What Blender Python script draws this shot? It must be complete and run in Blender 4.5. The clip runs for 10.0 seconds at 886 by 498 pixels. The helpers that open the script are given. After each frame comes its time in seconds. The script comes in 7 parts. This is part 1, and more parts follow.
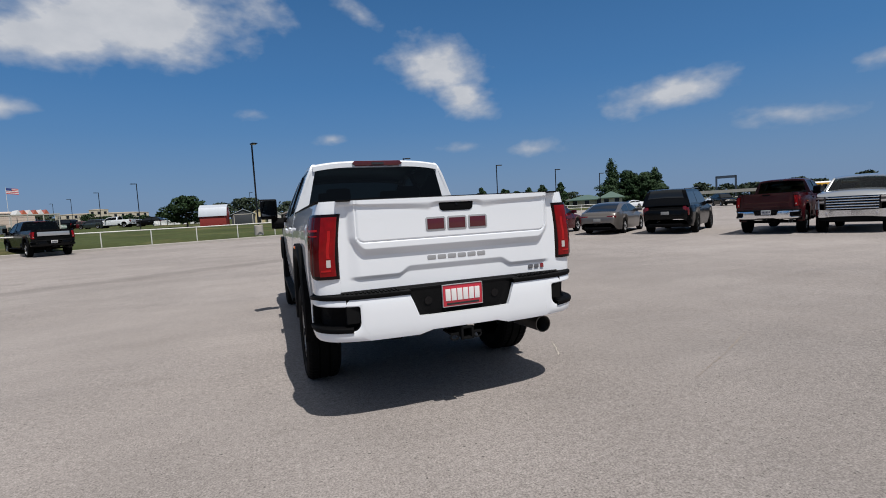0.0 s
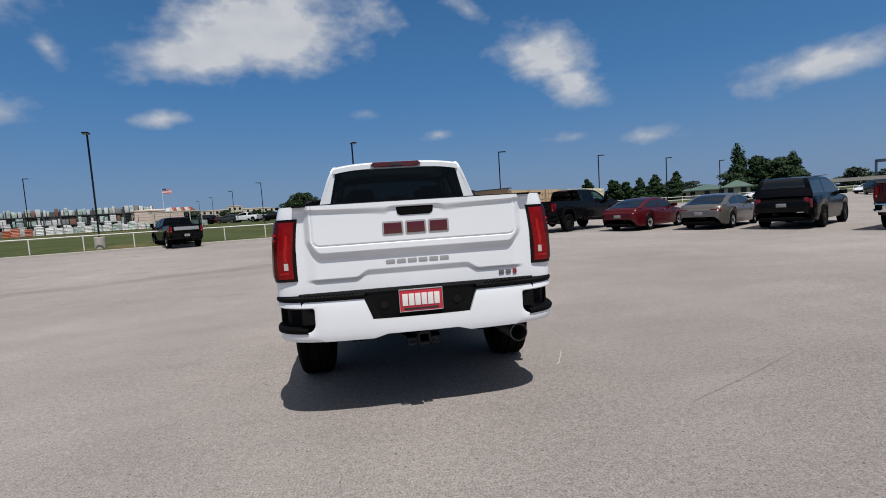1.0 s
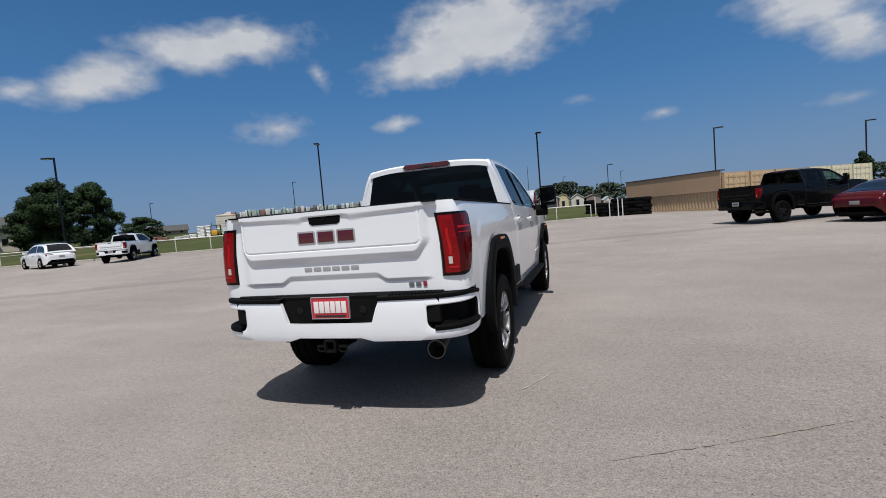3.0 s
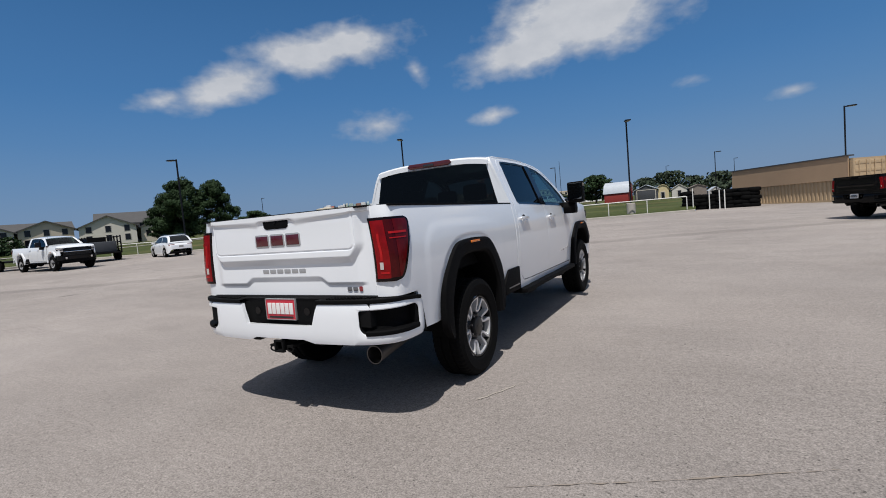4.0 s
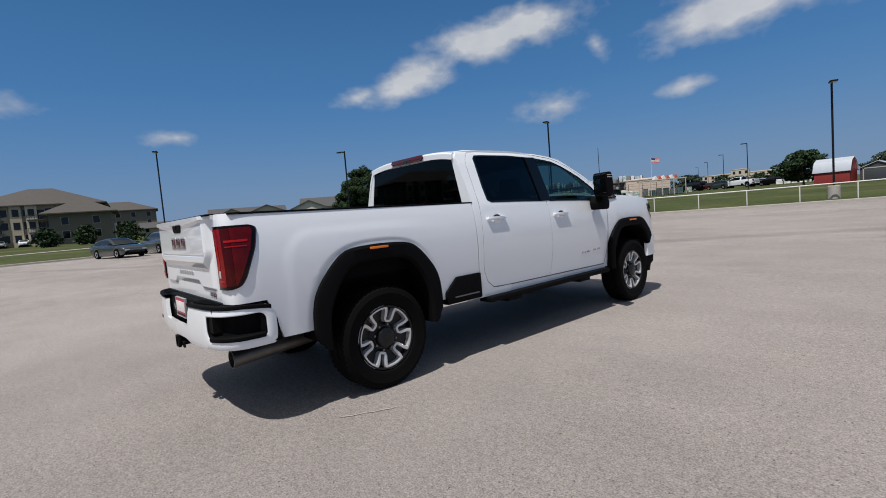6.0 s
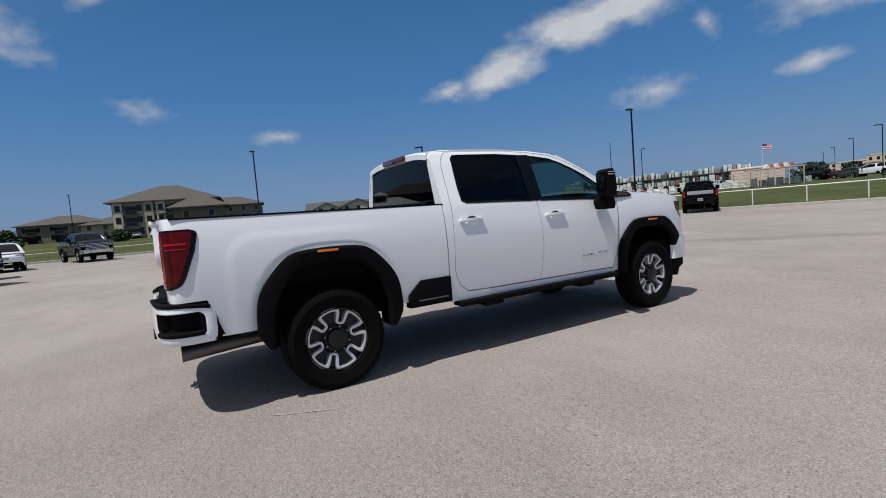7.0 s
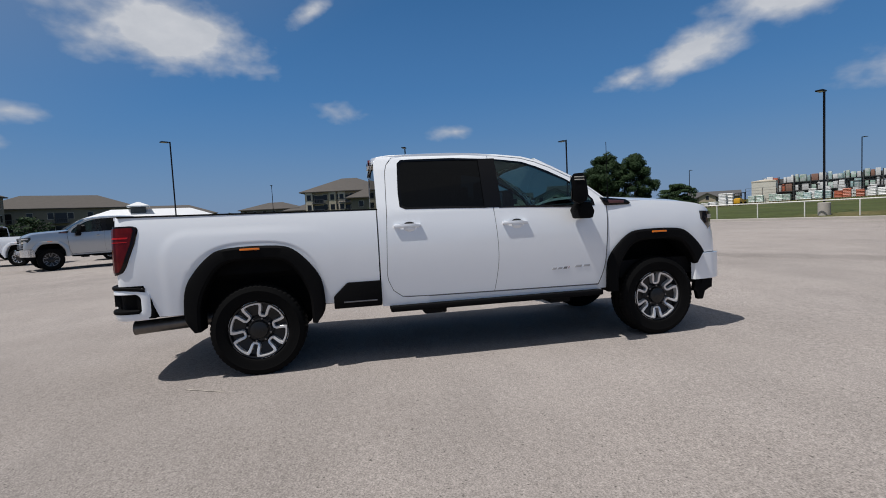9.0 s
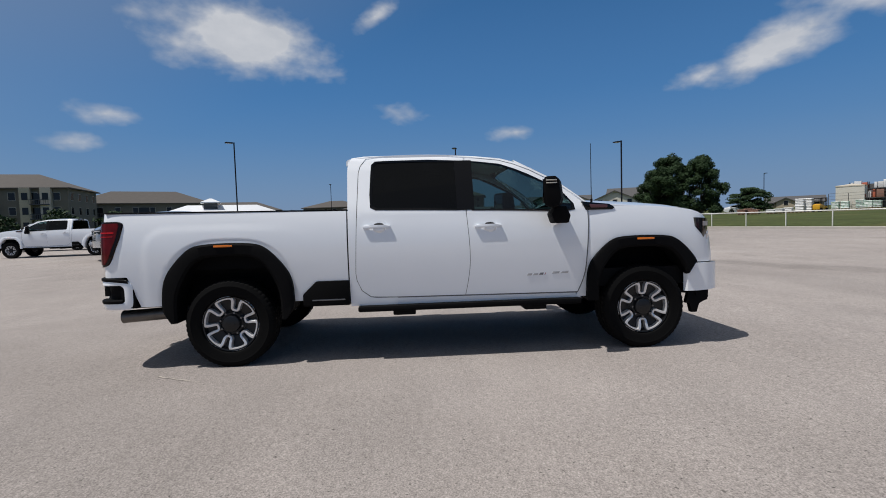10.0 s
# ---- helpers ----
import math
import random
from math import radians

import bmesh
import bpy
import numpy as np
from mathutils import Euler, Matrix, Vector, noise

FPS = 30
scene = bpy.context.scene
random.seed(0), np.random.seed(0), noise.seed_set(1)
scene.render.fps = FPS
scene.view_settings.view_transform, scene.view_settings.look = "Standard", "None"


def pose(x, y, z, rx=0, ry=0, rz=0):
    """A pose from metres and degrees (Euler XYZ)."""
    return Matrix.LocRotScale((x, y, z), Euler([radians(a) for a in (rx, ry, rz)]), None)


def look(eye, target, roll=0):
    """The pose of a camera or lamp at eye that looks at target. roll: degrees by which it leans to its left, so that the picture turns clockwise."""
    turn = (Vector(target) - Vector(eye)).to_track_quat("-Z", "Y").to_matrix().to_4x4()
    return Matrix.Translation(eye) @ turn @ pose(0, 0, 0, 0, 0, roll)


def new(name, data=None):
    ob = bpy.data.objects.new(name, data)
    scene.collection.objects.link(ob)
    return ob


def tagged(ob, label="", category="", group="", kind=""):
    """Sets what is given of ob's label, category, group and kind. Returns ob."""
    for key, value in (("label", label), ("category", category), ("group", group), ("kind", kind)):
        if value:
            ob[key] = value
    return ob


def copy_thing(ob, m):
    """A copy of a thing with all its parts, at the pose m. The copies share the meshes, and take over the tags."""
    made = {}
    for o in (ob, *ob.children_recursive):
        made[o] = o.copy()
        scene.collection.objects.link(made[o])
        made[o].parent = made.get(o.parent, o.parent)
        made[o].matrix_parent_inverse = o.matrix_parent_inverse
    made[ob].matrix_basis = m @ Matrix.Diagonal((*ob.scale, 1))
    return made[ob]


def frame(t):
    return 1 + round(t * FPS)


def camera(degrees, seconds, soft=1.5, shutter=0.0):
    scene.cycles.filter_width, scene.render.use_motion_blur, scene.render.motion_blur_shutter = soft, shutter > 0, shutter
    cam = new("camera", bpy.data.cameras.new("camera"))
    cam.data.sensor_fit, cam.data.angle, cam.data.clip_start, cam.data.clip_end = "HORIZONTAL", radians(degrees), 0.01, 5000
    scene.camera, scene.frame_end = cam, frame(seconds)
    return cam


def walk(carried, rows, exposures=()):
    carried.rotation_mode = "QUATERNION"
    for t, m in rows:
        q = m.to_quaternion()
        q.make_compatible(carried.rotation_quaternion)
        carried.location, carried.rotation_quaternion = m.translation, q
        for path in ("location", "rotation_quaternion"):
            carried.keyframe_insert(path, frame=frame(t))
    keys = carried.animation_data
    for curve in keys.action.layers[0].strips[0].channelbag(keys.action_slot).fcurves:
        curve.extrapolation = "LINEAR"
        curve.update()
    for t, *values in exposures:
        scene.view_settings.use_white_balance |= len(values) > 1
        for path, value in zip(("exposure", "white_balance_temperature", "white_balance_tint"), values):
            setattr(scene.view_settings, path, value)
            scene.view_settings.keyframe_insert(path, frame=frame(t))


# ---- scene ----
cam = camera(85.9, 10.0, soft=0.95)
METRES, EYE, TILT, LEAN, TURN = 10.44, 1.378, 0.0, 0.0, -20.2
ROWS = [
    (0.0, 0.0, 0.0, 0.0, -0.24, -4.41, 3.17),
    (0.5, 0.0445, 0.0068, 0.0015, 5.48, -4.49, 3.4),
    (1.0, 0.0947, 0.0154, 0.0014, 12.31, -4.48, 3.68),
    (1.5, 0.1363, 0.0324, 0.0016, 18.24, -4.35, 3.98),
    (2.0, 0.1844, 0.0519, 0.0009, 25.01, -4.26, 4.29),
    (2.5, 0.2235, 0.0784, -0.0002, 30.88, -4.1, 4.62),
    (3.0, 0.2671, 0.1114, -0.0002, 37.43, -3.91, 4.81),
    (4.5, 0.3627, 0.2312, -0.0009, 54.09, -3.89, 4.86),
    (5.0, 0.3861, 0.2819, -0.0012, 59.49, -3.91, 4.73),
    (5.5, 0.4034, 0.3269, -0.0014, 64.16, -4.01, 4.65),
    (7.0, 0.4377, 0.4827, -0.0021, 79.95, -4.11, 4.76),
    (7.5, 0.4452, 0.5304, -0.0025, 84.78, -3.99, 4.58),
    (8.0, 0.4441, 0.5859, -0.0033, 90.17, -3.87, 4.28),
    (8.5, 0.4435, 0.6347, -0.0041, 94.73, -3.72, 3.73),
    (9.0, 0.4342, 0.6875, -0.0046, 99.49, -3.57, 2.87),
    (9.5, 0.4273, 0.729, -0.0049, 103.09, -3.35, 2.09),
    (10.0, 0.4129, 0.7654, -0.0063, 106.42, -3.23, 1.72),
]
walk(cam, [(t, pose(0, 0, EYE, TILT, LEAN, TURN) @ pose(METRES * x, METRES * y, METRES * z, 90 + pitch, roll, yaw)) for t, x, y, z, yaw, pitch, roll in ROWS])

# ---- light ----
SUN = Vector((0.125, -0.45, 1.0)).normalized()
sun_data = bpy.data.lights.new("sun", "SUN")
sun_data.energy, sun_data.angle, sun_data.color = 3.9, radians(0.53), (1.0, 0.965, 0.915)
sun_lamp = new("sun", sun_data)
sun_lamp.matrix_world = look((0, 0, 80), Vector((0, 0, 80)) - SUN)

world = bpy.data.worlds.new("sky")
scene.world = world
world.use_nodes = True
wt = world.node_tree
wt.nodes.clear()


def wmath(op, a, b=None, clamp=False):
    n = wt.nodes.new("ShaderNodeMath")
    n.operation, n.use_clamp = op, clamp
    for i, v in enumerate((a, b)):
        if v is None:
            continue
        if isinstance(v, (int, float)):
            n.inputs[i].default_value = v
        else:
            wt.links.new(v, n.inputs[i])
    return n.outputs[0]


sky = wt.nodes.new("ShaderNodeTexSky")
sky.sky_type, sky.sun_disc = "NISHITA", False
sky.sun_elevation, sky.sun_rotation = radians(65.1), radians(166)
sky.altitude, sky.air_density, sky.dust_density, sky.ozone_density = 200, 1.0, 0.2, 3.5
coord = wt.nodes.new("ShaderNodeTexCoord")
axes = wt.nodes.new("ShaderNodeSeparateXYZ")
wt.links.new(coord.outputs["Generated"], axes.inputs[0])
azim = wmath("MULTIPLY", wmath("ARCTAN2", axes.outputs[0], axes.outputs[1]), 57.2958)
elev = wmath("MULTIPLY", wmath("ARCSINE", axes.outputs[2]), 57.2958)
spot = wt.nodes.new("ShaderNodeCombineXYZ")
wt.links.new(wmath("MULTIPLY", azim, 0.10), spot.inputs[0])
wt.links.new(wmath("MULTIPLY", elev, 0.17), spot.inputs[1])


def wnoise(scale, detail, rough, shift):
    m = wt.nodes.new("ShaderNodeVectorMath")
    m.operation = "ADD"
    wt.links.new(spot.outputs[0], m.inputs[0])
    m.inputs[1].default_value = (shift, shift * 0.7, shift * 1.3)
    n = wt.nodes.new("ShaderNodeTexNoise")
    n.inputs["Scale"].default_value, n.inputs["Detail"].default_value, n.inputs["Roughness"].default_value = scale, detail, rough
    wt.links.new(m.outputs[0], n.inputs["Vector"])
    return n.outputs["Fac"]


# fair-weather clouds: azimuth and height of the middle, half width, half height, lean, thickness
CLOUDS = [
    (-10.5, 20.3, 14.0, 5.0, 0.10, 1.12), (-17, 17.6, 9.5, 3.0, 0.08, 1.0), (21.0, 16.6, 6.8, 3.3, -0.22, 1.0), (24.0, 12.9, 4.6, 2.9, -0.2, 0.95),
    (46, 11.2, 7.5, 2.0, 0.12, 0.75), (56.5, 7.5, 5.0, 1.0, -0.05, 0.35), (-51.5, 15.9, 7.6, 2.6, 0.30, 1.0), (-40.5, 19.4, 11.0, 2.7, 0.10, 1.1),
    (-107.6, 19.4, 10.6, 3.9, -0.10, 1.15), (-77.3, 10.2, 4.0, 1.0, 0, 0.55), (-92, 13.1, 3.4, 1.2, -0.2, 0.42), (-123.7, 8.5, 2.6, 1.0, 0, 0.5),
    (-121, 11.4, 2.8, 1.1, 0, 0.5), (-93.5, 22.8, 3.0, 1.3, 0.4, 0.75), (-35.5, 11.2, 3.2, 1.3, 0, 0.32), (-21.7, 11.2, 2.6, 1.0, 0.2, 0.5),
    (8, 9.0, 2.0, 0.7, 0.1, 0.38), (31.8, 6.7, 3.0, 0.9, 0, 0.35), (23.3, 7.6, 2.2, 0.6, 0, 0.3), (-0.5, 11.8, 1.7, 0.7, 0, 0.3),
    (12, 22, 2.4, 1.2, -0.5, 0.4), (63, 11.2, 2.4, 1.0, 0, 0.45), (-30.2, 16.8, 1.2, 1.4, -0.6, 0.4), (-57.0, 14.4, 3.6, 1.3, 0.25, 0.6),
]
cover = None
for az0, el0, ra, re, lean, thick in CLOUDS:
    da, de = wmath("SUBTRACT", azim, az0), wmath("SUBTRACT", elev, el0)
    de = wmath("SUBTRACT", de, wmath("MULTIPLY", da, lean))
    r2 = wmath("ADD", wmath("POWER", wmath("ABSOLUTE", wmath("DIVIDE", da, ra)), 2.0), wmath("POWER", wmath("ABSOLUTE", wmath("DIVIDE", de, re)), 2.0))
    one = wmath("MULTIPLY", wmath("SUBTRACT", 1.0, wmath("SQRT", r2)), thick)
    cover = one if cover is None else wmath("MAXIMUM", cover, one)
# loose cloud also added above the view, to alter the light from overhead
overhead = wmath("MULTIPLY", wmath("DIVIDE", wmath("SUBTRACT", elev, 30.0), 20.0, clamp=True), 0.78)
cover = wmath("MAXIMUM", cover, wmath("ADD", overhead, -0.9))
ragged = wmath("ADD", wmath("MULTIPLY", wmath("SUBTRACT", wnoise(1.9, 5, 0.5, 3.1), 0.5), 2.3), wmath("MULTIPLY", wmath("SUBTRACT", wnoise(6.5, 5, 0.52, 7.7), 0.5), 0.75))
amount = wmath("MULTIPLY", wmath("ADD", wmath("ADD", wmath("MULTIPLY", cover, 1.50), wmath("MULTIPLY", ragged, 0.82)), 0.04), 0.98, clamp=True)
soft_edge = wmath("POWER", amount, 1.2, clamp=True)
body_tone = wmath("ADD", wmath("MULTIPLY", wnoise(3.0, 5, 0.55, 11.0), 0.7), 0.55, clamp=True)
cloud_col = wt.nodes.new("ShaderNodeMixRGB")
cloud_col.inputs[1].default_value, cloud_col.inputs[2].default_value = (4.4, 5.1, 6.2, 1), (9.6, 9.8, 10.3, 1)
wt.links.new(wmath("MULTIPLY", body_tone, wmath("ADD", wmath("MULTIPLY", amount, 0.6), 0.4)), cloud_col.inputs[0])
hue = wt.nodes.new("ShaderNodeHueSaturation")
hue.inputs["Saturation"].default_value, hue.inputs["Value"].default_value = 1.45, 1.0
wt.links.new(sky.outputs[0], hue.inputs["Color"])
wt.links.new(wmath("SUBTRACT", 1.72, wmath("MULTIPLY", wmath("DIVIDE", wmath("SUBTRACT", elev, 34.0), 20.0, clamp=True), 1.35)), hue.inputs["Saturation"])
haze = wt.nodes.new("ShaderNodeMixRGB")
haze.inputs[2].default_value = (1.84, 3.9, 7.85, 1)
low = wmath("SUBTRACT", 1.0, wmath("DIVIDE", wmath("MAXIMUM", elev, 0.0), 42.0), clamp=True)
wt.links.new(wmath("MULTIPLY", low, 0.85), haze.inputs[0])
wt.links.new(hue.outputs[0], haze.inputs[1])
pale = wt.nodes.new("ShaderNodeMixRGB")
pale.inputs[2].default_value = (3.0, 4.25, 6.35, 1)
wt.links.new(wmath("MULTIPLY", wmath("POWER", wmath("SUBTRACT", 1.0, wmath("DIVIDE", wmath("MAXIMUM", elev, 0.0), 15.0), clamp=True), 1.4), 0.75), pale.inputs[0])
wt.links.new(haze.outputs[0], pale.inputs[1])
# white veil added to the mostly unseen sky overhead and sunward, whitens the fill light
toward = wt.nodes.new("ShaderNodeVectorMath")
toward.operation = "DOT_PRODUCT"
toward.inputs[1].default_value = SUN
wt.links.new(coord.outputs["Generated"], toward.inputs[0])
sunward = wmath("POWER", wmath("DIVIDE", wmath("SUBTRACT", toward.outputs["Value"], 0.22), 0.6, clamp=True), 1.3)
zenith = wmath("DIVIDE", wmath("SUBTRACT", elev, 34.0), 14.0, clamp=True)
fill_veil = wt.nodes.new("ShaderNodeMixRGB")
fill_veil.inputs[2].default_value = (4.8, 5.1, 5.65, 1)
wt.links.new(wmath("MULTIPLY", wmath("MAXIMUM", sunward, zenith), 0.95), fill_veil.inputs[0])
wt.links.new(pale.outputs[0], fill_veil.inputs[1])
over = wt.nodes.new("ShaderNodeMixRGB")
wt.links.new(wmath("MULTIPLY", soft_edge, 0.92), over.inputs[0])
wt.links.new(fill_veil.outputs[0], over.inputs[1])
wt.links.new(cloud_col.outputs[0], over.inputs[2])
back = wt.nodes.new("ShaderNodeBackground")
back.inputs["Strength"].default_value = 0.062
wt.links.new(over.outputs[0], back.inputs[0])
wout = wt.nodes.new("ShaderNodeOutputWorld")
wt.links.new(back.outputs[0], wout.inputs[0])


# ---- materials ----
def material(name, colour, rough=0.6, metal=0.0, coat=0.0, var=0.0, scale=4.0, fine=0.0, fine_scale=60.0, bump=0.0, bump_scale=80.0, second=None, patch=0.0, spec=0.5, each=0.0):
    """A surface with grain at two scales: var mottles it at scale, fine speckles it at fine_scale, patch mixes in a second colour."""
    m = bpy.data.materials.new(name)
    m.use_nodes = True
    t = m.node_tree
    p = t.nodes["Principled BSDF"]
    p.inputs["Roughness"].default_value, p.inputs["Metallic"].default_value = rough, metal
    p.inputs["Coat Weight"].default_value, p.inputs["Coat Roughness"].default_value = coat, 0.04
    p.inputs["Specular IOR Level"].default_value = spec
    p.inputs["Base Color"].default_value = (*colour, 1)
    where = t.nodes.new("ShaderNodeTexCoord").outputs["Object"]

    def noisy(sc, detail=5.0, r=0.6):
        n = t.nodes.new("ShaderNodeTexNoise")
        n.inputs["Scale"].default_value, n.inputs["Detail"].default_value, n.inputs["Roughness"].default_value = sc, detail, r
        t.links.new(where, n.inputs["Vector"])
        return n.outputs["Fac"]

    def math2(op, a, b):
        n = t.nodes.new("ShaderNodeMath")
        n.operation = op
        for i, v in enumerate((a, b)):
            if isinstance(v, (int, float)):
                n.inputs[i].default_value = v
            else:
                t.links.new(v, n.inputs[i])
        return n.outputs[0]

    col = None
    if second is not None:
        mix = t.nodes.new("ShaderNodeMixRGB")
        mix.inputs[1].default_value, mix.inputs[2].default_value = (*colour, 1), (*second, 1)
        ramp = t.nodes.new("ShaderNodeMapRange")
        ramp.inputs[1].default_value, ramp.inputs[2].default_value = 0.62 - patch * 0.3, 0.78 - patch * 0.3
        t.links.new(noisy(scale * 0.7), ramp.inputs[0])
        t.links.new(ramp.outputs[0], mix.inputs[0])
        col = mix.outputs[0]
    gain = None
    if var:
        gain = math2("ADD", math2("MULTIPLY", math2("SUBTRACT", noisy(scale), 0.5), var * 2), 1.0)
    if fine:
        g = math2("ADD", math2("MULTIPLY", math2("SUBTRACT", noisy(fine_scale, 3.0, 0.7), 0.5), fine * 2), 1.0)
        gain = g if gain is None else math2("MULTIPLY", gain, g)
    if each:
        info = t.nodes.new("ShaderNodeObjectInfo").outputs["Random"]
        g = math2("ADD", math2("MULTIPLY", math2("SUBTRACT", info, 0.5), each * 2), 1.0)
        gain = g if gain is None else math2("MULTIPLY", gain, g)
    if gain is not None:
        mul = t.nodes.new("ShaderNodeVectorMath")
        mul.operation = "SCALE"
        mul.inputs[0].default_value = colour
        if col is not None:
            t.links.new(col, mul.inputs[0])
        t.links.new(gain, mul.inputs["Scale"])
        col = mul.outputs[0]
    if col is not None:
        t.links.new(col, p.inputs["Base Color"])
    if bump:
        b = t.nodes.new("ShaderNodeBump")
        b.inputs["Strength"].default_value, b.inputs["Distance"].default_value = bump, 0.01
        t.links.new(noisy(bump_scale, 4.0), b.inputs["Height"])
        t.links.new(b.outputs[0], p.inputs["Normal"])
    return m


def glazing(name, tint, gloss=0.09):
    m = bpy.data.materials.new(name)
    m.use_nodes = True
    t = m.node_tree
    t.nodes.clear()
    clear = t.nodes.new("ShaderNodeBsdfTransparent")
    clear.inputs[0].default_value = (*tint, 1)
    shine = t.nodes.new("ShaderNodeBsdfGlossy")
    shine.inputs[0].default_value, shine.inputs["Roughness"].default_value = (1, 1, 1, 1), 0.02
    weight = t.nodes.new("ShaderNodeLayerWeight")
    steep = t.nodes.new("ShaderNodeMath")
    steep.operation = "POWER"
    t.links.new(weight.outputs["Facing"], steep.inputs[0])
    steep.inputs[1].default_value = 4.0
    fres = t.nodes.new("ShaderNodeMapRange")
    fres.inputs[3].default_value, fres.inputs[4].default_value = gloss * 0.5, 0.55
    t.links.new(steep.outputs[0], fres.inputs[0])
    mix = t.nodes.new("ShaderNodeMixShader")
    t.links.new(fres.outputs[0], mix.inputs[0])
    t.links.new(clear.outputs[0], mix.inputs[1])
    t.links.new(shine.outputs[0], mix.inputs[2])
    out = t.nodes.new("ShaderNodeOutputMaterial")
    t.links.new(mix.outputs[0], out.inputs[0])
    return m


def paving():
    """Pale worn paving: crushed stone grain, dark pits, broad stains and faint drawn-out streaks."""
    m = bpy.data.materials.new("pale sun-bleached lot paving")
    m.use_nodes = True
    t = m.node_tree
    p = t.nodes["Principled BSDF"]
    p.inputs["Roughness"].default_value, p.inputs["Specular IOR Level"].default_value = 0.92, 0.15
    where = t.nodes.new("ShaderNodeTexCoord").outputs["Object"]

    def field(sc, detail, r, stretch=(1, 1, 1), turn=0.0):
        mp = t.nodes.new("ShaderNodeMapping")
        mp.inputs["Scale"].default_value, mp.inputs["Rotation"].default_value = stretch, (0, 0, radians(turn))
        t.links.new(where, mp.inputs["Vector"])
        n = t.nodes.new("ShaderNodeTexNoise")
        n.inputs["Scale"].default_value, n.inputs["Detail"].default_value, n.inputs["Roughness"].default_value = sc, detail, r
        t.links.new(mp.outputs[0], n.inputs["Vector"])
        return n.outputs["Fac"]

    def ramp(v, a, b, lo, hi):
        n = t.nodes.new("ShaderNodeMapRange")
        for i, x in enumerate((a, b, lo, hi)):
            n.inputs[i + 1].default_value = x
        t.links.new(v, n.inputs[0])
        return n.outputs[0]

    def mul(a, b):
        n = t.nodes.new("ShaderNodeMath")
        n.operation = "MULTIPLY"
        t.links.new(a, n.inputs[0])
        t.links.new(b, n.inputs[1])
        return n.outputs[0]

    grain = ramp(field(85, 3, 0.75), 0.33, 0.67, 0.61, 1.39)
    coarse = ramp(field(24, 4, 0.7), 0.33, 0.67, 0.84, 1.16)
    pits = ramp(field(40, 2, 0.5), 0.65, 0.73, 1.0, 0.42)
    worn = ramp(field(1.1, 6, 0.65), 0.35, 0.65, 0.95, 1.05)
    broad = ramp(field(0.16, 5, 0.55), 0.35, 0.65, 0.88, 1.10)
    streak = ramp(field(0.35, 5, 0.6, (1.0, 4.0, 1.0), 18), 0.40, 0.62, 1.02, 0.955)
    # a darker lane runs slantwise over the lot
    dot = t.nodes.new("ShaderNodeVectorMath")
    dot.operation = "DOT_PRODUCT"
    dot.inputs[1].default_value = (-0.456, 0.89, 0)
    t.links.new(where, dot.inputs[0])

    def calc(op, a, b):
        n = t.nodes.new("ShaderNodeMath")
        n.operation = op
        for i, v in enumerate((a, b)):
            if isinstance(v, (int, float)):
                n.inputs[i].default_value = v
            else:
                t.links.new(v, n.inputs[i])
        return n.outputs[0]
    away = calc("ADD", calc("ABSOLUTE", calc("SUBTRACT", dot.outputs["Value"], 14.8), 0.0), calc("MULTIPLY", calc("SUBTRACT", field(0.9, 6, 0.7), 0.5), 1.1))
    lane = ramp(away, 0.30, 0.62, 0.82, 1.0)
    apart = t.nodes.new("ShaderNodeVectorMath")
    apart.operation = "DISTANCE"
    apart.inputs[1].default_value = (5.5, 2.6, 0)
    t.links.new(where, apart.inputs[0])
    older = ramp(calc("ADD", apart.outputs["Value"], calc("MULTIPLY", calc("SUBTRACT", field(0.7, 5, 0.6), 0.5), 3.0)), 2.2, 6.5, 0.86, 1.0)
    blots = ramp(field(0.55, 4, 0.5, (1, 1, 1), 40), 0.66, 0.74, 1.0, 0.84)
    flecks = ramp(field(7.0, 3, 0.6), 0.70, 0.76, 1.0, 0.78)
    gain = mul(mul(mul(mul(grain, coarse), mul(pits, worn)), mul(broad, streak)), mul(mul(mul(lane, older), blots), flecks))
    tone = t.nodes.new("ShaderNodeMixRGB")
    tone.inputs[1].default_value, tone.inputs[2].default_value = (0.336, 0.298, 0.276, 1), (0.322, 0.292, 0.277, 1)
    t.links.new(field(0.5, 4, 0.6), tone.inputs[0])
    sc = t.nodes.new("ShaderNodeVectorMath")
    sc.operation = "SCALE"
    t.links.new(tone.outputs[0], sc.inputs[0])
    t.links.new(gain, sc.inputs["Scale"])
    t.links.new(sc.outputs[0], p.inputs["Base Color"])
    b = t.nodes.new("ShaderNodeBump")
    b.inputs["Strength"].default_value, b.inputs["Distance"].default_value = 0.5, 0.012
    t.links.new(field(60, 5, 0.7), b.inputs["Height"])
    t.links.new(b.outputs[0], p.inputs["Normal"])
    return m


M = {}
M["white_paint"] = material("white car paint", (0.86, 0.885, 0.92), 0.30, coat=0.9, var=0.02, scale=1.5)
M["black_paint"] = material("black car paint", (0.0035, 0.0035, 0.004), 0.18, coat=0.10, spec=0.12, var=0.1, scale=2)
M["maroon_paint"] = material("maroon car paint", (0.040, 0.003, 0.005), 0.25, coat=0.15, spec=0.3, var=0.08, scale=2)
M["red_paint"] = material("deep red car paint", (0.070, 0.003, 0.006), 0.25, metal=0.0, coat=0.15, spec=0.3, var=0.06, scale=2)
M["silver_paint"] = material("silver car paint", (0.45, 0.465, 0.48), 0.32, metal=0.55, coat=1.0, var=0.04, scale=2)
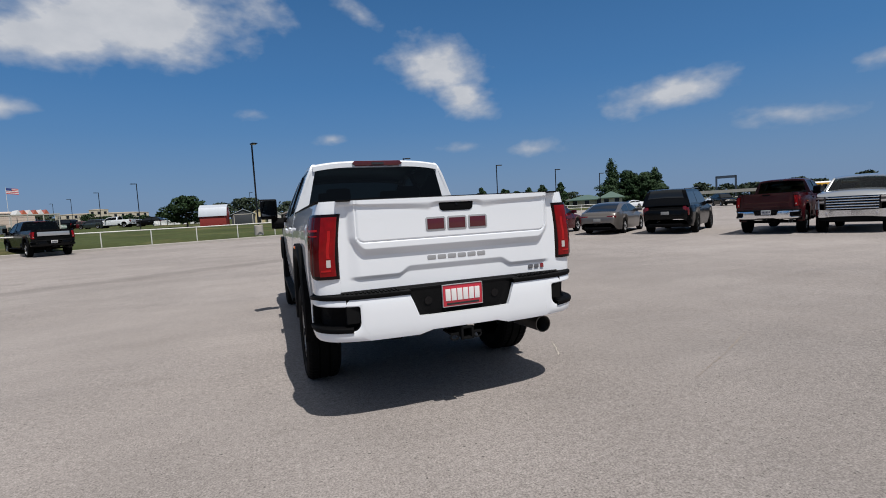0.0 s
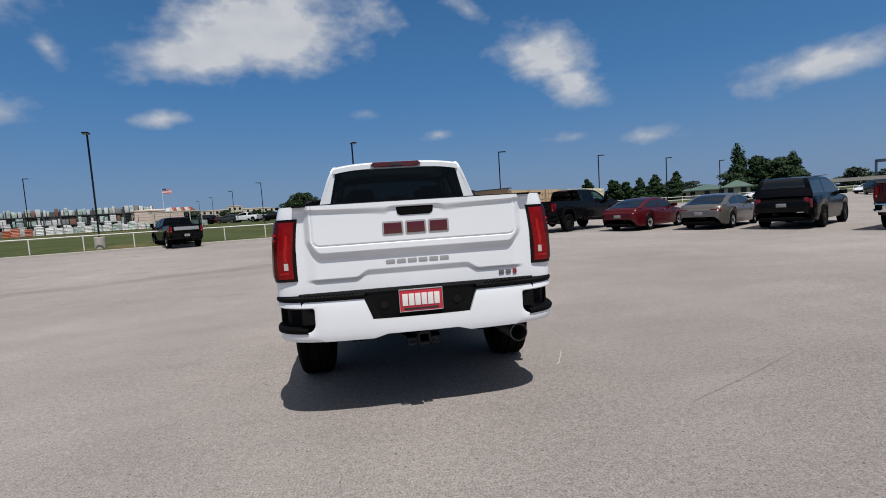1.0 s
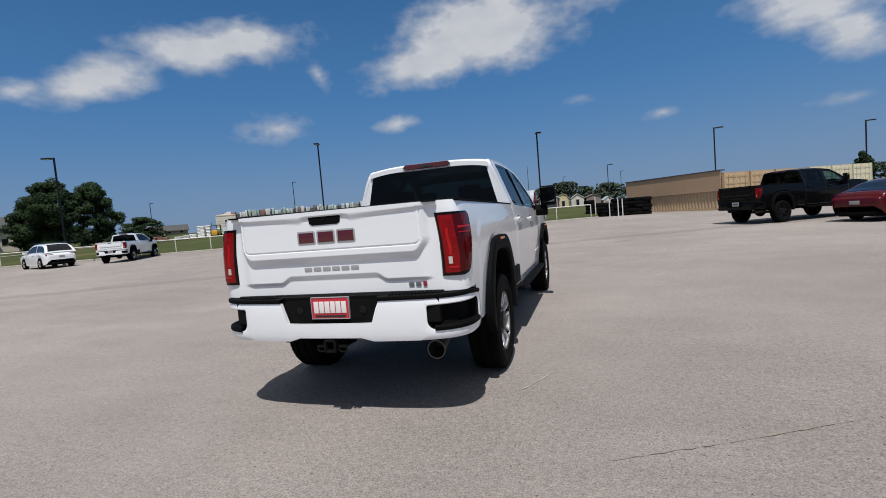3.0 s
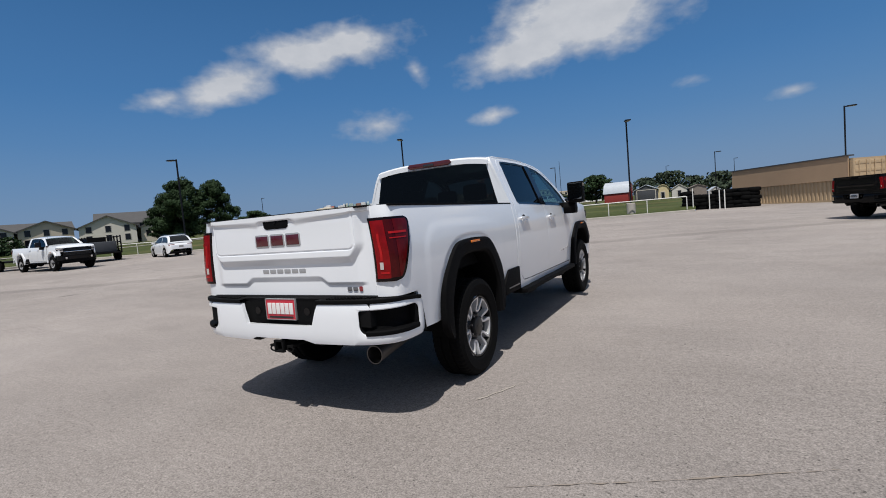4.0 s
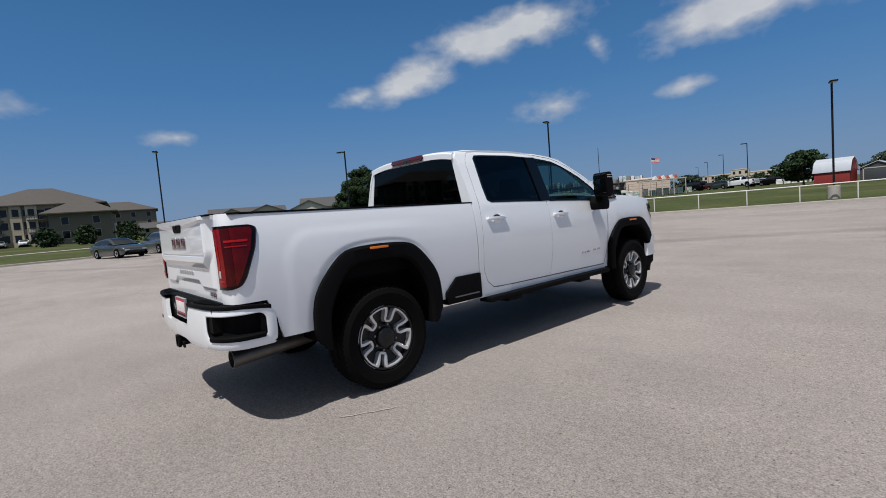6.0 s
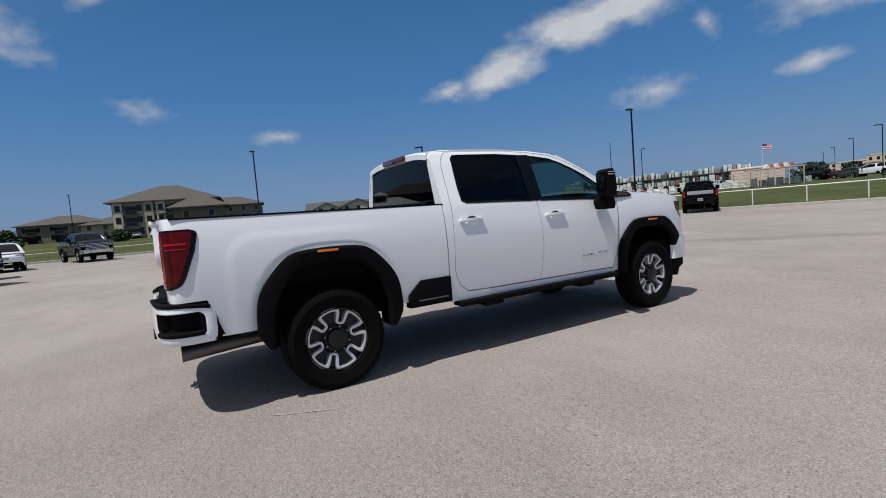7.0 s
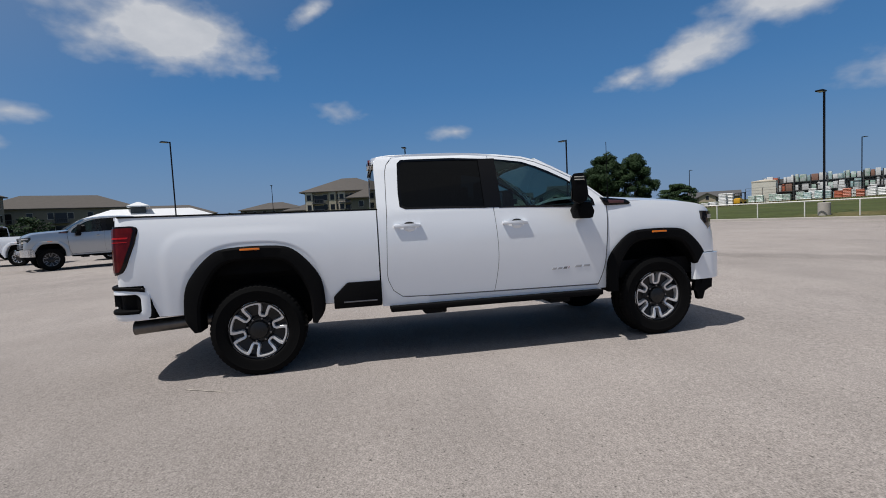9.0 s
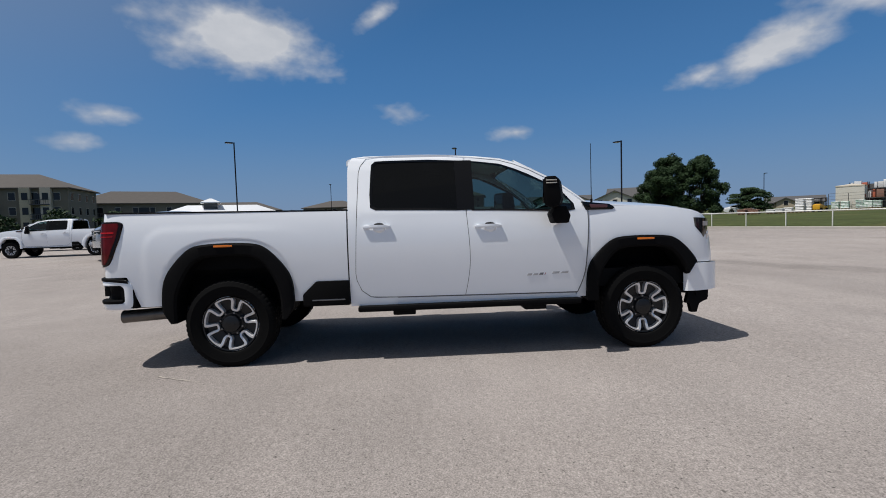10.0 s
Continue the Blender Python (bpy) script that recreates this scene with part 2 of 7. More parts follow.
M["champagne_paint"] = material("warm grey car paint", (0.15, 0.135, 0.125), 0.32, metal=0.4, coat=0.5, var=0.05, scale=2)
M["blue_paint"] = material("dark blue-grey car paint", (0.007, 0.010, 0.016), 0.25, metal=0.0, coat=0.25, var=0.06, scale=2)
M["grey_paint"] = material("steel grey car paint", (0.085, 0.10, 0.125), 0.3, metal=0.5, coat=1.0, var=0.05, scale=2)
M["green_paint"] = material("dark green-grey car paint", (0.035, 0.045, 0.045), 0.32, metal=0.2, coat=1.0, var=0.06, scale=2)
M["plastic"] = material("black textured plastic", (0.0035, 0.0035, 0.004), 0.7, spec=0.09, var=0.12, scale=6, bump=0.25, bump_scale=400)
M["gloss_black"] = material("gloss black trim", (0.004, 0.004, 0.005), 0.15, spec=0.2, coat=0.15)
M["rubber"] = material("tyre rubber", (0.0045, 0.0045, 0.0047), 0.8, spec=0.08, var=0.2, scale=9, bump=0.2, bump_scale=200)
M["dark_metal"] = material("dark underbody metal", (0.007, 0.007, 0.0075), 0.75, spec=0.1, var=0.3, scale=8)
M["wheel_dark"] = material("dark grey wheel enamel", (0.010, 0.0105, 0.012), 0.35, metal=0.3)
M["wheel_bright"] = material("machined aluminium", (0.70, 0.70, 0.71), 0.30, metal=0.5, coat=0.3, var=0.05, scale=30)
M["chrome"] = material("chrome", (0.75, 0.76, 0.78), 0.12, metal=1.0)
M["mirror"] = material("dark mirror glass", (0.16, 0.17, 0.18), 0.05, metal=1.0)
M["steel"] = material("brushed exhaust steel", (0.15, 0.138, 0.128), 0.42, metal=0.8, var=0.3, scale=14)
M["lens_red"] = material("red lamp glass", (0.22, 0.003, 0.005), 0.10, spec=0.25, var=0.55, scale=22)
M["lens_deep"] = material("deep red lamp glass", (0.095, 0.003, 0.004), 0.10, spec=0.22, var=0.6, scale=16)
M["lens_dim"] = material("dark red lamp glass", (0.060, 0.002, 0.003), 0.10, spec=0.22, var=0.6, scale=18)
M["lens_guide"] = material("red light guide", (0.42, 0.010, 0.012), 0.12, spec=0.25, var=0.3, scale=20)
M["lens_brake"] = material("smoked brake lamp lens", (0.09, 0.012, 0.016), 0.12, coat=0.5, var=0.4, scale=12)
M["badge_grey"] = material("satin grey badge", (0.20, 0.20, 0.21), 0.35, metal=0.5)
M["badge_vent"] = material("grey and red vent badge", (0.16, 0.07, 0.075), 0.3, metal=0.3)
M["nut_grey"] = material("grey wheel nut", (0.20, 0.20, 0.21), 0.3, metal=0.8)
M["lens_clear"] = material("clear lamp lens", (0.55, 0.50, 0.48), 0.1, coat=1.0, var=0.1, scale=60)
M["lens_smoke"] = material("smoked red lamp glass", (0.006, 0.001, 0.0012), 0.08, spec=0.25)
M["badge_light"] = material("satin silver badge", (0.42, 0.42, 0.43), 0.4, metal=0.3)
M["badge_maroon"] = material("maroon badge enamel", (0.085, 0.006, 0.012), 0.25, coat=0.6)
M["lens_dark"] = material("smoked lamp glass", (0.02, 0.02, 0.024), 0.06, coat=1.0)
M["amber"] = material("amber lamp lens", (0.82, 0.20, 0.012), 0.15, coat=0.5)
M["badge_red"] = material("red badge enamel", (0.25, 0.01, 0.015), 0.2, coat=1.0)
M["plate_red"] = material("red plate paper", (0.52, 0.03, 0.05), 0.4, var=0.05, scale=20)
M["plate_white"] = material("white lettering bars", (0.8, 0.78, 0.76), 0.45)
M["glass_dark"] = glazing("privacy glass", (0.012, 0.013, 0.014), 0.05)
M["glass_rear"] = glazing("smoked rear glass", (0.035, 0.037, 0.038), 0.035)
M["glass_light"] = glazing("lightly tinted glass", (0.30, 0.43, 0.43))
M["car_glass"] = material("tinted car glass", (0.014, 0.016, 0.018), 0.05, spec=0.5)
M["plate_grey"] = material("dull plate face", (0.30, 0.30, 0.29), 0.5, var=0.2, scale=40)
M["lens_car"] = material("dark red car lamp", (0.16, 0.004, 0.006), 0.1, coat=0.5)
M["seam"] = material("grey rubber panel seam", (0.16, 0.16, 0.165), 0.8, spec=0.1)
M["interior"] = material("dark cabin trim", (0.016, 0.016, 0.017), 0.7, var=0.2, scale=10)
M["seat"] = material("dark seat leather", (0.022, 0.021, 0.021), 0.5, var=0.15, scale=12)
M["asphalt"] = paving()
M["tar"] = material("old tar mark", (0.115, 0.105, 0.095), 0.9, var=0.4, scale=9, fine=0.3)
M["crack_soil"] = material("soil in a crack", (0.275, 0.232, 0.195), 0.95, var=0.4, scale=20)
M["chalk"] = material("pale scuffed mark", (0.45, 0.405, 0.355), 0.9, var=0.3, scale=20)
M["grass"] = material("dry mown grass", (0.066, 0.080, 0.030), 0.95, var=0.55, scale=0.16, fine=0.6, fine_scale=3, bump=0.8, bump_scale=7, second=(0.140, 0.120, 0.056), patch=0.30, spec=0.08)
M["concrete"] = material("weathered concrete", (0.42, 0.39, 0.36), 0.9, var=0.18, scale=2.5, fine=0.15, fine_scale=50, bump=0.3)
M["fence_white"] = material("white painted pipe", (0.74, 0.73, 0.70), 0.5, var=0.08, scale=5)
M["pole_dark"] = material("dark bronze lamp post paint", (0.006, 0.0065, 0.009), 0.5, spec=0.2, var=0.1, scale=3)
M["lamp_glass"] = material("lamp lens glass", (0.35, 0.35, 0.33), 0.2)
M["tan_steel"] = material("tan painted corrugated steel", (0.46, 0.34, 0.21), 0.6, var=0.12, scale=1.5, fine=0.08, fine_scale=20)
M["tan_dark"] = material("tan painted wall sheeting", (0.40, 0.275, 0.175), 0.65, var=0.1, scale=1.2)
M["cream_steel"] = material("cream painted corrugated steel", (0.60, 0.57, 0.42), 0.6, var=0.12, scale=1.5, second=(0.45, 0.36, 0.22), patch=0.1)
M["barn_red"] = material("barn red siding", (0.24, 0.022, 0.018), 0.7, var=0.12, scale=3)
M["roof_metal"] = material("pale galvanised roofing", (0.62, 0.66, 0.72), 0.4, metal=0.3, var=0.08, scale=2)
M["shed_grey"] = material("dark grey shed siding", (0.055, 0.060, 0.070), 0.7, var=0.12, scale=3)
M["shed_cream"] = material("cream shed siding", (0.60, 0.50, 0.30), 0.7, var=0.1, scale=3)
M["shed_white"] = material("off-white shed siding", (0.58, 0.56, 0.52), 0.7, var=0.1, scale=3)
M["shed_brown"] = material("brown-grey shed siding", (0.20, 0.17, 0.15), 0.7, var=0.1, scale=3)
M["stucco"] = material("tan stucco", (0.40, 0.335, 0.25), 0.9, var=0.12, scale=0.6, fine=0.06, fine_scale=8)
M["stucco_light"] = material("light stucco", (0.56, 0.50, 0.41), 0.9, var=0.1, scale=0.6)
M["siding_pale"] = material("pale cream siding", (0.64, 0.61, 0.54), 0.85, var=0.08, scale=0.8)
M["stucco_green"] = material("olive grey siding", (0.17, 0.155, 0.125), 0.9, var=0.12, scale=0.6)
M["peach_wall"] = material("pale pink store wall", (0.66, 0.54, 0.46), 0.85, var=0.08, scale=0.5)
M["stone"] = material("pale limestone facing", (0.45, 0.40, 0.30), 0.9, var=0.25, scale=2.2, fine=0.2, fine_scale=9)
M["shingle"] = material("weathered brown shingles", (0.088, 0.078, 0.070), 0.9, var=0.22, scale=1.2, fine=0.2, fine_scale=7)
M["slate"] = material("slate grey shingles", (0.085, 0.083, 0.085), 0.9, var=0.2, scale=1.2, fine=0.2, fine_scale=7)
M["roof_green"] = material("green metal roofing", (0.10, 0.155, 0.125), 0.5, var=0.1, scale=1)
M["roof_white"] = material("white metal roofing", (0.75, 0.76, 0.78), 0.45, var=0.06, scale=1)
M["window_dark"] = material("dark window glass", (0.010, 0.011, 0.013), 0.08, spec=0.35)
M["trim_white"] = material("pale window trim", (0.50, 0.47, 0.42), 0.6)
M["rack_steel"] = material("dark racking steel", (0.05, 0.055, 0.06), 0.6, var=0.2, scale=2)
M["rack_back"] = material("dull grey mesh sheeting", (0.10, 0.105, 0.11), 0.8, var=0.3, scale=1.5)
M["wrap_white"] = material("white pallet wrap", (0.66, 0.66, 0.66), 0.35, var=0.2, scale=2.5, each=0.15)
M["wrap_grey"] = material("dull grey wrapped goods", (0.22, 0.23, 0.23), 0.5, var=0.25, scale=2.5, each=0.25)
M["wrap_green"] = material("pale green bagged goods", (0.30, 0.44, 0.36), 0.4, var=0.25, scale=3, second=(0.58, 0.62, 0.60), patch=0.7, each=0.2)
M["wrap_teal"] = material("blue-green bagged goods", (0.30, 0.42, 0.42), 0.4, var=0.25, scale=3, second=(0.62, 0.66, 0.66), patch=0.5, each=0.2)
M["wrap_orange"] = material("orange bagged goods", (0.48, 0.13, 0.07), 0.45, var=0.25, scale=3, each=0.2)
M["wrap_brown"] = material("brown brick pallets", (0.22, 0.12, 0.09), 0.8, var=0.25, scale=3, each=0.2)
M["wood"] = material("rough pallet wood", (0.30, 0.21, 0.13), 0.85, var=0.25, scale=4)
M["bark"] = material("grey-brown bark", (0.075, 0.058, 0.044), 0.95, var=0.3, scale=8, bump=0.6, bump_scale=25)
M["leaf"] = material("broad dark green leaves", (0.021, 0.044, 0.014), 0.7, spec=0.25, var=0.45, scale=0.5, fine=0.3, fine_scale=4)
M["leaf_pine"] = material("pine needles", (0.025, 0.052, 0.019), 0.7, spec=0.25, var=0.4, scale=0.5, fine=0.3, fine_scale=4)
M["leaf_far"] = material("distant dark foliage", (0.028, 0.045, 0.023), 0.8, var=0.4, scale=0.25, fine=0.3, fine_scale=2)
M["bus_yellow"] = material("school bus yellow", (0.68, 0.36, 0.02), 0.4, coat=0.4)
M["flag_red"] = material("red and white cloth", (0.55, 0.06, 0.07), 0.8)
M["flag_blue"] = material("blue cloth", (0.03, 0.05, 0.2), 0.8)
M["flag_white"] = material("white cloth", (0.75, 0.75, 0.75), 0.8)


# ---- mesh helpers ----
def sharpen(bm, deg=32.0):
    lim = radians(deg)
    for f in bm.faces:
        f.smooth = True
    for e in bm.edges:
        e.smooth = len(e.link_faces) == 2 and e.calc_face_angle(3.2) < lim


def part(name, bm, mat, parent=None, label="", fix=True, crisp=32.0):
    if fix:
        bmesh.ops.recalc_face_normals(bm, faces=bm.faces)
    sharpen(bm, crisp)
    me = bpy.data.meshes.new(name)
    bm.to_mesh(me)
    bm.free()
    for m in mat if isinstance(mat, (list, tuple)) else [mat]:
        me.materials.append(m)
    ob = new(name, me)
    ob.parent = parent
    if label:
        tagged(ob, label)
    return ob


def share(name, me, parent, m=None, label=""):
    ob = new(name, me)
    ob.parent = parent
    if m is not None:
        ob.matrix_basis = m
    if label:
        tagged(ob, label)
    return ob


def thing(name, m, label, category, group="", kind=""):
    ob = new(name)
    ob.empty_display_size = 0.2
    ob.matrix_basis = m
    return tagged(ob, label, category, group, kind)


def quads(bm, rows, closed=False):
    """Faces over a grid of points."""
    vs = [[bm.verts.new(p) for p in r] for r in rows]
    for a, b in zip(vs[:-1], vs[1:]):
        n = len(a)
        for i in range(n if closed else n - 1):
            q = (a[i], a[(i + 1) % n], b[(i + 1) % n], b[i])
            if len(set(q)) == 4:
                bm.faces.new(q)
    return vs


def box(bm, x0, x1, y0, y1, z0, z1, bevel=0.0, seg=2, m=None):
    made = bmesh.ops.create_cube(bm, size=1, matrix=Matrix.LocRotScale(((x0 + x1) / 2, (y0 + y1) / 2, (z0 + z1) / 2), None, (abs(x1 - x0), abs(y1 - y0), abs(z1 - z0))))
    vs = made["verts"]
    if m is not None:
        bmesh.ops.transform(bm, matrix=m, verts=vs)
    if bevel:
        es = list({e for v in vs for e in v.link_edges})
        bmesh.ops.bevel(bm, geom=es, offset=bevel, segments=seg, profile=0.6, affect="EDGES")
    return vs


def prism(bm, poly, a, b, axis="x", bevel=0.0):
    """A 2D outline drawn out along an axis from a to b."""
    def put(u, v, w):
        return {"x": (w, u, v), "y": (u, w, v), "z": (u, v, w)}[axis]
    lo = [bm.verts.new(put(u, v, a)) for u, v in poly]
    hi = [bm.verts.new(put(u, v, b)) for u, v in poly]
    n = len(poly)
    fs = [bm.faces.new(lo[::-1]), bm.faces.new(hi)]
    for i in range(n):
        fs.append(bm.faces.new((lo[i], lo[(i + 1) % n], hi[(i + 1) % n], hi[i])))
    if bevel:
        es = list({e for f in fs for e in f.edges})
        bmesh.ops.bevel(bm, geom=es, offset=bevel, segments=2, profile=0.6, affect="EDGES")


def tube(bm, p, q, r, n=10, r2=None):
    p, q = Vector(p), Vector(q)
    d = q - p
    m = Matrix.Translation((p + q) / 2) @ d.to_track_quat("Z", "Y").to_matrix().to_4x4()
    bmesh.ops.create_cone(bm, cap_ends=True, segments=n, radius1=r, radius2=r if r2 is None else r2, depth=d.length, matrix=m)


def lathe(bm, prof, n=32, axis="x", caps=False):
    rows = []
    for i in range(n):
        a = 2 * math.pi * i / n
        c, s = math.cos(a), math.sin(a)
        rows.append([{"x": (h, r * c, r * s), "z": (r * c, r * s, h)}[axis] for r, h in prof])
    rows.append(rows[0])
    vs = [[bm.verts.new(p) for p in r] for r in rows[:-1]]
    vs.append(vs[0])
    for a, b in zip(vs[:-1], vs[1:]):
        for i in range(len(a) - 1):
            bm.faces.new((a[i], a[i + 1], b[i + 1], b[i]))


def fold(bm, by):
    """Turns the free edges of a skin inwards, so that it shows a thickness."""
    rim = [e for e in bm.edges if len(e.link_faces) == 1]
    got = bmesh.ops.extrude_edge_only(bm, edges=rim)["geom"]
    for v in got:
        if isinstance(v, bmesh.types.BMVert):
            v.co += Vector(by(v.co))


def lerp(x, xs, ys):
    return float(np.interp(x, xs, ys))


def arch(y, yc, a, top, z0, n=2.7):
    u = abs(y - yc) / a
    return -9.0 if u >= 1 else z0 + (top - z0) * (1 - u ** n) ** (1 / n)


def arch_ys(yc, a, k=15):
    return [yc + a * math.sin(math.pi / 2 * i / k) * 0.9995 for i in range(-k, k + 1)] + [yc - a * 1.0005, yc + a * 1.0005]


# ---- pickup truck ----
ARCH_R, ARCH_F = 0.02, 4.04


def body_x(z):
    """Half width of the body at a height, over its widest."""
    return ((-0.1975 * z + 0.3934) * z - 0.1705) * z + 0.9729


def skin(bm, cols, lo, hi, nz, sgn, turn=0.03, bulge=None, seam=None):
    """A body panel: upright columns from lo to hi along a line seen from above."""
    rows = []
    for x, y in cols:
        a, b = lo(y), hi(y)
        row = []
        for i in range(nz + 1):
            z = a + (b - a) * i / nz
            row.append((sgn * (x * body_x(z) + (bulge(y, z) if bulge else 0.0)), seam(y, z) if seam else y, z))
        rows.append(row)
    quads(bm, rows)
    fold(bm, lambda c: (-sgn * turn, 0, 0))


def build_wheel():
    """One road wheel, its outer face towards +x: tyre, with rim, spokes and cap."""
    bm = bmesh.new()
    R, W = 0.415, 0.135
    prof = [(0.262, -W * 0.8), (0.30, -W), (0.36, -W * 1.03), (0.398, -W * 0.92), (R, -W * 0.75), (R, -0.05), (R - 0.012, -0.046), (R - 0.012, -0.036), (R, -0.032),
            (R, 0.032), (R - 0.012, 0.036), (R - 0.012, 0.046), (R, 0.05), (R, W * 0.75), (0.398, W * 0.92), (0.37, W * 1.0), (0.36, W * 1.03), (0.352, W * 1.0), (0.30, W), (0.275, W * 0.93), (0.262, W * 0.8)]
    n = 168
    rows = []
    for i in range(n):
        a = 2 * math.pi * i / n
        lug = 0.002 if i % 3 else -0.004
        rows.append([(h, (r + (lug if r > 0.397 and abs(h) > 0.049 else 0)) * math.cos(a), (r + (lug if r > 0.397 and abs(h) > 0.049 else 0)) * math.sin(a)) for r, h in prof])
    vs = [[bm.verts.new(p) for p in r] for r in rows]
    for k in range(n):
        for j in range(len(prof) - 1):
            bm.faces.new((vs[k][j], vs[k][j + 1], vs[(k + 1) % n][j + 1], vs[(k + 1) % n][j]))
    wheel = part("wheel", bm, M["rubber"], None, "black all-terrain tyre")
    bm = bmesh.new()
    lathe(bm, [(0.262, -0.10), (0.262, 0.10), (0.258, 0.118), (0.247, 0.116), (0.240, 0.06), (0.13, 0.045), (0.10, 0.075), (0.0001, 0.075)], 48)
    rim = part("rim", bm, M["wheel_dark"], wheel)
    # the bright faces wander out along a spoke, round to the next and back in
    bm = bmesh.new()
    line = []
    for k in range(6):
        c = math.radians(60 * k + 30)
        for da, r in ((-18, 0.2475), (-13.5, 0.2450), (-11.2, 0.236), (-10.0, 0.215), (-10.4, 0.180), (-11.6, 0.150), (-9.0, 0.133), (0, 0.128), (9.0, 0.133), (11.6, 0.150), (10.4, 0.180), (10.0, 0.215), (11.2, 0.236), (13.5, 0.2450), (18, 0.2475), (22, 0.2475), (26, 0.248), (30, 0.248), (34, 0.248), (38, 0.2475)):
            a = c + math.radians(da)
            line.append(Vector((0, r * math.cos(a), r * math.sin(a))))
    n = len(line)
    rows = []
    for i in range(n + 1):
        p, q, o = line[i % n], line[(i + 1) % n], line[i - 1 if i else n - 1]
        d = (q - o).normalized()
        rr = (p.y ** 2 + p.z ** 2) ** 0.5
        s = Vector((0, -d.z, d.y)) * lerp(rr, [0.12, 0.17, 0.225, 0.245], [0.0105, 0.0112, 0.0125, 0.0150])
        x = lerp(rr, [0.11, 0.16, 0.24], [0.082, 0.098, 0.112])
        rows.append([(x - 0.05, *(p - s * 1.25)[1:]), (x - 0.002, *(p - s)[1:]), (x, *(p - s * 0.8)[1:]), (x, *(p + s * 0.8)[1:]), (x - 0.002, *(p + s)[1:]), (x - 0.05, *(p + s * 1.25)[1:])])
    quads(bm, rows)
    part("spokes", bm, M["wheel_bright"], rim, "machined bright spokes")
    bm = bmesh.new()
    lathe(bm, [(0.0001, 0.118), (0.060, 0.116), (0.076, 0.110), (0.083, 0.098), (0.086, 0.06)], 28)
    box(bm, 0.114, 0.121, -0.036, 0.036, -0.007, 0.007)
    part("hub_cap", bm, M["wheel_dark"], rim, "dark grey hub cap")
    for i in range(8):
        bm = bmesh.new()
        a = 2 * math.pi * i / 8
        tube(bm, (0.05, 0.104 * math.cos(a), 0.104 * math.sin(a)), (0.098, 0.104 * math.cos(a), 0.104 * math.sin(a)), 0.0115, 6, 0.009)
        part("wheel_nut", bm, M["nut_grey"], rim)
    return wheel


def strip(bm, path, z0, z1, out=0.0, thick=0.03):
    """A band that follows a line seen from above, z0 and z1 given per point."""
    rows = [[(x, y, a), (x, y, a + (b - a) * 0.12), (x, y, a + (b - a) * 0.5), (x, y, a + (b - a) * 0.88), (x, y, b)] for (x, y), a, b in zip(path, z0, z1)]
    quads(bm, rows)
    fold(bm, lambda c: Vector((-c.x * thick / 0.9, thick * (1 if c.y < 2 else -1) * 0.8, 0)))


def cab_x(z):
    """Half width of the cab at a height: door swell below the belt, leaning glass above it."""
    k = min(1.0, max(0.0, (z - 1.36) / 0.12))
    k = k * k * (3 - 2 * k)
    return (1 - k) * 0.986 * body_x(min(z, 1.48)) + k * (0.945 - 0.385 * (z - 1.43) - 0.10 * max(0.0, z - 1.85) - 0.9 * max(0.0, z - 1.95) ** 1.3)


def seam_rear(z):
    return lerp(z, [0.5, 0.842, 1.414, 1.818, 1.90], [1.205, 1.207, 1.233, 1.247, 1.270])


def seam_mid(z):
    return lerp(z, [0.55, 0.61, 0.69, 0.76, 0.84, 0.92, 1.04, 1.16, 1.28, 1.39, 1.45], [2.252, 2.265, 2.283, 2.295, 2.307, 2.314, 2.314, 2.308, 2.299, 2.291, 2.288])


def seam_front(z):
    return lerp(z, [0.55, 0.61, 0.66, 0.74, 0.82, 1.07, 1.27, 1.45], [3.365, 3.392, 3.416, 3.444, 3.461, 3.481, 3.494, 3.494])


def sheet(bm, sgn, left, right, lo, hi, us, nv, out=0.0):
    """A panel of the cab side between two upright seams; lo and hi are given by the distance from the left seam."""
    rows = []
    for u in us:
        d = u * (right(1.0) - left(1.0))
        row = []
        for i in range(nv + 1):
            z = lo(d) + (hi(d) - lo(d)) * i / nv
            row.append((sgn * (cab_x(z) + out), left(z) + u * (right(z) - left(z)), z))
        rows.append(row)
    quads(bm, rows)


def belt_ring(bm, sgn, outer, inner, steps, closed=True):
    """A frame of the cab side between two matching outlines."""
    def dense(line):
        got = []
        for a, b in zip(line, line[1:] + (line[:1] if closed else [])):
            got += [(a[0] + (b[0] - a[0]) * i / 4, a[1] + (b[1] - a[1]) * i / 4) for i in range(4)]
        return got + (line[:1] if closed else line[-1:])
    rows = []
    for (ya, za), (yb, zb) in zip(dense(outer), dense(inner)):
        row = []
        for i in range(steps + 1):
            z = za + (zb - za) * i / steps
            row.append((sgn * cab_x(z), ya + (yb - ya) * i / steps, z))
        rows.append(row)
    quads(bm, rows)
    bmesh.ops.remove_doubles(bm, verts=bm.verts, dist=0.0005)


def ribbon(bm, sgn, line, wide, out):
    """A narrow band along a seam of the cab side."""
    rows = []
    for i, (y, z) in enumerate(line):
        (ya, za), (yb, zb) = line[max(0, i - 1)], line[min(len(line) - 1, i + 1)]
        l = math.hypot(yb - ya, zb - za)
        ny, nz = -(zb - za) / l * wide / 2, (yb - ya) / l * wide / 2
        rows.append([(sgn * (cab_x(z + k * nz) + out), y + k * ny, z + k * nz) for k in (-1, 1)])
    quads(bm, rows)


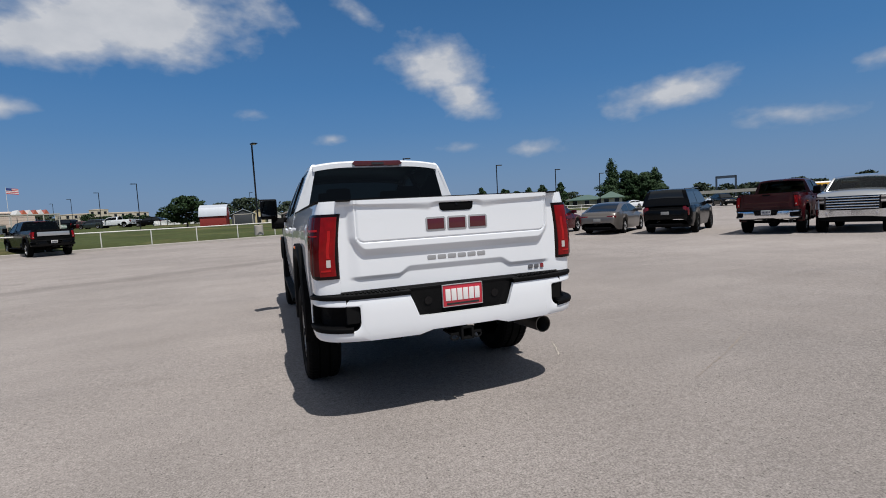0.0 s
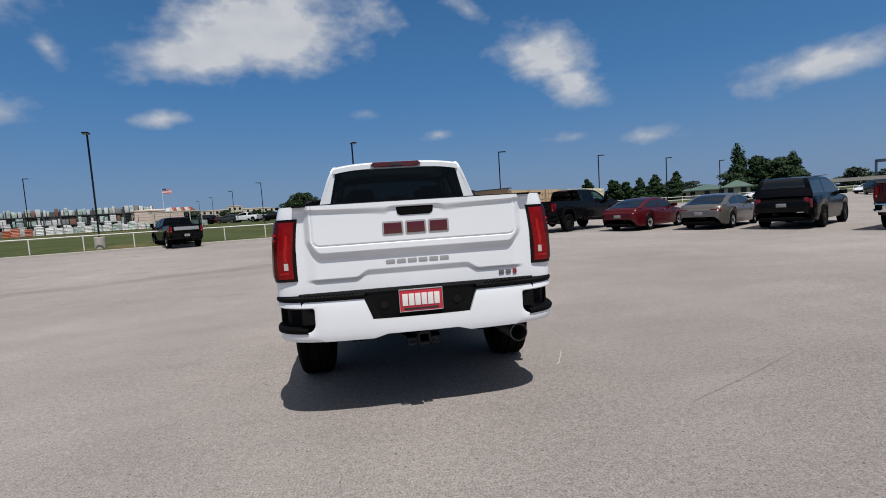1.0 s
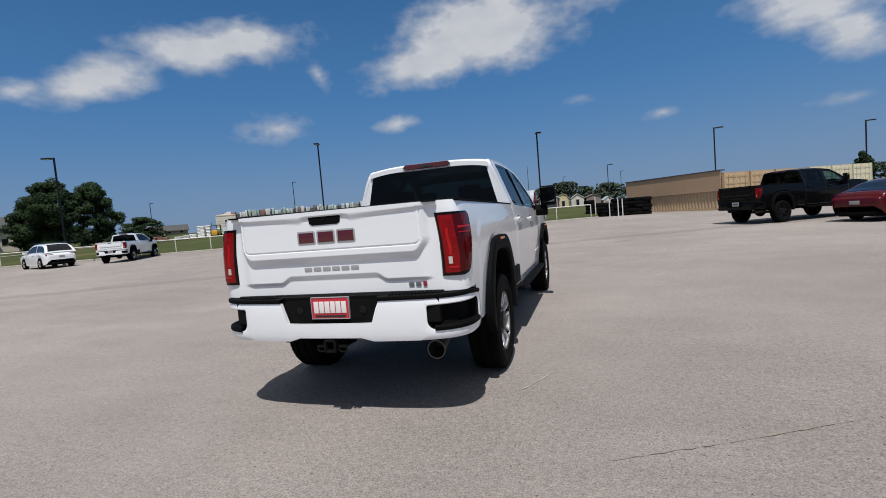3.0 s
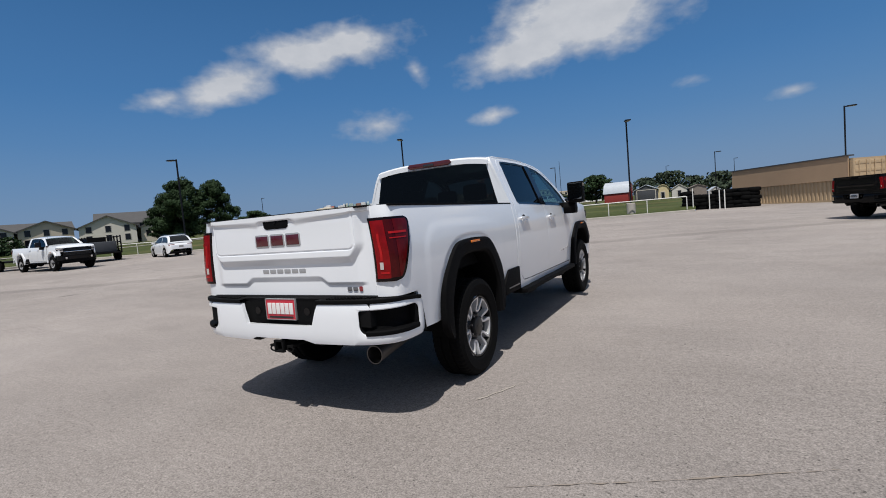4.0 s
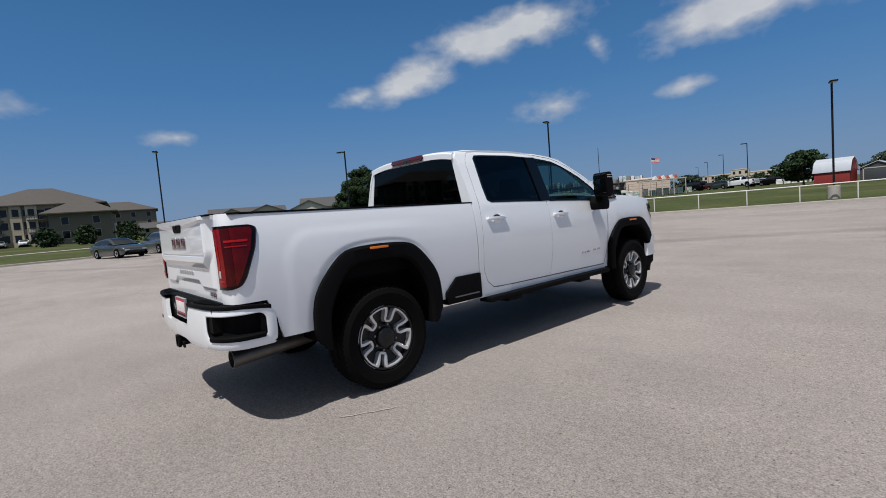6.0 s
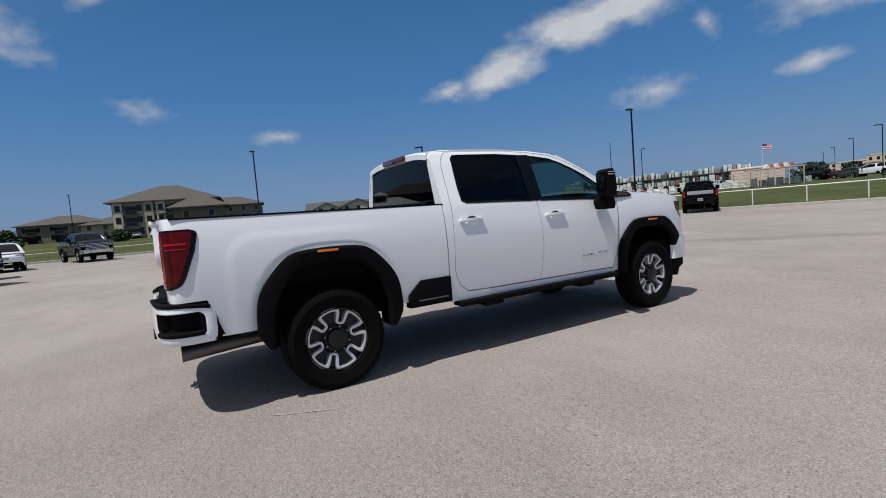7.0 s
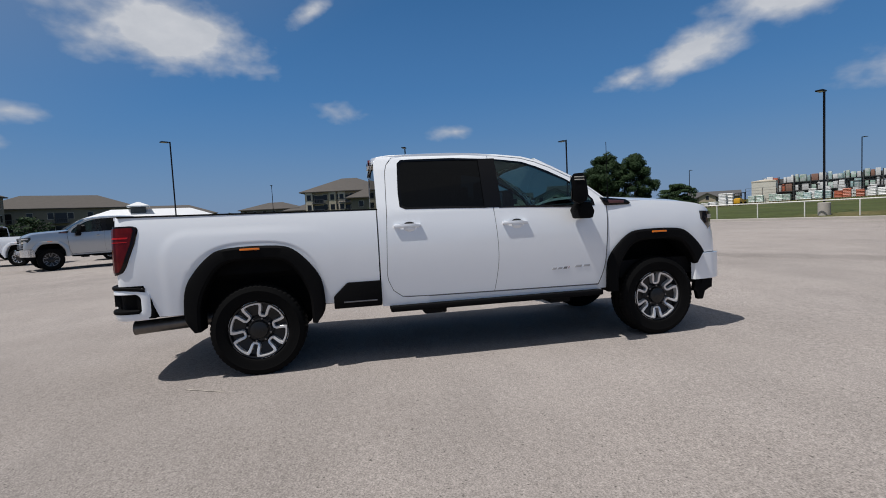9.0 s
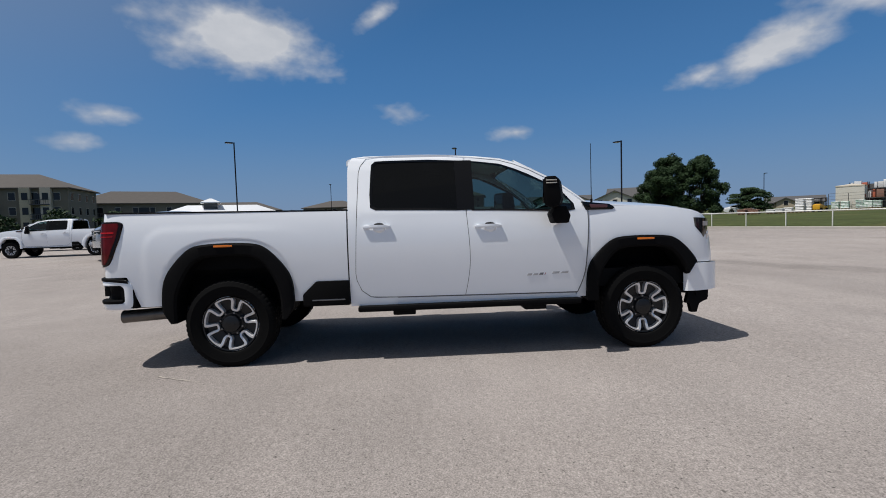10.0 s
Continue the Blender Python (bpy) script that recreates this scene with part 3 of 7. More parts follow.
def pickup_cab(truck, P):
    """Cab: doors, pillars, roof, glass and the seats behind it."""
    for sgn in (1, -1):
        # fixed side: rear post, roof rail and sill
        bm = bmesh.new()
        frame_in = [(1.60, 0.597), (1.40, 0.600), (1.342, 0.608), (1.257, 0.673), (1.213, 0.775), (1.2045, 0.842), (1.230, 1.414), (1.244, 1.818), (1.263, 1.889), (1.318, 1.964), (1.45, 1.979), (1.93, 1.987), (2.40, 1.957), (2.656, 1.925), (2.80, 1.882), (2.95, 1.819), (3.195, 1.687), (3.366, 1.562), (3.478, 1.465)]
        frame_out = [(1.60, 0.53), (1.40, 0.53), (1.25, 0.53), (1.150, 0.53), (1.147, 0.70), (1.147, 0.842), (1.147, 1.414), (1.140, 1.818), (1.145, 1.92), (1.18, 1.975), (1.30, 1.992), (1.93, 2.0), (2.40, 1.972), (2.67, 1.94), (2.82, 1.897), (2.97, 1.832), (3.21, 1.70), (3.39, 1.56), (3.53, 1.44)]
        belt_ring(bm, sgn, frame_out, frame_in, 3, False)
        fold(bm, lambda c: (-sgn * 0.03, 0, 0))
        part("cab_side", bm, P, truck, crisp=40)
        bm = bmesh.new()
        sheet(bm, sgn, lambda z: 1.60, lambda z: lerp(z, [0.50, 0.56], [3.46, 3.365]), lambda d: 0.523, lambda d: 0.598 - 0.008 * d, np.linspace(0, 1, 8), 5, -0.004)
        fold(bm, lambda c: (-sgn * 0.03, 0, 0))
        part("sill", bm, P, truck)
        bm = bmesh.new()
        skin(bm, [(0.960, y) for y in (1.19, 1.5, 2.3, 3.1, 3.47)], lambda y: 0.56, lambda y: 1.30, 8, sgn)
        part("inner_frame", bm, M["interior"], truck)
        # doors: a lower sheet and a frame round each window
        rear_win = [(1.362, 1.47), (1.356, 1.60), (1.366, 1.80), (1.373, 1.899), (1.409, 1.935), (1.50, 1.940), (1.93, 1.944), (2.245, 1.928), (2.245, 1.70), (2.245, 1.425), (2.20, 1.422), (1.90, 1.432), (1.413, 1.445)]
        rear_rim = [(1.236, 1.37), (1.243, 1.60), (1.251, 1.818), (1.270, 1.886), (1.325, 1.956), (1.45, 1.971), (1.93, 1.979), (2.300, 1.955), (2.298, 1.70), (2.286, 1.40), (2.287, 1.37), (1.90, 1.37), (1.50, 1.37)]
        front_win = [(2.345, 1.417), (2.345, 1.45), (2.345, 1.70), (2.345, 1.922), (2.45, 1.912), (2.656, 1.884), (2.80, 1.832), (2.927, 1.776), (3.10, 1.686), (3.28, 1.560), (3.36, 1.460), (3.37, 1.400), (3.30, 1.388), (3.0, 1.396), (2.60, 1.410)]
        front_rim = [(2.295, 1.37), (2.294, 1.40), (2.306, 1.70), (2.308, 1.955), (2.40, 1.948), (2.656, 1.917), (2.80, 1.873), (2.95, 1.810), (3.19, 1.678), (3.358, 1.553), (3.468, 1.455), (3.492, 1.40), (3.491, 1.37), (3.0, 1.37), (2.60, 1.37)]
        bm = bmesh.new()
        us = [0, 0.01, 0.025, 0.05, 0.085, 0.13, 0.2, 0.35, 0.5, 0.65, 0.8, 0.92, 1.0]
        sheet(bm, sgn, lambda z: seam_rear(z) + 0.0028, lambda z: seam_mid(z) - 0.0028, lambda d: lerp(d, [0, 0.01, 0.052, 0.14, 0.3, 1.1], [0.84, 0.775, 0.68, 0.616, 0.606, 0.598]), lambda d: 1.372, us, 16)
        belt_ring(bm, sgn, rear_rim, rear_win, 3)
        fold(bm, lambda c: (-sgn * 0.022, 0, 0))
        door = part("rear_door", bm, P, truck, crisp=40)
        handle(door, 1.422, 1.284, sgn, P)
        bm = bmesh.new()
        sheet(bm, sgn, lambda z: seam_mid(z) + 0.0028, lambda z: seam_front(z) - 0.0028, lambda d: 0.598 - 0.010 * d, lambda d: 1.372, np.linspace(0, 1, 13), 18)
        belt_ring(bm, sgn, front_rim, front_win, 3)
        fold(bm, lambda c: (-sgn * 0.022, 0, 0))
        door = part("front_door", bm, P, truck, crisp=40)
        handle(door, 2.494, 1.262, sgn, P)
        for line in ([(seam_rear(z), z) for z in np.linspace(1.90, 0.86, 12)] + [(1.208, 0.842), (1.217, 0.775), (1.258, 0.676), (1.346, 0.611)],
                     [(seam_mid(z), z) for z in np.linspace(1.42, 0.60, 14)], [(seam_front(z), z) for z in np.linspace(1.44, 0.58, 14)], [(1.346, 0.608), (1.7, 0.601), (2.3, 0.594), (3.38, 0.582)]):
            bm = bmesh.new()
            ribbon(bm, sgn, line, 0.018, -0.0025)
            part("door_seal", bm, M["seam"], truck)
        bm = bmesh.new()
        box(bm, sgn * 0.86, sgn * 1.03, 1.22, 3.40, 0.475, 0.530, 0.02)
        part("running_board", bm, M["plastic"], truck, "black retractable running board")
        for y in (1.55, 2.85):
            bm = bmesh.new()
            box(bm, sgn * 0.5, sgn * 0.95, y, y + 0.22, 0.42, 0.50, 0.015)
            part("step_bracket", bm, M["dark_metal"], truck)
        bm = bmesh.new()
        quads(bm, [[(sgn * (cab_x(z) + 0.004), y, z) for y in (2.20, 2.29, 2.372)] for z in (1.424, 1.55, 1.70, 1.82, 1.928)])
        fold(bm, lambda c: (-sgn * 0.02, 0, 0))
        part("door_pillar", bm, M["gloss_black"], truck)
        for win, mat, nm in ((rear_win, M["glass_dark"], "rear_side_window"), (front_win, M["glass_light"], "front_side_window")):
            bm = bmesh.new()
            vs = [bm.verts.new((sgn * (cab_x(z) - 0.010), y, z)) for y, z in win]
            bm.faces.new(vs)
            pane = part(nm, bm, mat, truck, "tinted side window")
            bm = bmesh.new()
            cy, cz = sum(q[0] for q in win) / len(win), sum(q[1] for q in win) / len(win)
            rows = []
            for y, z in win + win[:1]:
                l = math.hypot(y - cy, z - cz)
                yi, zi = y - (y - cy) / l * 0.028, z - (z - cz) / l * 0.028
                rows.append([(sgn * (cab_x(z) + 0.003), y, z), (sgn * (cab_x(zi) - 0.004), yi, zi)])
            quads(bm, rows)
            part("window_seal", bm, M["gloss_black"], pane)
        # tow mirror
        bm = bmesh.new()
        prism(bm, [(3.06, 1.44), (3.05, 1.66), (3.07, 1.70), (3.17, 1.705), (3.20, 1.66), (3.22, 1.50), (3.20, 1.44), (3.13, 1.41)], sgn * 1.07, sgn * 1.30, "x", 0.02)
        turn_in(bm)
        mir = part("mirror", bm, M["plastic"], truck, "black tow mirror")
        bm = bmesh.new()
        prism(bm, [(3.10, 1.27), (3.07, 1.36), (3.12, 1.43), (3.22, 1.43), (3.26, 1.34), (3.24, 1.27)], sgn * 0.99, sgn * 1.16, "x", 0.02)
        box(bm, sgn * 0.93, sgn * 1.05, 3.14, 3.25, 1.36, 1.43, 0.015)
        part("mirror_arm", bm, M["plastic"], mir)
        bm = bmesh.new()
        box(bm, sgn * 1.085, sgn * 1.285, 3.045, 3.050, 1.46, 1.68, 0.004)
        turn_in(bm)
        part("mirror_glass", bm, M["mirror"], mir, "mirror glass")
        for z in (1.635, 1.66):
            bm = bmesh.new()
            box(bm, sgn * 1.285, sgn * 1.306, 3.08, 3.18, z, z + 0.010, 0.002)
            turn_in(bm)
            part("mirror_lamp", bm, M["trim_white"], mir, "thin white marker strip")
    # roof skin
    bm = bmesh.new()
    ys = [1.126, 1.142, 1.19, 1.3, 1.46, 1.7, 1.94, 2.2, 2.42, 2.6, 2.77, 2.85]
    zs = [1.965, 1.982, 1.992, 2.002, 2.011, 2.017, 2.018, 2.008, 1.989, 1.965, 1.932, 1.910]
    rows = []
    for y, z in zip(ys, zs):
        rows.append([(x, y, z - 0.022 + 0.046 * (1 - abs(x / 0.718) ** 3.4)) for x in np.linspace(-0.718, 0.718, 21)])
    quads(bm, rows)
    fold(bm, lambda c: (0, 0, -0.05))
    part("roof", bm, P, truck)
    # windscreen, rear window and posts
    bm = bmesh.new()
    rows = []
    for k in np.linspace(0, 1, 8):
        y, z = 2.85 + 0.69 * k + 0.02 * math.sin(k * 3.1), 1.918 - 0.468 * k
        rows.append([(x * (0.70 + 0.16 * k), y - 0.10 * abs(x) ** 2 * (0.6 + k), z) for x in np.linspace(-1, 1, 13)])
    quads(bm, rows)
    part("windscreen", bm, M["glass_light"], truck, "sloping windscreen")
    for sgn in (1, -1):
        bm = bmesh.new()
        rows = []
        for k in np.linspace(0, 1, 10):
            y, z = 2.85 + 0.69 * k + 0.02 * math.sin(k * 3.1) - 0.10 * (0.6 + k), 1.918 - 0.468 * k
            zo = z - 0.018
            yo = lerp(zo, [1.44, 1.56, 1.70, 1.832, 1.897, 1.94], [3.53, 3.39, 3.21, 2.97, 2.82, 2.67])
            xo = cab_x(zo)
            xi = 0.70 + 0.16 * k
            rows.append([(sgn * (xi - 0.02), y + 0.012, z + 0.002), (sgn * (xi + 0.25 * (xo - xi)), y + 0.018, z + 0.008), (sgn * (xi + 0.75 * (xo - xi)), (y + yo) / 2 + 0.01, z + 0.002), (sgn * (xo + 0.001), yo, zo), (sgn * (xo - 0.03), yo - 0.03, zo - 0.02)])
        quads(bm, rows)
        part("windscreen_post", bm, P, truck, crisp=60)
    bm = bmesh.new()
    outer = [(-0.94, 0.95), (-0.943, 1.43), (-0.742, 1.918), (-0.715, 1.938), (-0.6, 1.958), (-0.4, 1.972), (0.4, 1.972), (0.6, 1.958), (0.715, 1.938), (0.742, 1.918), (0.943, 1.43), (0.94, 0.95)]
    inner = [(-0.80, 1.46), (-0.69, 1.915), (-0.66, 1.932), (0.66, 1.932), (0.69, 1.915), (0.80, 1.46)]
    for loop in (outer, inner):
        vs = [bm.verts.new((x, 1.145, z)) for x, z in loop]
        for i in range(len(vs)):
            bm.edges.new((vs[i], vs[(i + 1) % len(vs)]))
    bmesh.ops.triangle_fill(bm, use_beauty=True, edges=bm.edges[:])
    fold(bm, lambda c: (0, 0.04, 0))
    part("cab_back", bm, P, truck)
    bm = bmesh.new()
    vs = [bm.verts.new((x, 1.149, z)) for x, z in inner]
    bm.faces.new(vs)
    fold(bm, lambda c: (0, 0.006, 0))
    part("rear_window", bm, M["glass_rear"], truck, "dark tinted rear window")
    bm = bmesh.new()
    prism(bm, [(-0.29, 1.975), (-0.25, 1.945), (0.25, 1.945), (0.29, 1.975), (0.26, 2.005), (-0.26, 2.005)], 1.108, 1.18, "y", 0.008)
    lamp = part("brake_lamp", bm, M["lens_brake"], truck, "smoked red high brake lamp")
    bm = bmesh.new()
    box(bm, -0.07, 0.07, 1.102, 1.12, 1.96, 1.985, 0.004)
    part("lamp_centre", bm, M["lens_dark"], lamp)
    # cabin
    bm = bmesh.new()
    box(bm, -0.88, 0.88, 1.22, 3.40, 0.55, 0.70)
    part("cabin_floor", bm, M["interior"], truck)
    for x in (-0.42, 0.42):
        for y, nm in ((1.45, "rear_seat"), (2.35, "front_seat")):
            bm = bmesh.new()
            box(bm, x - 0.27, x + 0.27, y, y + 0.5, 0.78, 0.95, 0.06)
            box(bm, x - 0.26, x + 0.26, y - 0.12, y + 0.06, 0.90, 1.52, 0.07)
            box(bm, x - 0.14, x + 0.14, y - 0.10, y + 0.0, 1.53, 1.72, 0.045)
            part(nm, bm, M["seat"], truck, "dark leather seat")
    bm = bmesh.new()
    prism(bm, [(2.95, 1.05), (2.98, 1.38), (3.20, 1.44), (3.46, 1.42), (3.46, 0.9), (3.0, 0.9)], -0.86, 0.86, "x", 0.02)
    part("dashboard", bm, M["interior"], truck)
    bm = bmesh.new()
    m = pose(-0.42, 2.86, 1.30, -62)
    for i in range(24):
        a, b = 2 * math.pi * i / 24, 2 * math.pi * (i + 1) / 24
        tube(bm, m @ Vector((0.19 * math.cos(a), 0.19 * math.sin(a), 0)), m @ Vector((0.19 * math.cos(b), 0.19 * math.sin(b), 0)), 0.015, 6)
    tube(bm, m @ Vector((-0.18, 0, 0)), m @ Vector((0.18, 0, 0)), 0.02, 6)
    part("steering_wheel", bm, M["interior"], truck)


def turn_in(bm):
    """Yaws the mirror head towards the driver."""
    for v in bm.verts:
        v.co.y -= (abs(v.co.x) - 1.07) * 0.42


def handle(door, y, z, sgn, P):
    bm = bmesh.new()
    x = cab_x(z)
    prism(bm, [(y - 0.134, z + 0.002), (y - 0.122, z + 0.017), (y - 0.05, z + 0.021), (y + 0.06, z + 0.021), (y + 0.124, z + 0.016), (y + 0.134, z + 0.0), (y + 0.120, z - 0.013), (y - 0.120, z - 0.015)], sgn * (x + 0.010), sgn * (x + 0.030), "x", 0.007)
    for k in (-0.105, 0.105):
        box(bm, sgn * (x - 0.02), sgn * (x + 0.026), y + k - 0.024, y + k + 0.024, z - 0.013, z + 0.015, 0.006)
    grip = part("door_handle", bm, P, door, "body-coloured door handle")
    # the scooped cup behind the bar; a dark oval paints the shade above it
    bm = bmesh.new()
    bmesh.ops.create_uvsphere(bm, u_segments=20, v_segments=12, radius=1.0, matrix=Matrix.Translation((sgn * (x - 0.004), y + 0.022, z - 0.022)) @ Matrix.Diagonal((0.030, 0.060, 0.036, 1)))
    part("handle_cup", bm, P, grip)
    bm = bmesh.new()
    bmesh.ops.create_uvsphere(bm, u_segments=20, v_segments=10, radius=1.0, matrix=Matrix.Translation((sgn * (x - 0.001), y + 0.02, z + 0.020)) @ Matrix.Diagonal((0.005, 0.048, 0.019, 1)))
    part("handle_recess", bm, M["interior"], grip)


def blister(y, z):
    """The swelling of the bed side round the wheel."""
    r = 0.26
    qx, qz = abs(y - ARCH_R) - (0.80 - r), (z - 0.6) - (0.765 - r)
    d = math.hypot(max(qx, 0), max(qz, 0)) + min(max(qx, qz), 0) - r
    k = min(1.0, max(0.0, -d / 0.085)) * (1 - 0.65 * min(1.0, max(0.0, (y - 0.1) / 0.5)))
    round_arch = ((abs(y - ARCH_R) / 0.648) ** 2.9 + (max(0.0, z - 0.40) / 0.828) ** 2.9) ** (1 / 2.9)
    j = min(1.0, max(0.0, (1 - round_arch) / 0.045))
    return 0.0052 * k * k * (3 - 2 * k) - 0.006 * j * j * (3 - 2 * j)


def pickup_bed(truck, P):
    """Bed sides, tailgate, lamps, rear bumper and what hangs below."""
    corner = [(0.824, -1.141), (0.870, -1.137), (0.910, -1.129), (0.952, -1.110), (0.974, -1.080), (0.981, -1.035), (0.984, -0.97)]
    hi = lambda y: lerp(y, [-1.19, 0.1, 1.15], [1.487, 1.468, 1.452])
    low_rear = lambda y: max(arch(y, ARCH_R, 0.545, 1.13, 0.40), 0.885 if y < -0.90 else (0.60 + max(0.0, (-0.80 - y) / 0.1) * 0.285 if y < -0.80 else 0.60))
    for sgn in (1, -1):
        cols = corner + [(0.985, y) for y in sorted([-0.95, -0.93, -0.9, -0.875, -0.85, -0.825, -0.80, -0.775, -0.75, -0.725, -0.70, -0.68, -0.66, -0.64, -0.62, -0.60, -0.58, -0.56] + arch_ys(ARCH_R, 0.545) + [0.58, 0.60, 0.62, 0.64, 0.66, 0.68, 0.70, 0.73, 0.76, 0.79, 0.82, 0.85, 0.9, 1.0, 1.134])]
        bm = bmesh.new()
        skin(bm, cols, low_rear, hi, 60, sgn, bulge=blister)
        part("bed_side", bm, P, truck)
        bm = bmesh.new()
        box(bm, sgn * 0.828, sgn * 0.938, -1.105, 1.13, 1.462, 1.4765, 0.005)
        bmesh.ops.transform(bm, matrix=pose(0, 0, 0, -0.78), verts=bm.verts)
        part("bed_rail_cap", bm, M["plastic"], truck, "black bed rail cap")
        bm = bmesh.new()
        box(bm, sgn * 0.80, sgn * 0.86, -1.12, 1.12, 0.92, 1.465)
        part("bed_liner", bm, M["plastic"], truck)
        # corner step box ahead of the arch
        bm = bmesh.new()
        prism(bm, [(0.70, 0.545), (0.70, 0.66), (0.83, 0.785), (1.145, 0.785), (1.145, 0.545)], sgn * 0.90, sgn * 0.992, "x", 0.015)
        pocket = part("side_step", bm, M["plastic"], truck, "black moulded bed side step")
        bm = bmesh.new()
        box(bm, sgn * 0.985, sgn * 0.997, 0.79, 1.10, 0.598, 0.610, 0.003)
        part("step_edge", bm, M["nut_grey"], pocket)
        # tail lamp wrapped round the corner
        line = [(0.826, -1.151), (0.864, -1.151), (0.902, -1.147), (0.938, -1.136), (0.967, -1.112), (0.984, -1.070), (0.992, -1.018), (0.995, -0.965), (0.996, -0.912)]
        ss = np.linspace(0, 1, len(line))
        def lamp_end(z):
            return lerp(z, [0.985, 0.990, 1.0, 1.02, 1.06, 1.25, 1.365, 1.385, 1.398, 1.405], [0.48, 0.56, 0.63, 0.68, 0.735, 0.91, 0.97, 0.96, 0.92, 0.86])

        def lens(s0, s1, z0, z1, nm, mat, out, lab="", holder=None, taper=0.0, nz=6, wave=0.0):
            """A patch of the lamp from s0 to s1 along the corner; with taper it keeps that far inside the lamp's outer edge."""
            b2 = bmesh.new()
            rws = []
            for z in np.linspace(z0, z1, nz):
                end = min(s1, lamp_end(z) - taper) if taper else (lamp_end(z) if s1 > 1 else s1)
                r = []
                for s in np.linspace(s0, end, 15):
                    s = s + wave * math.sin((z - z0) / (z1 - z0) * 6.28)
                    x, y = lerp(s, ss, [p[0] for p in line]), lerp(s, ss, [p[1] for p in line])
                    r.append((sgn * (x * body_x(z) * 1.003 + out * min(1, s * 1.6)), y - out * (1 - s), z))
                rws.append(r)
            quads(b2, rws)
            fold(b2, lambda c: (-sgn * 0.010, 0.010, 0))
            return part(nm, b2, mat, holder, lab)
        lamp = lens(0.0, 2.0, 0.985, 1.405, "tail_lamp", M["lens_smoke"], 0.0, "deep red wrap-round tail lamp with dark border", truck, nz=44)
        lens(0.055, 0.37, 1.006, 1.386, "inner_lens", M["lens_red"], 0.005, "", lamp, nz=8, wave=0.008)
        lens(0.37, 0.56, 1.010, 1.388, "middle_lens", M["lens_dim"], 0.004, "", lamp, taper=0.09, nz=12)
        lens(0.565, 2.0, 1.014, 1.390, "outer_lens", M["lens_deep"], 0.005, "", lamp, taper=0.065, nz=16)
        lens(0.16, 0.215, 1.12, 1.300, "light_guide", M["lens_guide"], 0.008, "", lamp, wave=0.012, nz=9)
        lens(0.43, 0.82, 1.296, 1.310, "light_guide", M["lens_guide"], 0.008, "", lamp, taper=0.12)
        lens(0.43, 0.84, 1.264, 1.271, "light_guide", M["lens_guide"], 0.008, "", lamp, taper=0.12)
        lens(0.15, 0.34, 1.036, 1.048, "light_guide", M["lens_guide"], 0.008, "", lamp)
        lens(0.145, 0.225, 1.065, 1.112, "reverse_lens", M["lens_clear"], 0.008, "clear reversing lens", lamp)
    # tailgate with its raised upper panel and creases
    bm = bmesh.new()
    def ease(v, a, b):
        k = min(1.0, max(0.0, (v - a) / (b - a)))
        return k * k * (3 - 2 * k)
    rows = []
    for z in np.linspace(0.895, 1.485, 150):
        row = []
        for x in np.linspace(-0.815, 0.815, 184):
            ax = abs(x)
            r = 0.05
            qx, qz = ax - (0.70 - r), (1.212 + r) - z
            d = math.hypot(max(qx, 0), max(qz, 0)) + min(max(qx, qz), 0) - r
            side = ease(ax, 0.64, 0.72)
            up = 1 - lerp(d, [0.046 - 0.034 * side, 0.092 - 0.042 * side], [0, 1])
            groove = 0.007 * max(0.0, 1 - abs(d) / 0.006)
            zc = 1.032 - 0.045 * ease(ax, 0.34, 0.43)
            high = 0.040 - 0.018 * ease(ax, 0.34, 0.43)
            mid = lerp(z - zc, [-high, 0.0], [0, 1]) * (1 - ease(ax, 0.68, 0.77))
            zl = lerp(ax, [0.15, 0.20, 0.66, 0.70], [1.44, 1.395, 1.446, 1.452])
            lip = 0.0 if z <= zl else ease(z, zl, max(zl + 0.01, 1.456))
            row.append((x, -1.143 - 0.032 * up + groove - 0.017 * mid - 0.016 * lip, z))
        rows.append(row)
    quads(bm, rows)
    fold(bm, lambda c: (0, 0.05, 0))
    gate = part("tailgate", bm, P, truck, "tailgate with stepped creases", crisp=40.0)
    bm = bmesh.new()
    box(bm, -0.815, 0.815, -1.191, -1.09, 1.480, 1.492, 0.004)
    part("gate_cap", bm, M["plastic"], gate, "black cap strip")
    bm = bmesh.new()
    prism(bm, [(-0.10, 1.388), (-0.122, 1.402), (-0.128, 1.452), (-0.116, 1.464), (0.116, 1.464), (0.128, 1.452), (0.122, 1.402), (0.10, 1.388)], -1.198, -1.12, "y", 0.006)
    grip = part("gate_handle", bm, M["plastic"], gate, "gloss black handle with camera")
    bm = bmesh.new()
    tube(bm, (0.0, -1.190, 1.432), (0.0, -1.203, 1.432), 0.009, 12)
    part("lens_eye", bm, M["gloss_black"], grip)
    bm = bmesh.new()
    box(bm, -0.828, -0.816, -1.118, -1.10, 0.89, 1.48)
    box(bm, 0.816, 0.828, -1.118, -1.10, 0.89, 1.48)
    box(bm, -0.82, 0.82, -1.15, -1.08, 0.86, 0.894)
    part("gate_gap", bm, M["interior"], truck)
    # rear bumper
    path = [(0.0, -1.275), (0.2, -1.274), (0.38, -1.268), (0.55, -1.256), (0.66, -1.245), (0.74, -1.233), (0.81, -1.216), (0.87, -1.192), (0.92, -1.158), (0.957, -1.115), (0.980, -1.065), (0.990, -1.01), (0.994, -0.95), (0.995, -0.915), (0.993, -0.885), (0.988, -0.852)]
    run = [0.0]
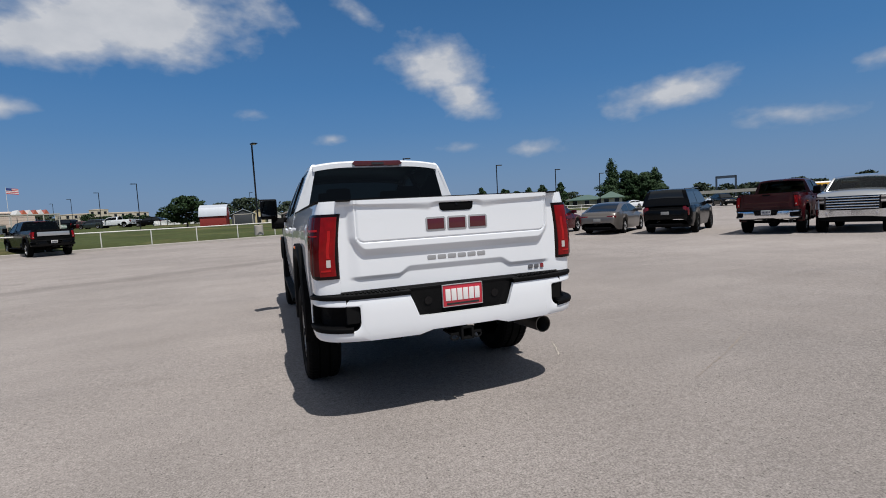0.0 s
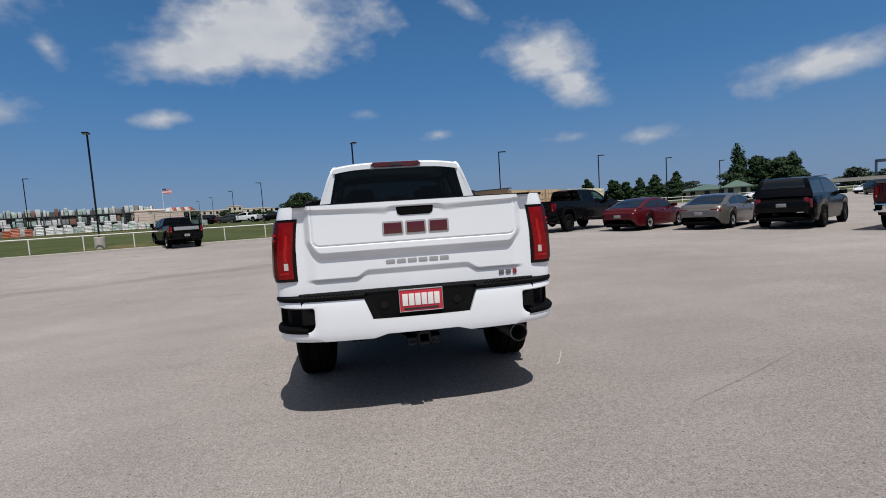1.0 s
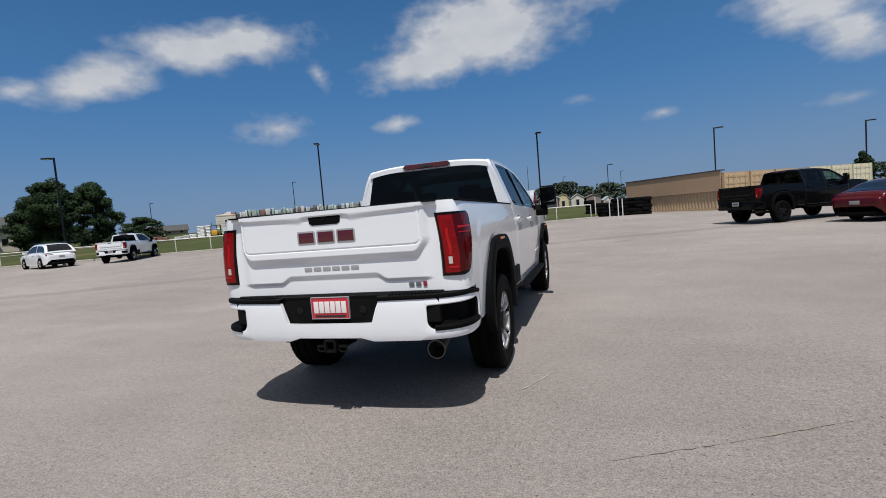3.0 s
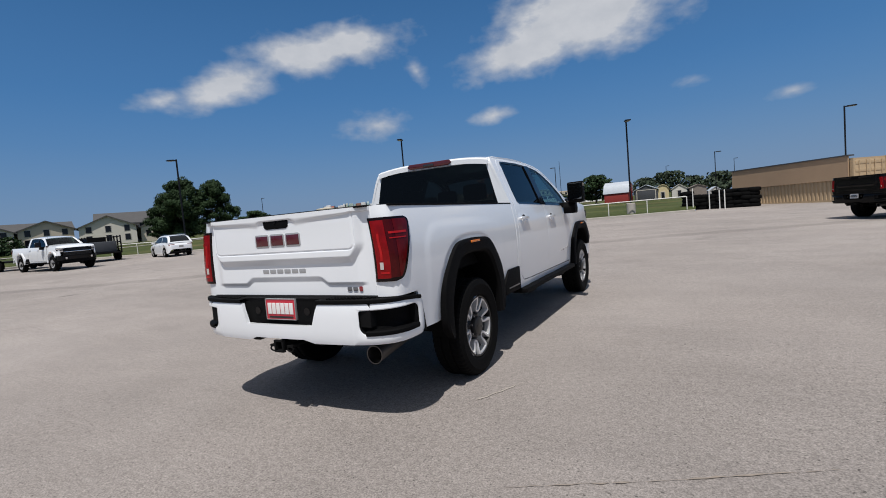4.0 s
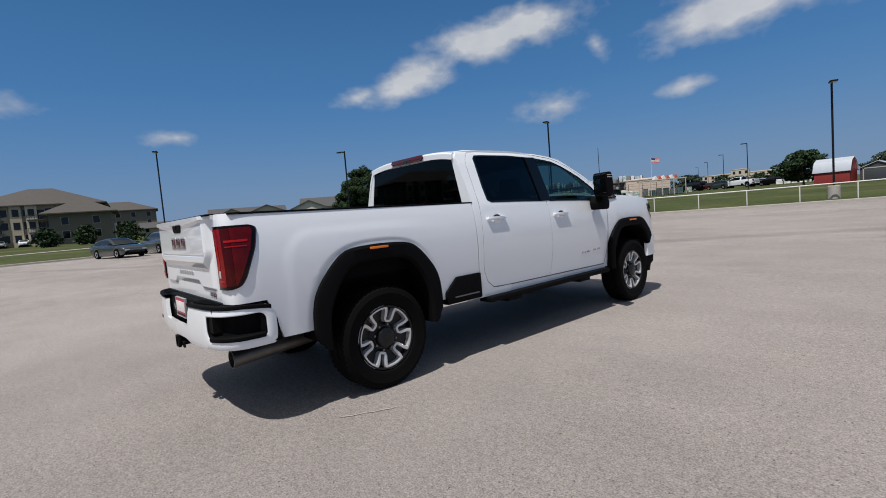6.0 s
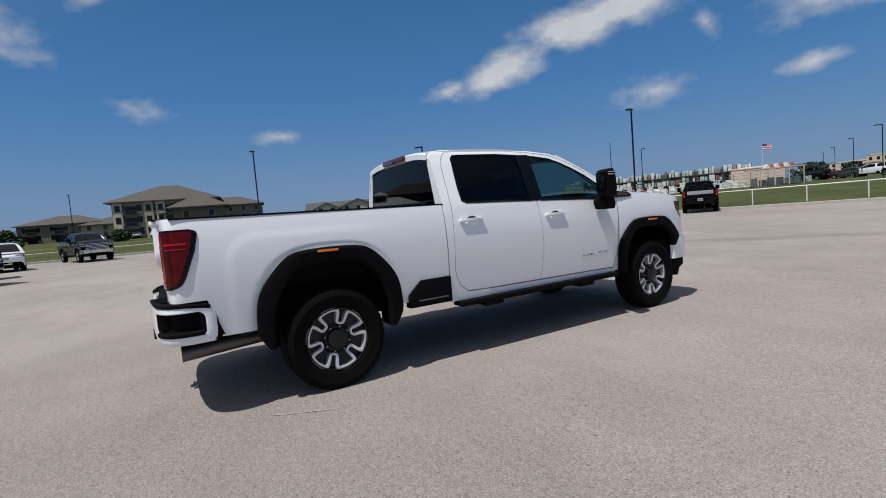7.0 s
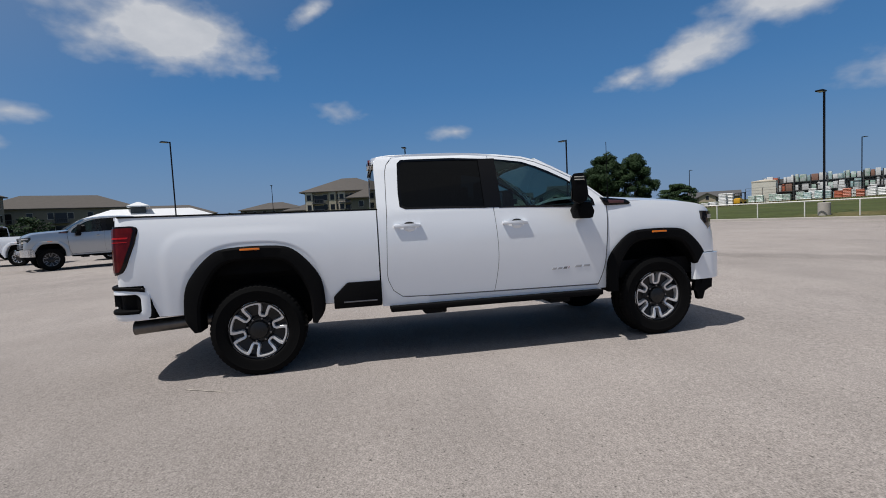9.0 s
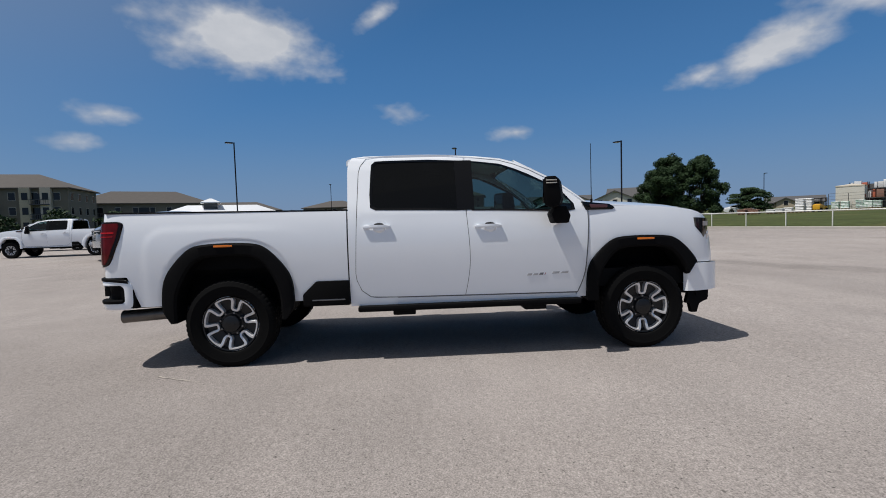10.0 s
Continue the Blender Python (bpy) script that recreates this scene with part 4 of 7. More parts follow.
    for (xa, ya), (xb, yb) in zip(path[4:-1], path[5:]):
        run.append(run[-1] + math.hypot(xb - xa, yb - ya))
    far = run[-1]

    def round_box(s0, s1, z0, z1, radii, per=10):
        """Outline of a box with its own radius at each corner: low near, low far, high far, high near."""
        pts = []
        for (cs, cz, sx, sz, a0), r in zip(((s0, z0, 1, 1, 180), (s1, z0, -1, 1, 270), (s1, z1, -1, -1, 0), (s0, z1, 1, -1, 90)), radii):
            for i in range(per):
                a = radians(a0 + 90 * i / (per - 1))
                pts.append((cs + sx * r + r * math.cos(a), cz + sz * r + r * math.sin(a)))
        dense = []
        for p, q in zip(pts, pts[1:] + pts[:1]):
            n = 1 if math.hypot(q[0] - p[0], q[1] - p[1]) < 0.02 else 18
            dense += [(p[0] + (q[0] - p[0]) * i / n, p[1] + (q[1] - p[1]) * i / n) for i in range(n)]
        return dense

    for sgn in (1, -1):
        def at(s, z, inward=0.0):
            x, y = lerp(s, run, [p[0] for p in path[4:]]), lerp(s, run, [p[1] for p in path[4:]])
            x1, y1 = lerp(min(far, s + 0.02), run, [p[0] for p in path[4:]]), lerp(min(far, s + 0.02), run, [p[1] for p in path[4:]])
            x0, y0 = lerp(max(0, s - 0.02), run, [p[0] for p in path[4:]]), lerp(max(0, s - 0.02), run, [p[1] for p in path[4:]])
            l = math.hypot(x1 - x0, y1 - y0)
            rise = 0.012 * s / far
            dip = inward + 0.012 * (abs(z - 0.718) / 0.142) ** 4
            return (sgn * (x - (y1 - y0) / l * dip), y + (x1 - x0) / l * dip, z + rise)
        q = [(sgn * x, y) for x, y in path]
        bm = bmesh.new()
        rows = []
        for v, z1 in ((0.0, 0.700), (0.12, 0.700), (0.24, 0.700), (0.33, 0.702), (0.345, 0.745), (0.365, 0.80), (0.385, 0.848), (0.47, 0.852), (0.55, 0.854), (0.62, 0.856), (0.662, 0.857)):
            y = lerp(v, [0, 0.2, 0.38, 0.55, 0.66, 0.74], [-1.278, -1.275, -1.268, -1.256, -1.245, -1.233])
            z0 = lerp(v, [0.24, 0.33], [0.600, 0.574])
            zz = [z0 + (z1 - z0) * f for f in (0, 0.06, 0.15, 0.35, 0.65, 0.85, 0.94, 1.0)]
            rows.append([(sgn * v, y + 0.012 * (abs(z - 0.718) / 0.142) ** 4, z) for z in zz])
        quads(bm, rows)
        fold(bm, lambda c: (0, 0.03, 0))
        part("bumper_centre", bm, P, truck)
        # corner shell with its step pocket
        rim_out = round_box(0.0, far, 0.574, 0.857, (0.004, 0.028, 0.095, 0.004))
        rim_in = round_box(0.055, far - 0.072, 0.642, 0.804, (0.060, 0.022, 0.055, 0.016))
        m = min(len(rim_out), len(rim_in))
        bm = bmesh.new()
        rows = [[at(rim_out[i][0], rim_out[i][1], 0.03 if rim_out[i][0] > 0.003 else 0.001) for i in range(m)]]
        for k in (0.0, 0.12, 0.5, 0.88, 1.0):
            rows.append([at(rim_out[i][0] + (rim_in[i][0] - rim_out[i][0]) * k, rim_out[i][1] + (rim_in[i][1] - rim_out[i][1]) * k, 0.004 if (k == 1.0 or (k == 0.0 and rim_out[i][0] > 0.003)) else 0.0) for i in range(m)])
        rows.append([at(*rim_in[i], 0.02) for i in range(m)])
        quads(bm, [r + r[:1] for r in rows])
        bmesh.ops.remove_doubles(bm, verts=bm.verts, dist=0.0002)
        part("bumper_corner", bm, P, truck)
        bm = bmesh.new()
        cs, cz = (0.055 + far - 0.072) / 2, 0.722
        rows = [[at(cs + (s - cs) * f, cz + (z - cz) * f, d) for s, z in rim_in[:m]] for f, d in ((1.0, 0.008), (0.97, 0.035), (0.9, 0.055), (0.5, 0.06), (0.02, 0.06))]
        quads(bm, [r + r[:1] for r in rows])
        step = part("bumper_step", bm, M["plastic"], truck, "black bumper corner step")
        bm = bmesh.new()
        rows = [[at(s, 0.640, 0.01), at(s, 0.634, -0.006), at(s, 0.646, -0.010), at(s, 0.660, -0.009), at(s, 0.668, -0.003), at(s, 0.670, 0.05)] for s in np.linspace(0.105, far - 0.088, 20)]
        quads(bm, rows)
        part("step_tread", bm, M["plastic"], step)
        bm = bmesh.new()
        prism(bm, [(-0.96, 0.60), (-0.96, 0.875), (-0.93, 0.872), (-0.875, 0.83), (-0.845, 0.75), (-0.822, 0.592)], sgn * 0.90, sgn * 0.984, "x", 0.008)
        part("bumper_bracket", bm, M["plastic"], truck)
        bm = bmesh.new()
        rows = []
        for i in range(2, 15):
            (xa, ya), (xb, yb) = q[i - 1], q[i + 1]
            l = math.hypot(xb - xa, yb - ya)
            nx, ny = -(yb - ya) / l * sgn, (xb - xa) / l * sgn
            x, y = q[i]
            top = 0.880 - 0.006 * max(0, i - 10)
            rows.append([(x + nx * a, y + ny * a, top + b) for a, b in ((0.004, -0.030), (-0.003, -0.020), (-0.003, -0.005), (0.003, 0.0), (0.15 if i < 10 else (0.11 if i < 12 else 0.06), 0.0))])
        quads(bm, rows)
        for i in range(14):
            x = sgn * (0.45 + 0.027 * i)
            box(bm, x, x + sgn * 0.012, -1.235 + 0.0012 * i * i * 0.3, -1.15, 0.880, 0.888)
        part("bumper_tread", bm, M["plastic"], truck, "ribbed black bumper top pad")
    bm = bmesh.new()
    prism(bm, [(-0.36, 0.87), (-0.30, 0.72), (-0.26, 0.695), (0.26, 0.695), (0.30, 0.72), (0.36, 0.87)], -1.215, -1.12, "y", 0.01)
    box(bm, -0.46, 0.46, -1.215, -1.10, 0.865, 0.884, 0.005)
    recess = part("plate_recess", bm, M["plastic"], truck, "black number plate recess")
    for x in (-0.25, 0.25):
        bm = bmesh.new()
        tube(bm, (x, -1.216, 0.79), (x, -1.222, 0.79), 0.028, 16)
        part("socket", bm, M["gloss_black"], recess)
    bm = bmesh.new()
    box(bm, -0.148, 0.148, -1.230, -1.214, 0.730, 0.880, 0.004)
    plate = part("number_plate", bm, M["plate_red"], truck, "red dealer plate with white bars")
    bm = bmesh.new()
    for z0, z1 in ((0.728, 0.732), (0.878, 0.882)):
        box(bm, -0.150, 0.150, -1.234, -1.214, z0, z1, 0.002)
    for x in (-0.150, 0.146):
        box(bm, x, x + 0.004, -1.234, -1.214, 0.728, 0.882, 0.002)
    part("plate_border", bm, M["badge_light"], plate)
    bm = bmesh.new()
    for i in range(6):
        x = -0.128 + 0.0437 * i
        box(bm, x, x + 0.037, -1.234, -1.229, 0.770, 0.852, 0.002)
    part("lettering_bar", bm, M["plate_white"], plate, "white bars of lettering")
    bm = bmesh.new()
    box(bm, -0.12, 0.12, -1.234, -1.229, 0.741, 0.755, 0.002)
    part("lettering_bar", bm, M["interior"], plate)
    # below: hitch, exhaust, frame, axle
    bm = bmesh.new()
    for x0, x1, z0, z1 in ((-0.035, -0.027, 0.51, 0.58), (0.027, 0.035, 0.51, 0.58), (-0.035, 0.035, 0.572, 0.58), (-0.035, 0.035, 0.51, 0.518)):
        box(bm, x0, x1, -1.27, -1.05, z0, z1)
    for x0, x1, z0, z1 in ((-0.046, -0.030, 0.50, 0.59), (0.030, 0.046, 0.50, 0.59), (-0.046, 0.046, 0.576, 0.59), (-0.046, 0.046, 0.50, 0.514)):
        box(bm, x0, x1, -1.285, -1.262, z0, z1, 0.003)
    tube(bm, (-0.50, -1.10, 0.60), (0.50, -1.10, 0.60), 0.04, 12)
    for x in (-0.085, 0.085):
        for i in range(12):
            a, b = 2 * math.pi * i / 12, 2 * math.pi * (i + 1) / 12
            tube(bm, (x + 0.030 * math.cos(a), -1.255, 0.520 + 0.018 * math.sin(a)), (x + 0.030 * math.cos(b), -1.255, 0.520 + 0.018 * math.sin(b)), 0.006, 6)
        box(bm, x - 0.03, x + 0.03, -1.26, -1.10, 0.535, 0.548)
    part("tow_hitch", bm, M["dark_metal"], truck, "black tow hitch receiver")
    bm = bmesh.new()
    n = 28
    rows = []
    for r, y in ((0.060, -0.45), (0.062, -1.07), (0.065, -1.10), (0.059, -1.10), (0.057, -0.85), (0.0005, -0.85)):
        rows.append([(0.705 - 0.16 * (y + 1.05) + r * math.cos(2 * math.pi * i / n), y - 0.035 * math.cos(2 * math.pi * i / n) * 0, 0.474 + 0.03 * (y + 1.10) + r * math.sin(2 * math.pi * i / n)) for i in range(n)])
    quads(bm, rows, closed=True)
    part("exhaust_tip", bm, M["steel"], truck, "large steel exhaust tip")
    # boxes behind the bumper and the narrow floor strip are added to block sun leaks
    for nm, x0, x1, y0, y1, z0, z1, soft in (("frame_rail", -0.49, -0.41, -1.1, 4.5, 0.52, 0.70, 0.01), ("frame_rail", 0.41, 0.49, -1.1, 4.5, 0.52, 0.70, 0.01), ("crossmember", -0.5, 0.5, 1.1, 1.3, 0.50, 0.62, 0.01), ("gearbox", -0.35, 0.2, 1.5, 2.6, 0.42, 0.62, 0.05),
                                             ("bed_floor", -0.66, 0.66, -0.62, 0.70, 0.86, 0.93, 0), ("bed_floor", -0.93, 0.93, 0.56, 1.13, 0.80, 0.93, 0), ("bed_floor", -0.93, 0.93, 0.44, 0.555, 0.905, 0.93, 0), ("spare_wheel_tray", -0.87, 0.87, -1.05, -0.625, 0.72, 0.93, 0),
                                             ("bumper_beam", -0.80, 0.80, -1.215, -1.055, 0.695, 0.86, 0), ("bumper_beam", -0.62, 0.62, -1.205, -1.06, 0.603, 0.69, 0), ("engine_tray", -0.90, 0.90, 3.3, 4.6, 0.62, 0.80, 0)):
        bm = bmesh.new()
        box(bm, x0, x1, y0, y1, z0, z1, soft)
        part(nm, bm, M["dark_metal"], truck)
    bm = bmesh.new()
    tube(bm, (-0.85, ARCH_R, 0.415), (0.85, ARCH_R, 0.415), 0.055, 12)
    bmesh.ops.create_uvsphere(bm, u_segments=14, v_segments=10, radius=0.19, matrix=pose(0, ARCH_R, 0.42))
    part("axle", bm, M["dark_metal"], truck)
    bm = bmesh.new()
    tube(bm, (-0.85, ARCH_F, 0.415), (0.85, ARCH_F, 0.415), 0.055, 12)
    part("axle", bm, M["dark_metal"], truck)
    for sgn in (1, -1):
        for yc in (ARCH_R, ARCH_F):
            bm = bmesh.new()
            rows = []
            for i in range(25):
                a = math.pi * i / 24
                yy, zz = yc + 0.56 * math.cos(a), 0.50 + 0.60 * math.sin(a) ** 0.8
                rows.append([(sgn * 0.96, yy, zz), (sgn * 0.62, yy, zz)])
            quads(bm, rows)
            rows = [[(sgn * 0.62, r[0][1], r[0][2]), (sgn * 0.62, yc, 0.5)] for r in rows]
            quads(bm, rows)
            part("wheel_well", bm, M["plastic"], truck)


def pickup_front(truck, P):
    """Front wings, bonnet, lamps, grille and bumper."""
    crest = lambda y: lerp(y, [3.46, 3.8, 4.2, 4.45, 4.56, 4.63, 4.69, 4.73, 4.76], [1.455, 1.437, 1.410, 1.386, 1.365, 1.340, 1.308, 1.278, 1.245])
    lo = lambda y: max(arch(y, ARCH_F, 0.525, 1.075, 0.40), 0.535 if y < 4.2 else 0.84)
    nose = [(0.977, 4.58), (0.971, 4.63), (0.957, 4.68), (0.929, 4.72), (0.89, 4.755)]
    for sgn in (1, -1):
        bm = bmesh.new()
        cols = [(lerp(y, [3.4, 3.7, 4.3, 4.6], [0.972, 0.987, 0.987, 0.977]), y) for y in sorted([3.463, 3.49] + [v for v in arch_ys(ARCH_F, 0.525) if v < 4.56])] + nose
        skin(bm, cols, lo, crest, 18, sgn, seam=lambda y, z: y + 0.055 * min(1.0, max(0.0, (1.26 - z) / 0.36)) * min(1.0, max(0.0, (y - 4.56) / 0.08)) if y > 3.53 else seam_front(z) + 0.0028 + (y - 3.463) / 0.067 * (3.53 - seam_front(z) - 0.0028))
        part("front_wing", bm, P, truck)
        bm = bmesh.new()
        prism(bm, [(3.435, 1.476), (3.478, 1.390), (3.747, 1.390), (3.768, 1.412), (3.71, 1.446)], sgn * 0.88, sgn * 0.962, "x", 0.006)
        vent = part("wing_vent", bm, M["gloss_black"], truck, "black bonnet-side vent with badge")
        bm = bmesh.new()
        prism(bm, [(3.508, 1.448), (3.525, 1.412), (3.69, 1.410), (3.695, 1.436)], sgn * 0.93, sgn * 0.966, "x", 0.003)
        part("vent_badge", bm, M["badge_vent"], vent, "grey and red badge")
        # head lamp
        bm = bmesh.new()
        line = [(0.977, 4.580), (0.969, 4.645), (0.950, 4.695), (0.912, 4.738), (0.83, 4.785), (0.72, 4.815)]
        rows = []
        for k, (x, y) in enumerate(line):
            a, b = lerp(k, [0, 1, 2, 5], [1.20, 1.12, 1.04, 1.02]), lerp(k, [0, 5], [1.285, 1.262])
            rows.append([(sgn * x * 1.003, y + 0.012, a + (b - a) * i / 5) for i in range(6)])
        quads(bm, rows)
        fold(bm, lambda c: (-sgn * 0.03, -0.03, 0))
        lamp = part("head_lamp", bm, M["lens_dark"], truck, "smoked headlamp with clear reflector")
        bm = bmesh.new()
        quads(bm, [[(sgn * x * 1.006, y + 0.018, z) for z in (1.06, 1.12)] for x, y in line[2:]])
        quads(bm, [[(sgn * x * 1.006, y + 0.018, z) for z in (1.20, 1.245)] for x, y in line[1:]])
        part("lamp_reflector", bm, M["lens_clear"], lamp)
        # bumper end
        bm = bmesh.new()
        bl = [(0.985, 4.50), (0.985, 4.62), (0.976, 4.72), (0.945, 4.80), (0.87, 4.875), (0.72, 4.915), (0.45, 4.935), (0.0, 4.945)]
        k = np.linspace(0, 7, 36)
        nose_line = np.stack([np.interp(k, range(8), v) for v in ([p[0] for p in bl], [p[1] for p in bl], [0.55, 0.55, 0.555, 0.56, 0.56, 0.57, 0.60, 0.60], [0.825, 0.828, 0.83, 0.83, 0.83, 0.82, 0.80, 0.80])], 1)
        for _ in range(4):
            nose_line[1:-1] = 0.25 * nose_line[:-2] + 0.5 * nose_line[1:-1] + 0.25 * nose_line[2:]
        strip(bm, [(sgn * v[0], v[1]) for v in nose_line], [v[2] for v in nose_line], [v[3] for v in nose_line])
        part("front_bumper", bm, P, truck)
        bm = bmesh.new()
        strip(bm, [(sgn * v[0] * 0.95, v[1] - 0.05) for v in nose_line], [float(np.interp(n, [0, 12, 20, 35], [0.53, 0.49, 0.45, 0.42])) for n in range(36)], [v[2] + 0.005 for v in nose_line])
        prism(bm, [(4.50, 0.42), (4.53, 0.545), (4.735, 0.545), (4.73, 0.45), (4.635, 0.42), (4.618, 0.325), (4.556, 0.325), (4.548, 0.42)], sgn * 0.90, sgn * 0.952, "x", 0.008)
        part("air_dam", bm, M["plastic"], truck, "black lower air dam")
        bm = bmesh.new()
        box(bm, sgn * 0.60, sgn * 0.68, 4.84, 4.955, 0.62, 0.74, 0.02)
        part("fog_lamp", bm, M["lens_clear"], truck)
    bm = bmesh.new()
    tube(bm, (0.855, 3.572, 1.42), (0.855, 3.572, 1.50), 0.012, 8)
    tube(bm, (0.855, 3.572, 1.50), (0.853, 3.570, 2.055), 0.0045, 6, 0.003)
    part("aerial", bm, M["plastic"], truck, "thin black whip aerial")
    bm = bmesh.new()
    rows = []
    for y in np.linspace(3.44, 4.76, 22):
        zc = crest(y)
        w = lerp(y, [3.44, 4.5, 4.64, 4.70, 4.76], [0.945, 0.945, 0.920, 0.89, 0.80])
        rows.append([(u * w, y + 0.04 * (1 - u * u) * lerp(y, [4.55, 4.70], [0, 1]), zc - 0.004 + 0.075 * (1 - abs(u) ** 2.4) * lerp(y, [4.5, 4.76], [1, 0.5])) for u in np.linspace(-1, 1, 21)])
    quads(bm, rows)
    fold(bm, lambda c: (0, 0, -0.03))
    part("bonnet", bm, P, truck)
    bm = bmesh.new()
    rows = []
    for z in np.linspace(0.80, 1.27, 8):
        rows.append([(u * 0.74, 4.82 - 0.05 * u * u - 0.03 * abs(z - 1.0), z) for u in np.linspace(-1, 1, 9)])
    quads(bm, rows)
    fold(bm, lambda c: (0, -0.05, 0))
    grille = part("grille", bm, M["gloss_black"], truck, "black front grille")
    for z in (0.86, 0.95, 1.04, 1.13, 1.22):
        bm = bmesh.new()
        box(bm, -0.68, 0.68, 4.785, 4.835, z - 0.018, z + 0.018, 0.006)
        part("grille_bar", bm, M["chrome"] if z in (1.04,) else M["wheel_dark"], grille)


def pickup_trim(truck):
    for sgn in (1, -1):
        for yc, a, b, nm in ((ARCH_R, 0.478, 0.602, 0), (ARCH_F, 0.455, 0.572, 1)):
            bm = bmesh.new()
            rows = []
            top_in, top_out = (1.055, 1.178) if not nm else (1.015, 1.128)
            lowz = 0.44 if not nm else 0.50
            edge = [(0.0, 1.0), (0.30, 0.995), (0.46, 0.978), (0.56, 0.945), (0.70, 0.855), (0.90, 0.66), (0.97, 0.53), (1.0, 0.38), (1.01, 0.0)]
            inside = [(0.0, 1.0), (0.30, 0.995), (0.46, 0.98), (0.60, 0.93), (0.74, 0.82), (0.92, 0.57), (0.985, 0.40), (1.0, 0.25), (1.0, 0.0)]
            ks = np.linspace(0, 8, 41)

            def eased(shape):
                us, vs = (np.interp(ks, range(9), [e[i] for e in shape]) for i in (0, 1))
                for _ in range(10):
                    for q in (us, vs):
                        q[1:-1] = 0.25 * q[:-2] + 0.5 * q[1:-1] + 0.25 * q[2:]
                return us, vs
            edge, inside = eased(edge), eased(inside)

            def ring(shape, k, aa, top):
                return aa * lerp(k, ks, shape[0]), lowz + (top - lowz) * lerp(k, ks, shape[1])
            for side in (-1, 1):
                for k in (ks[::-1] if side < 0 else ks[1:]):
                    yi, zi = ring(inside, k, a, top_in)
                    yn, zn = ring(inside, k, a + 0.022, top_in + 0.022)
                    ym, zm = ring(edge, k, b - 0.022, top_out - 0.02)
                    yo, zo = ring(edge, k, b, top_out)
                    if not nm:
                        yo, ym = yo - 0.09 * max(0.0, (0.60 - zo) / 0.16) ** 2, ym - 0.06 * max(0.0, (0.60 - zm) / 0.16) ** 2
                    rows.append([(sgn * 0.80, yc + side * yi, zi), (sgn * 1.000, yc + side * yi, zi), (sgn * 1.022, yc + side * yn, zn), (sgn * 1.026, yc + side * ym, zm), (sgn * 1.014, yc + side * yo, zo), (sgn * 0.965, yc + side * yo, zo)])
            if nm:
                rows = [r for r in rows if not (r[3][1] > 4.5 and r[3][2] < 0.83)]
            quads(bm, rows)
            flare = part("arch_flare", bm, M["plastic"], truck, "black moulded wheel arch flare")
            bm = bmesh.new()
            yl = (0.0, 1.150) if not nm else (4.05, 1.094)
            box(bm, sgn * 1.01, sgn * 1.034, yl[0] - 0.085, yl[0] + 0.085, yl[1] - 0.0095, yl[1] + 0.0095, 0.005)
            part("side_marker", bm, M["amber"], flare, "amber side marker")
    for x, y, turn in ((0.875, ARCH_R, 0), (0.875, ARCH_F, 0), (-0.875, ARCH_R, 180), (-0.875, ARCH_F, 180)):
        w = copy_thing(WHEEL, pose(x, y, 0.412, -16 if y == ARCH_R else 1, 0, turn))
        w.parent = truck


def pickup_badges(truck):
    """Plain shapes where the maker's letters stand."""
    def letters(y0, x0, x1, z0, z1, n, mat, back, name, deep=0.006):
        step = (x1 - x0) / n
        for i in range(n):
            bm = bmesh.new()
            a, b = x0 + step * i + 0.006, x0 + step * (i + 1) - 0.006
            c = min(0.010, (b - a) * 0.16, (z1 - z0) * 0.16)
            prism(bm, [(a + c, z0), (a, z0 + c), (a, z1 - c), (a + c, z1), (b - c, z1), (b, z1 - c), (b, z0 + c), (b - c, z0)], y0, y0 - deep, "y", 0.0012)
            ob = part(name, bm, back, truck, "plain bright badge shape")
            if mat is not None:
                bm = bmesh.new()
                k = 0.012
                prism(bm, [(a + k, z0 + k), (a + k, z1 - k), (b - k, z1 - k), (b - k, z0 + k)], y0 - deep + 0.001, y0 - deep - 0.002, "y", 0.001)
                part("badge_face", bm, mat, ob, "dark red face")
    letters(-1.189, -0.235, 0.235, 1.256, 1.352, 3, M["badge_maroon"], M["badge_light"], "tailgate_badge")
    letters(-1.158, -0.225, 0.225, 1.058, 1.090, 6, None, M["badge_light"], "name_badge", 0.004)
    letters(-1.146, 0.57, 0.67, 0.925, 0.953, 2, None, M["badge_grey"], "trim_badge", 0.004)
    letters(-1.146, 0.672, 0.712, 0.922, 0.956, 1, None, M["badge_red"], "trim_badge", 0.004)
    for sgn in (1, -1):
        for y0, y1, z, mat in ((2.87, 2.925, 0.765, "badge_light"), (2.93, 2.985, 0.766, "badge_light"), (2.99, 3.04, 0.767, "badge_grey"), (3.045, 3.062, 0.767, "badge_red"), (3.12, 3.20, 0.775, "badge_light"), (3.21, 3.29, 0.776, "badge_light")):
            bm = bmesh.new()
            prism(bm, [(y0, z - 0.001), (y0 + 0.014, z + 0.021), (y1, z + 0.021), (y1 - 0.010, z - 0.001)], sgn * 0.969, sgn * 0.974, "x", 0.0015)
            part("door_badge", bm, M[mat], truck, "small bright door badge")


def pickup(m, paint, label):
    truck = thing("pickup_truck", m, label, "pickup truck")
    P = M[paint]
    pickup_cab(truck, P)
    pickup_bed(truck, P)
    pickup_front(truck, P)
    pickup_trim(truck)
    return truck


WHEEL = build_wheel()


# ---- ground ----
WEST, EAST, SOUTH, FAR_N = -42.0, 130.0, -90.0, 80.0


def north_edge(x):
    return 35.2 + 0.33 * (x + 0.5) if x < 3.5 else FAR_N


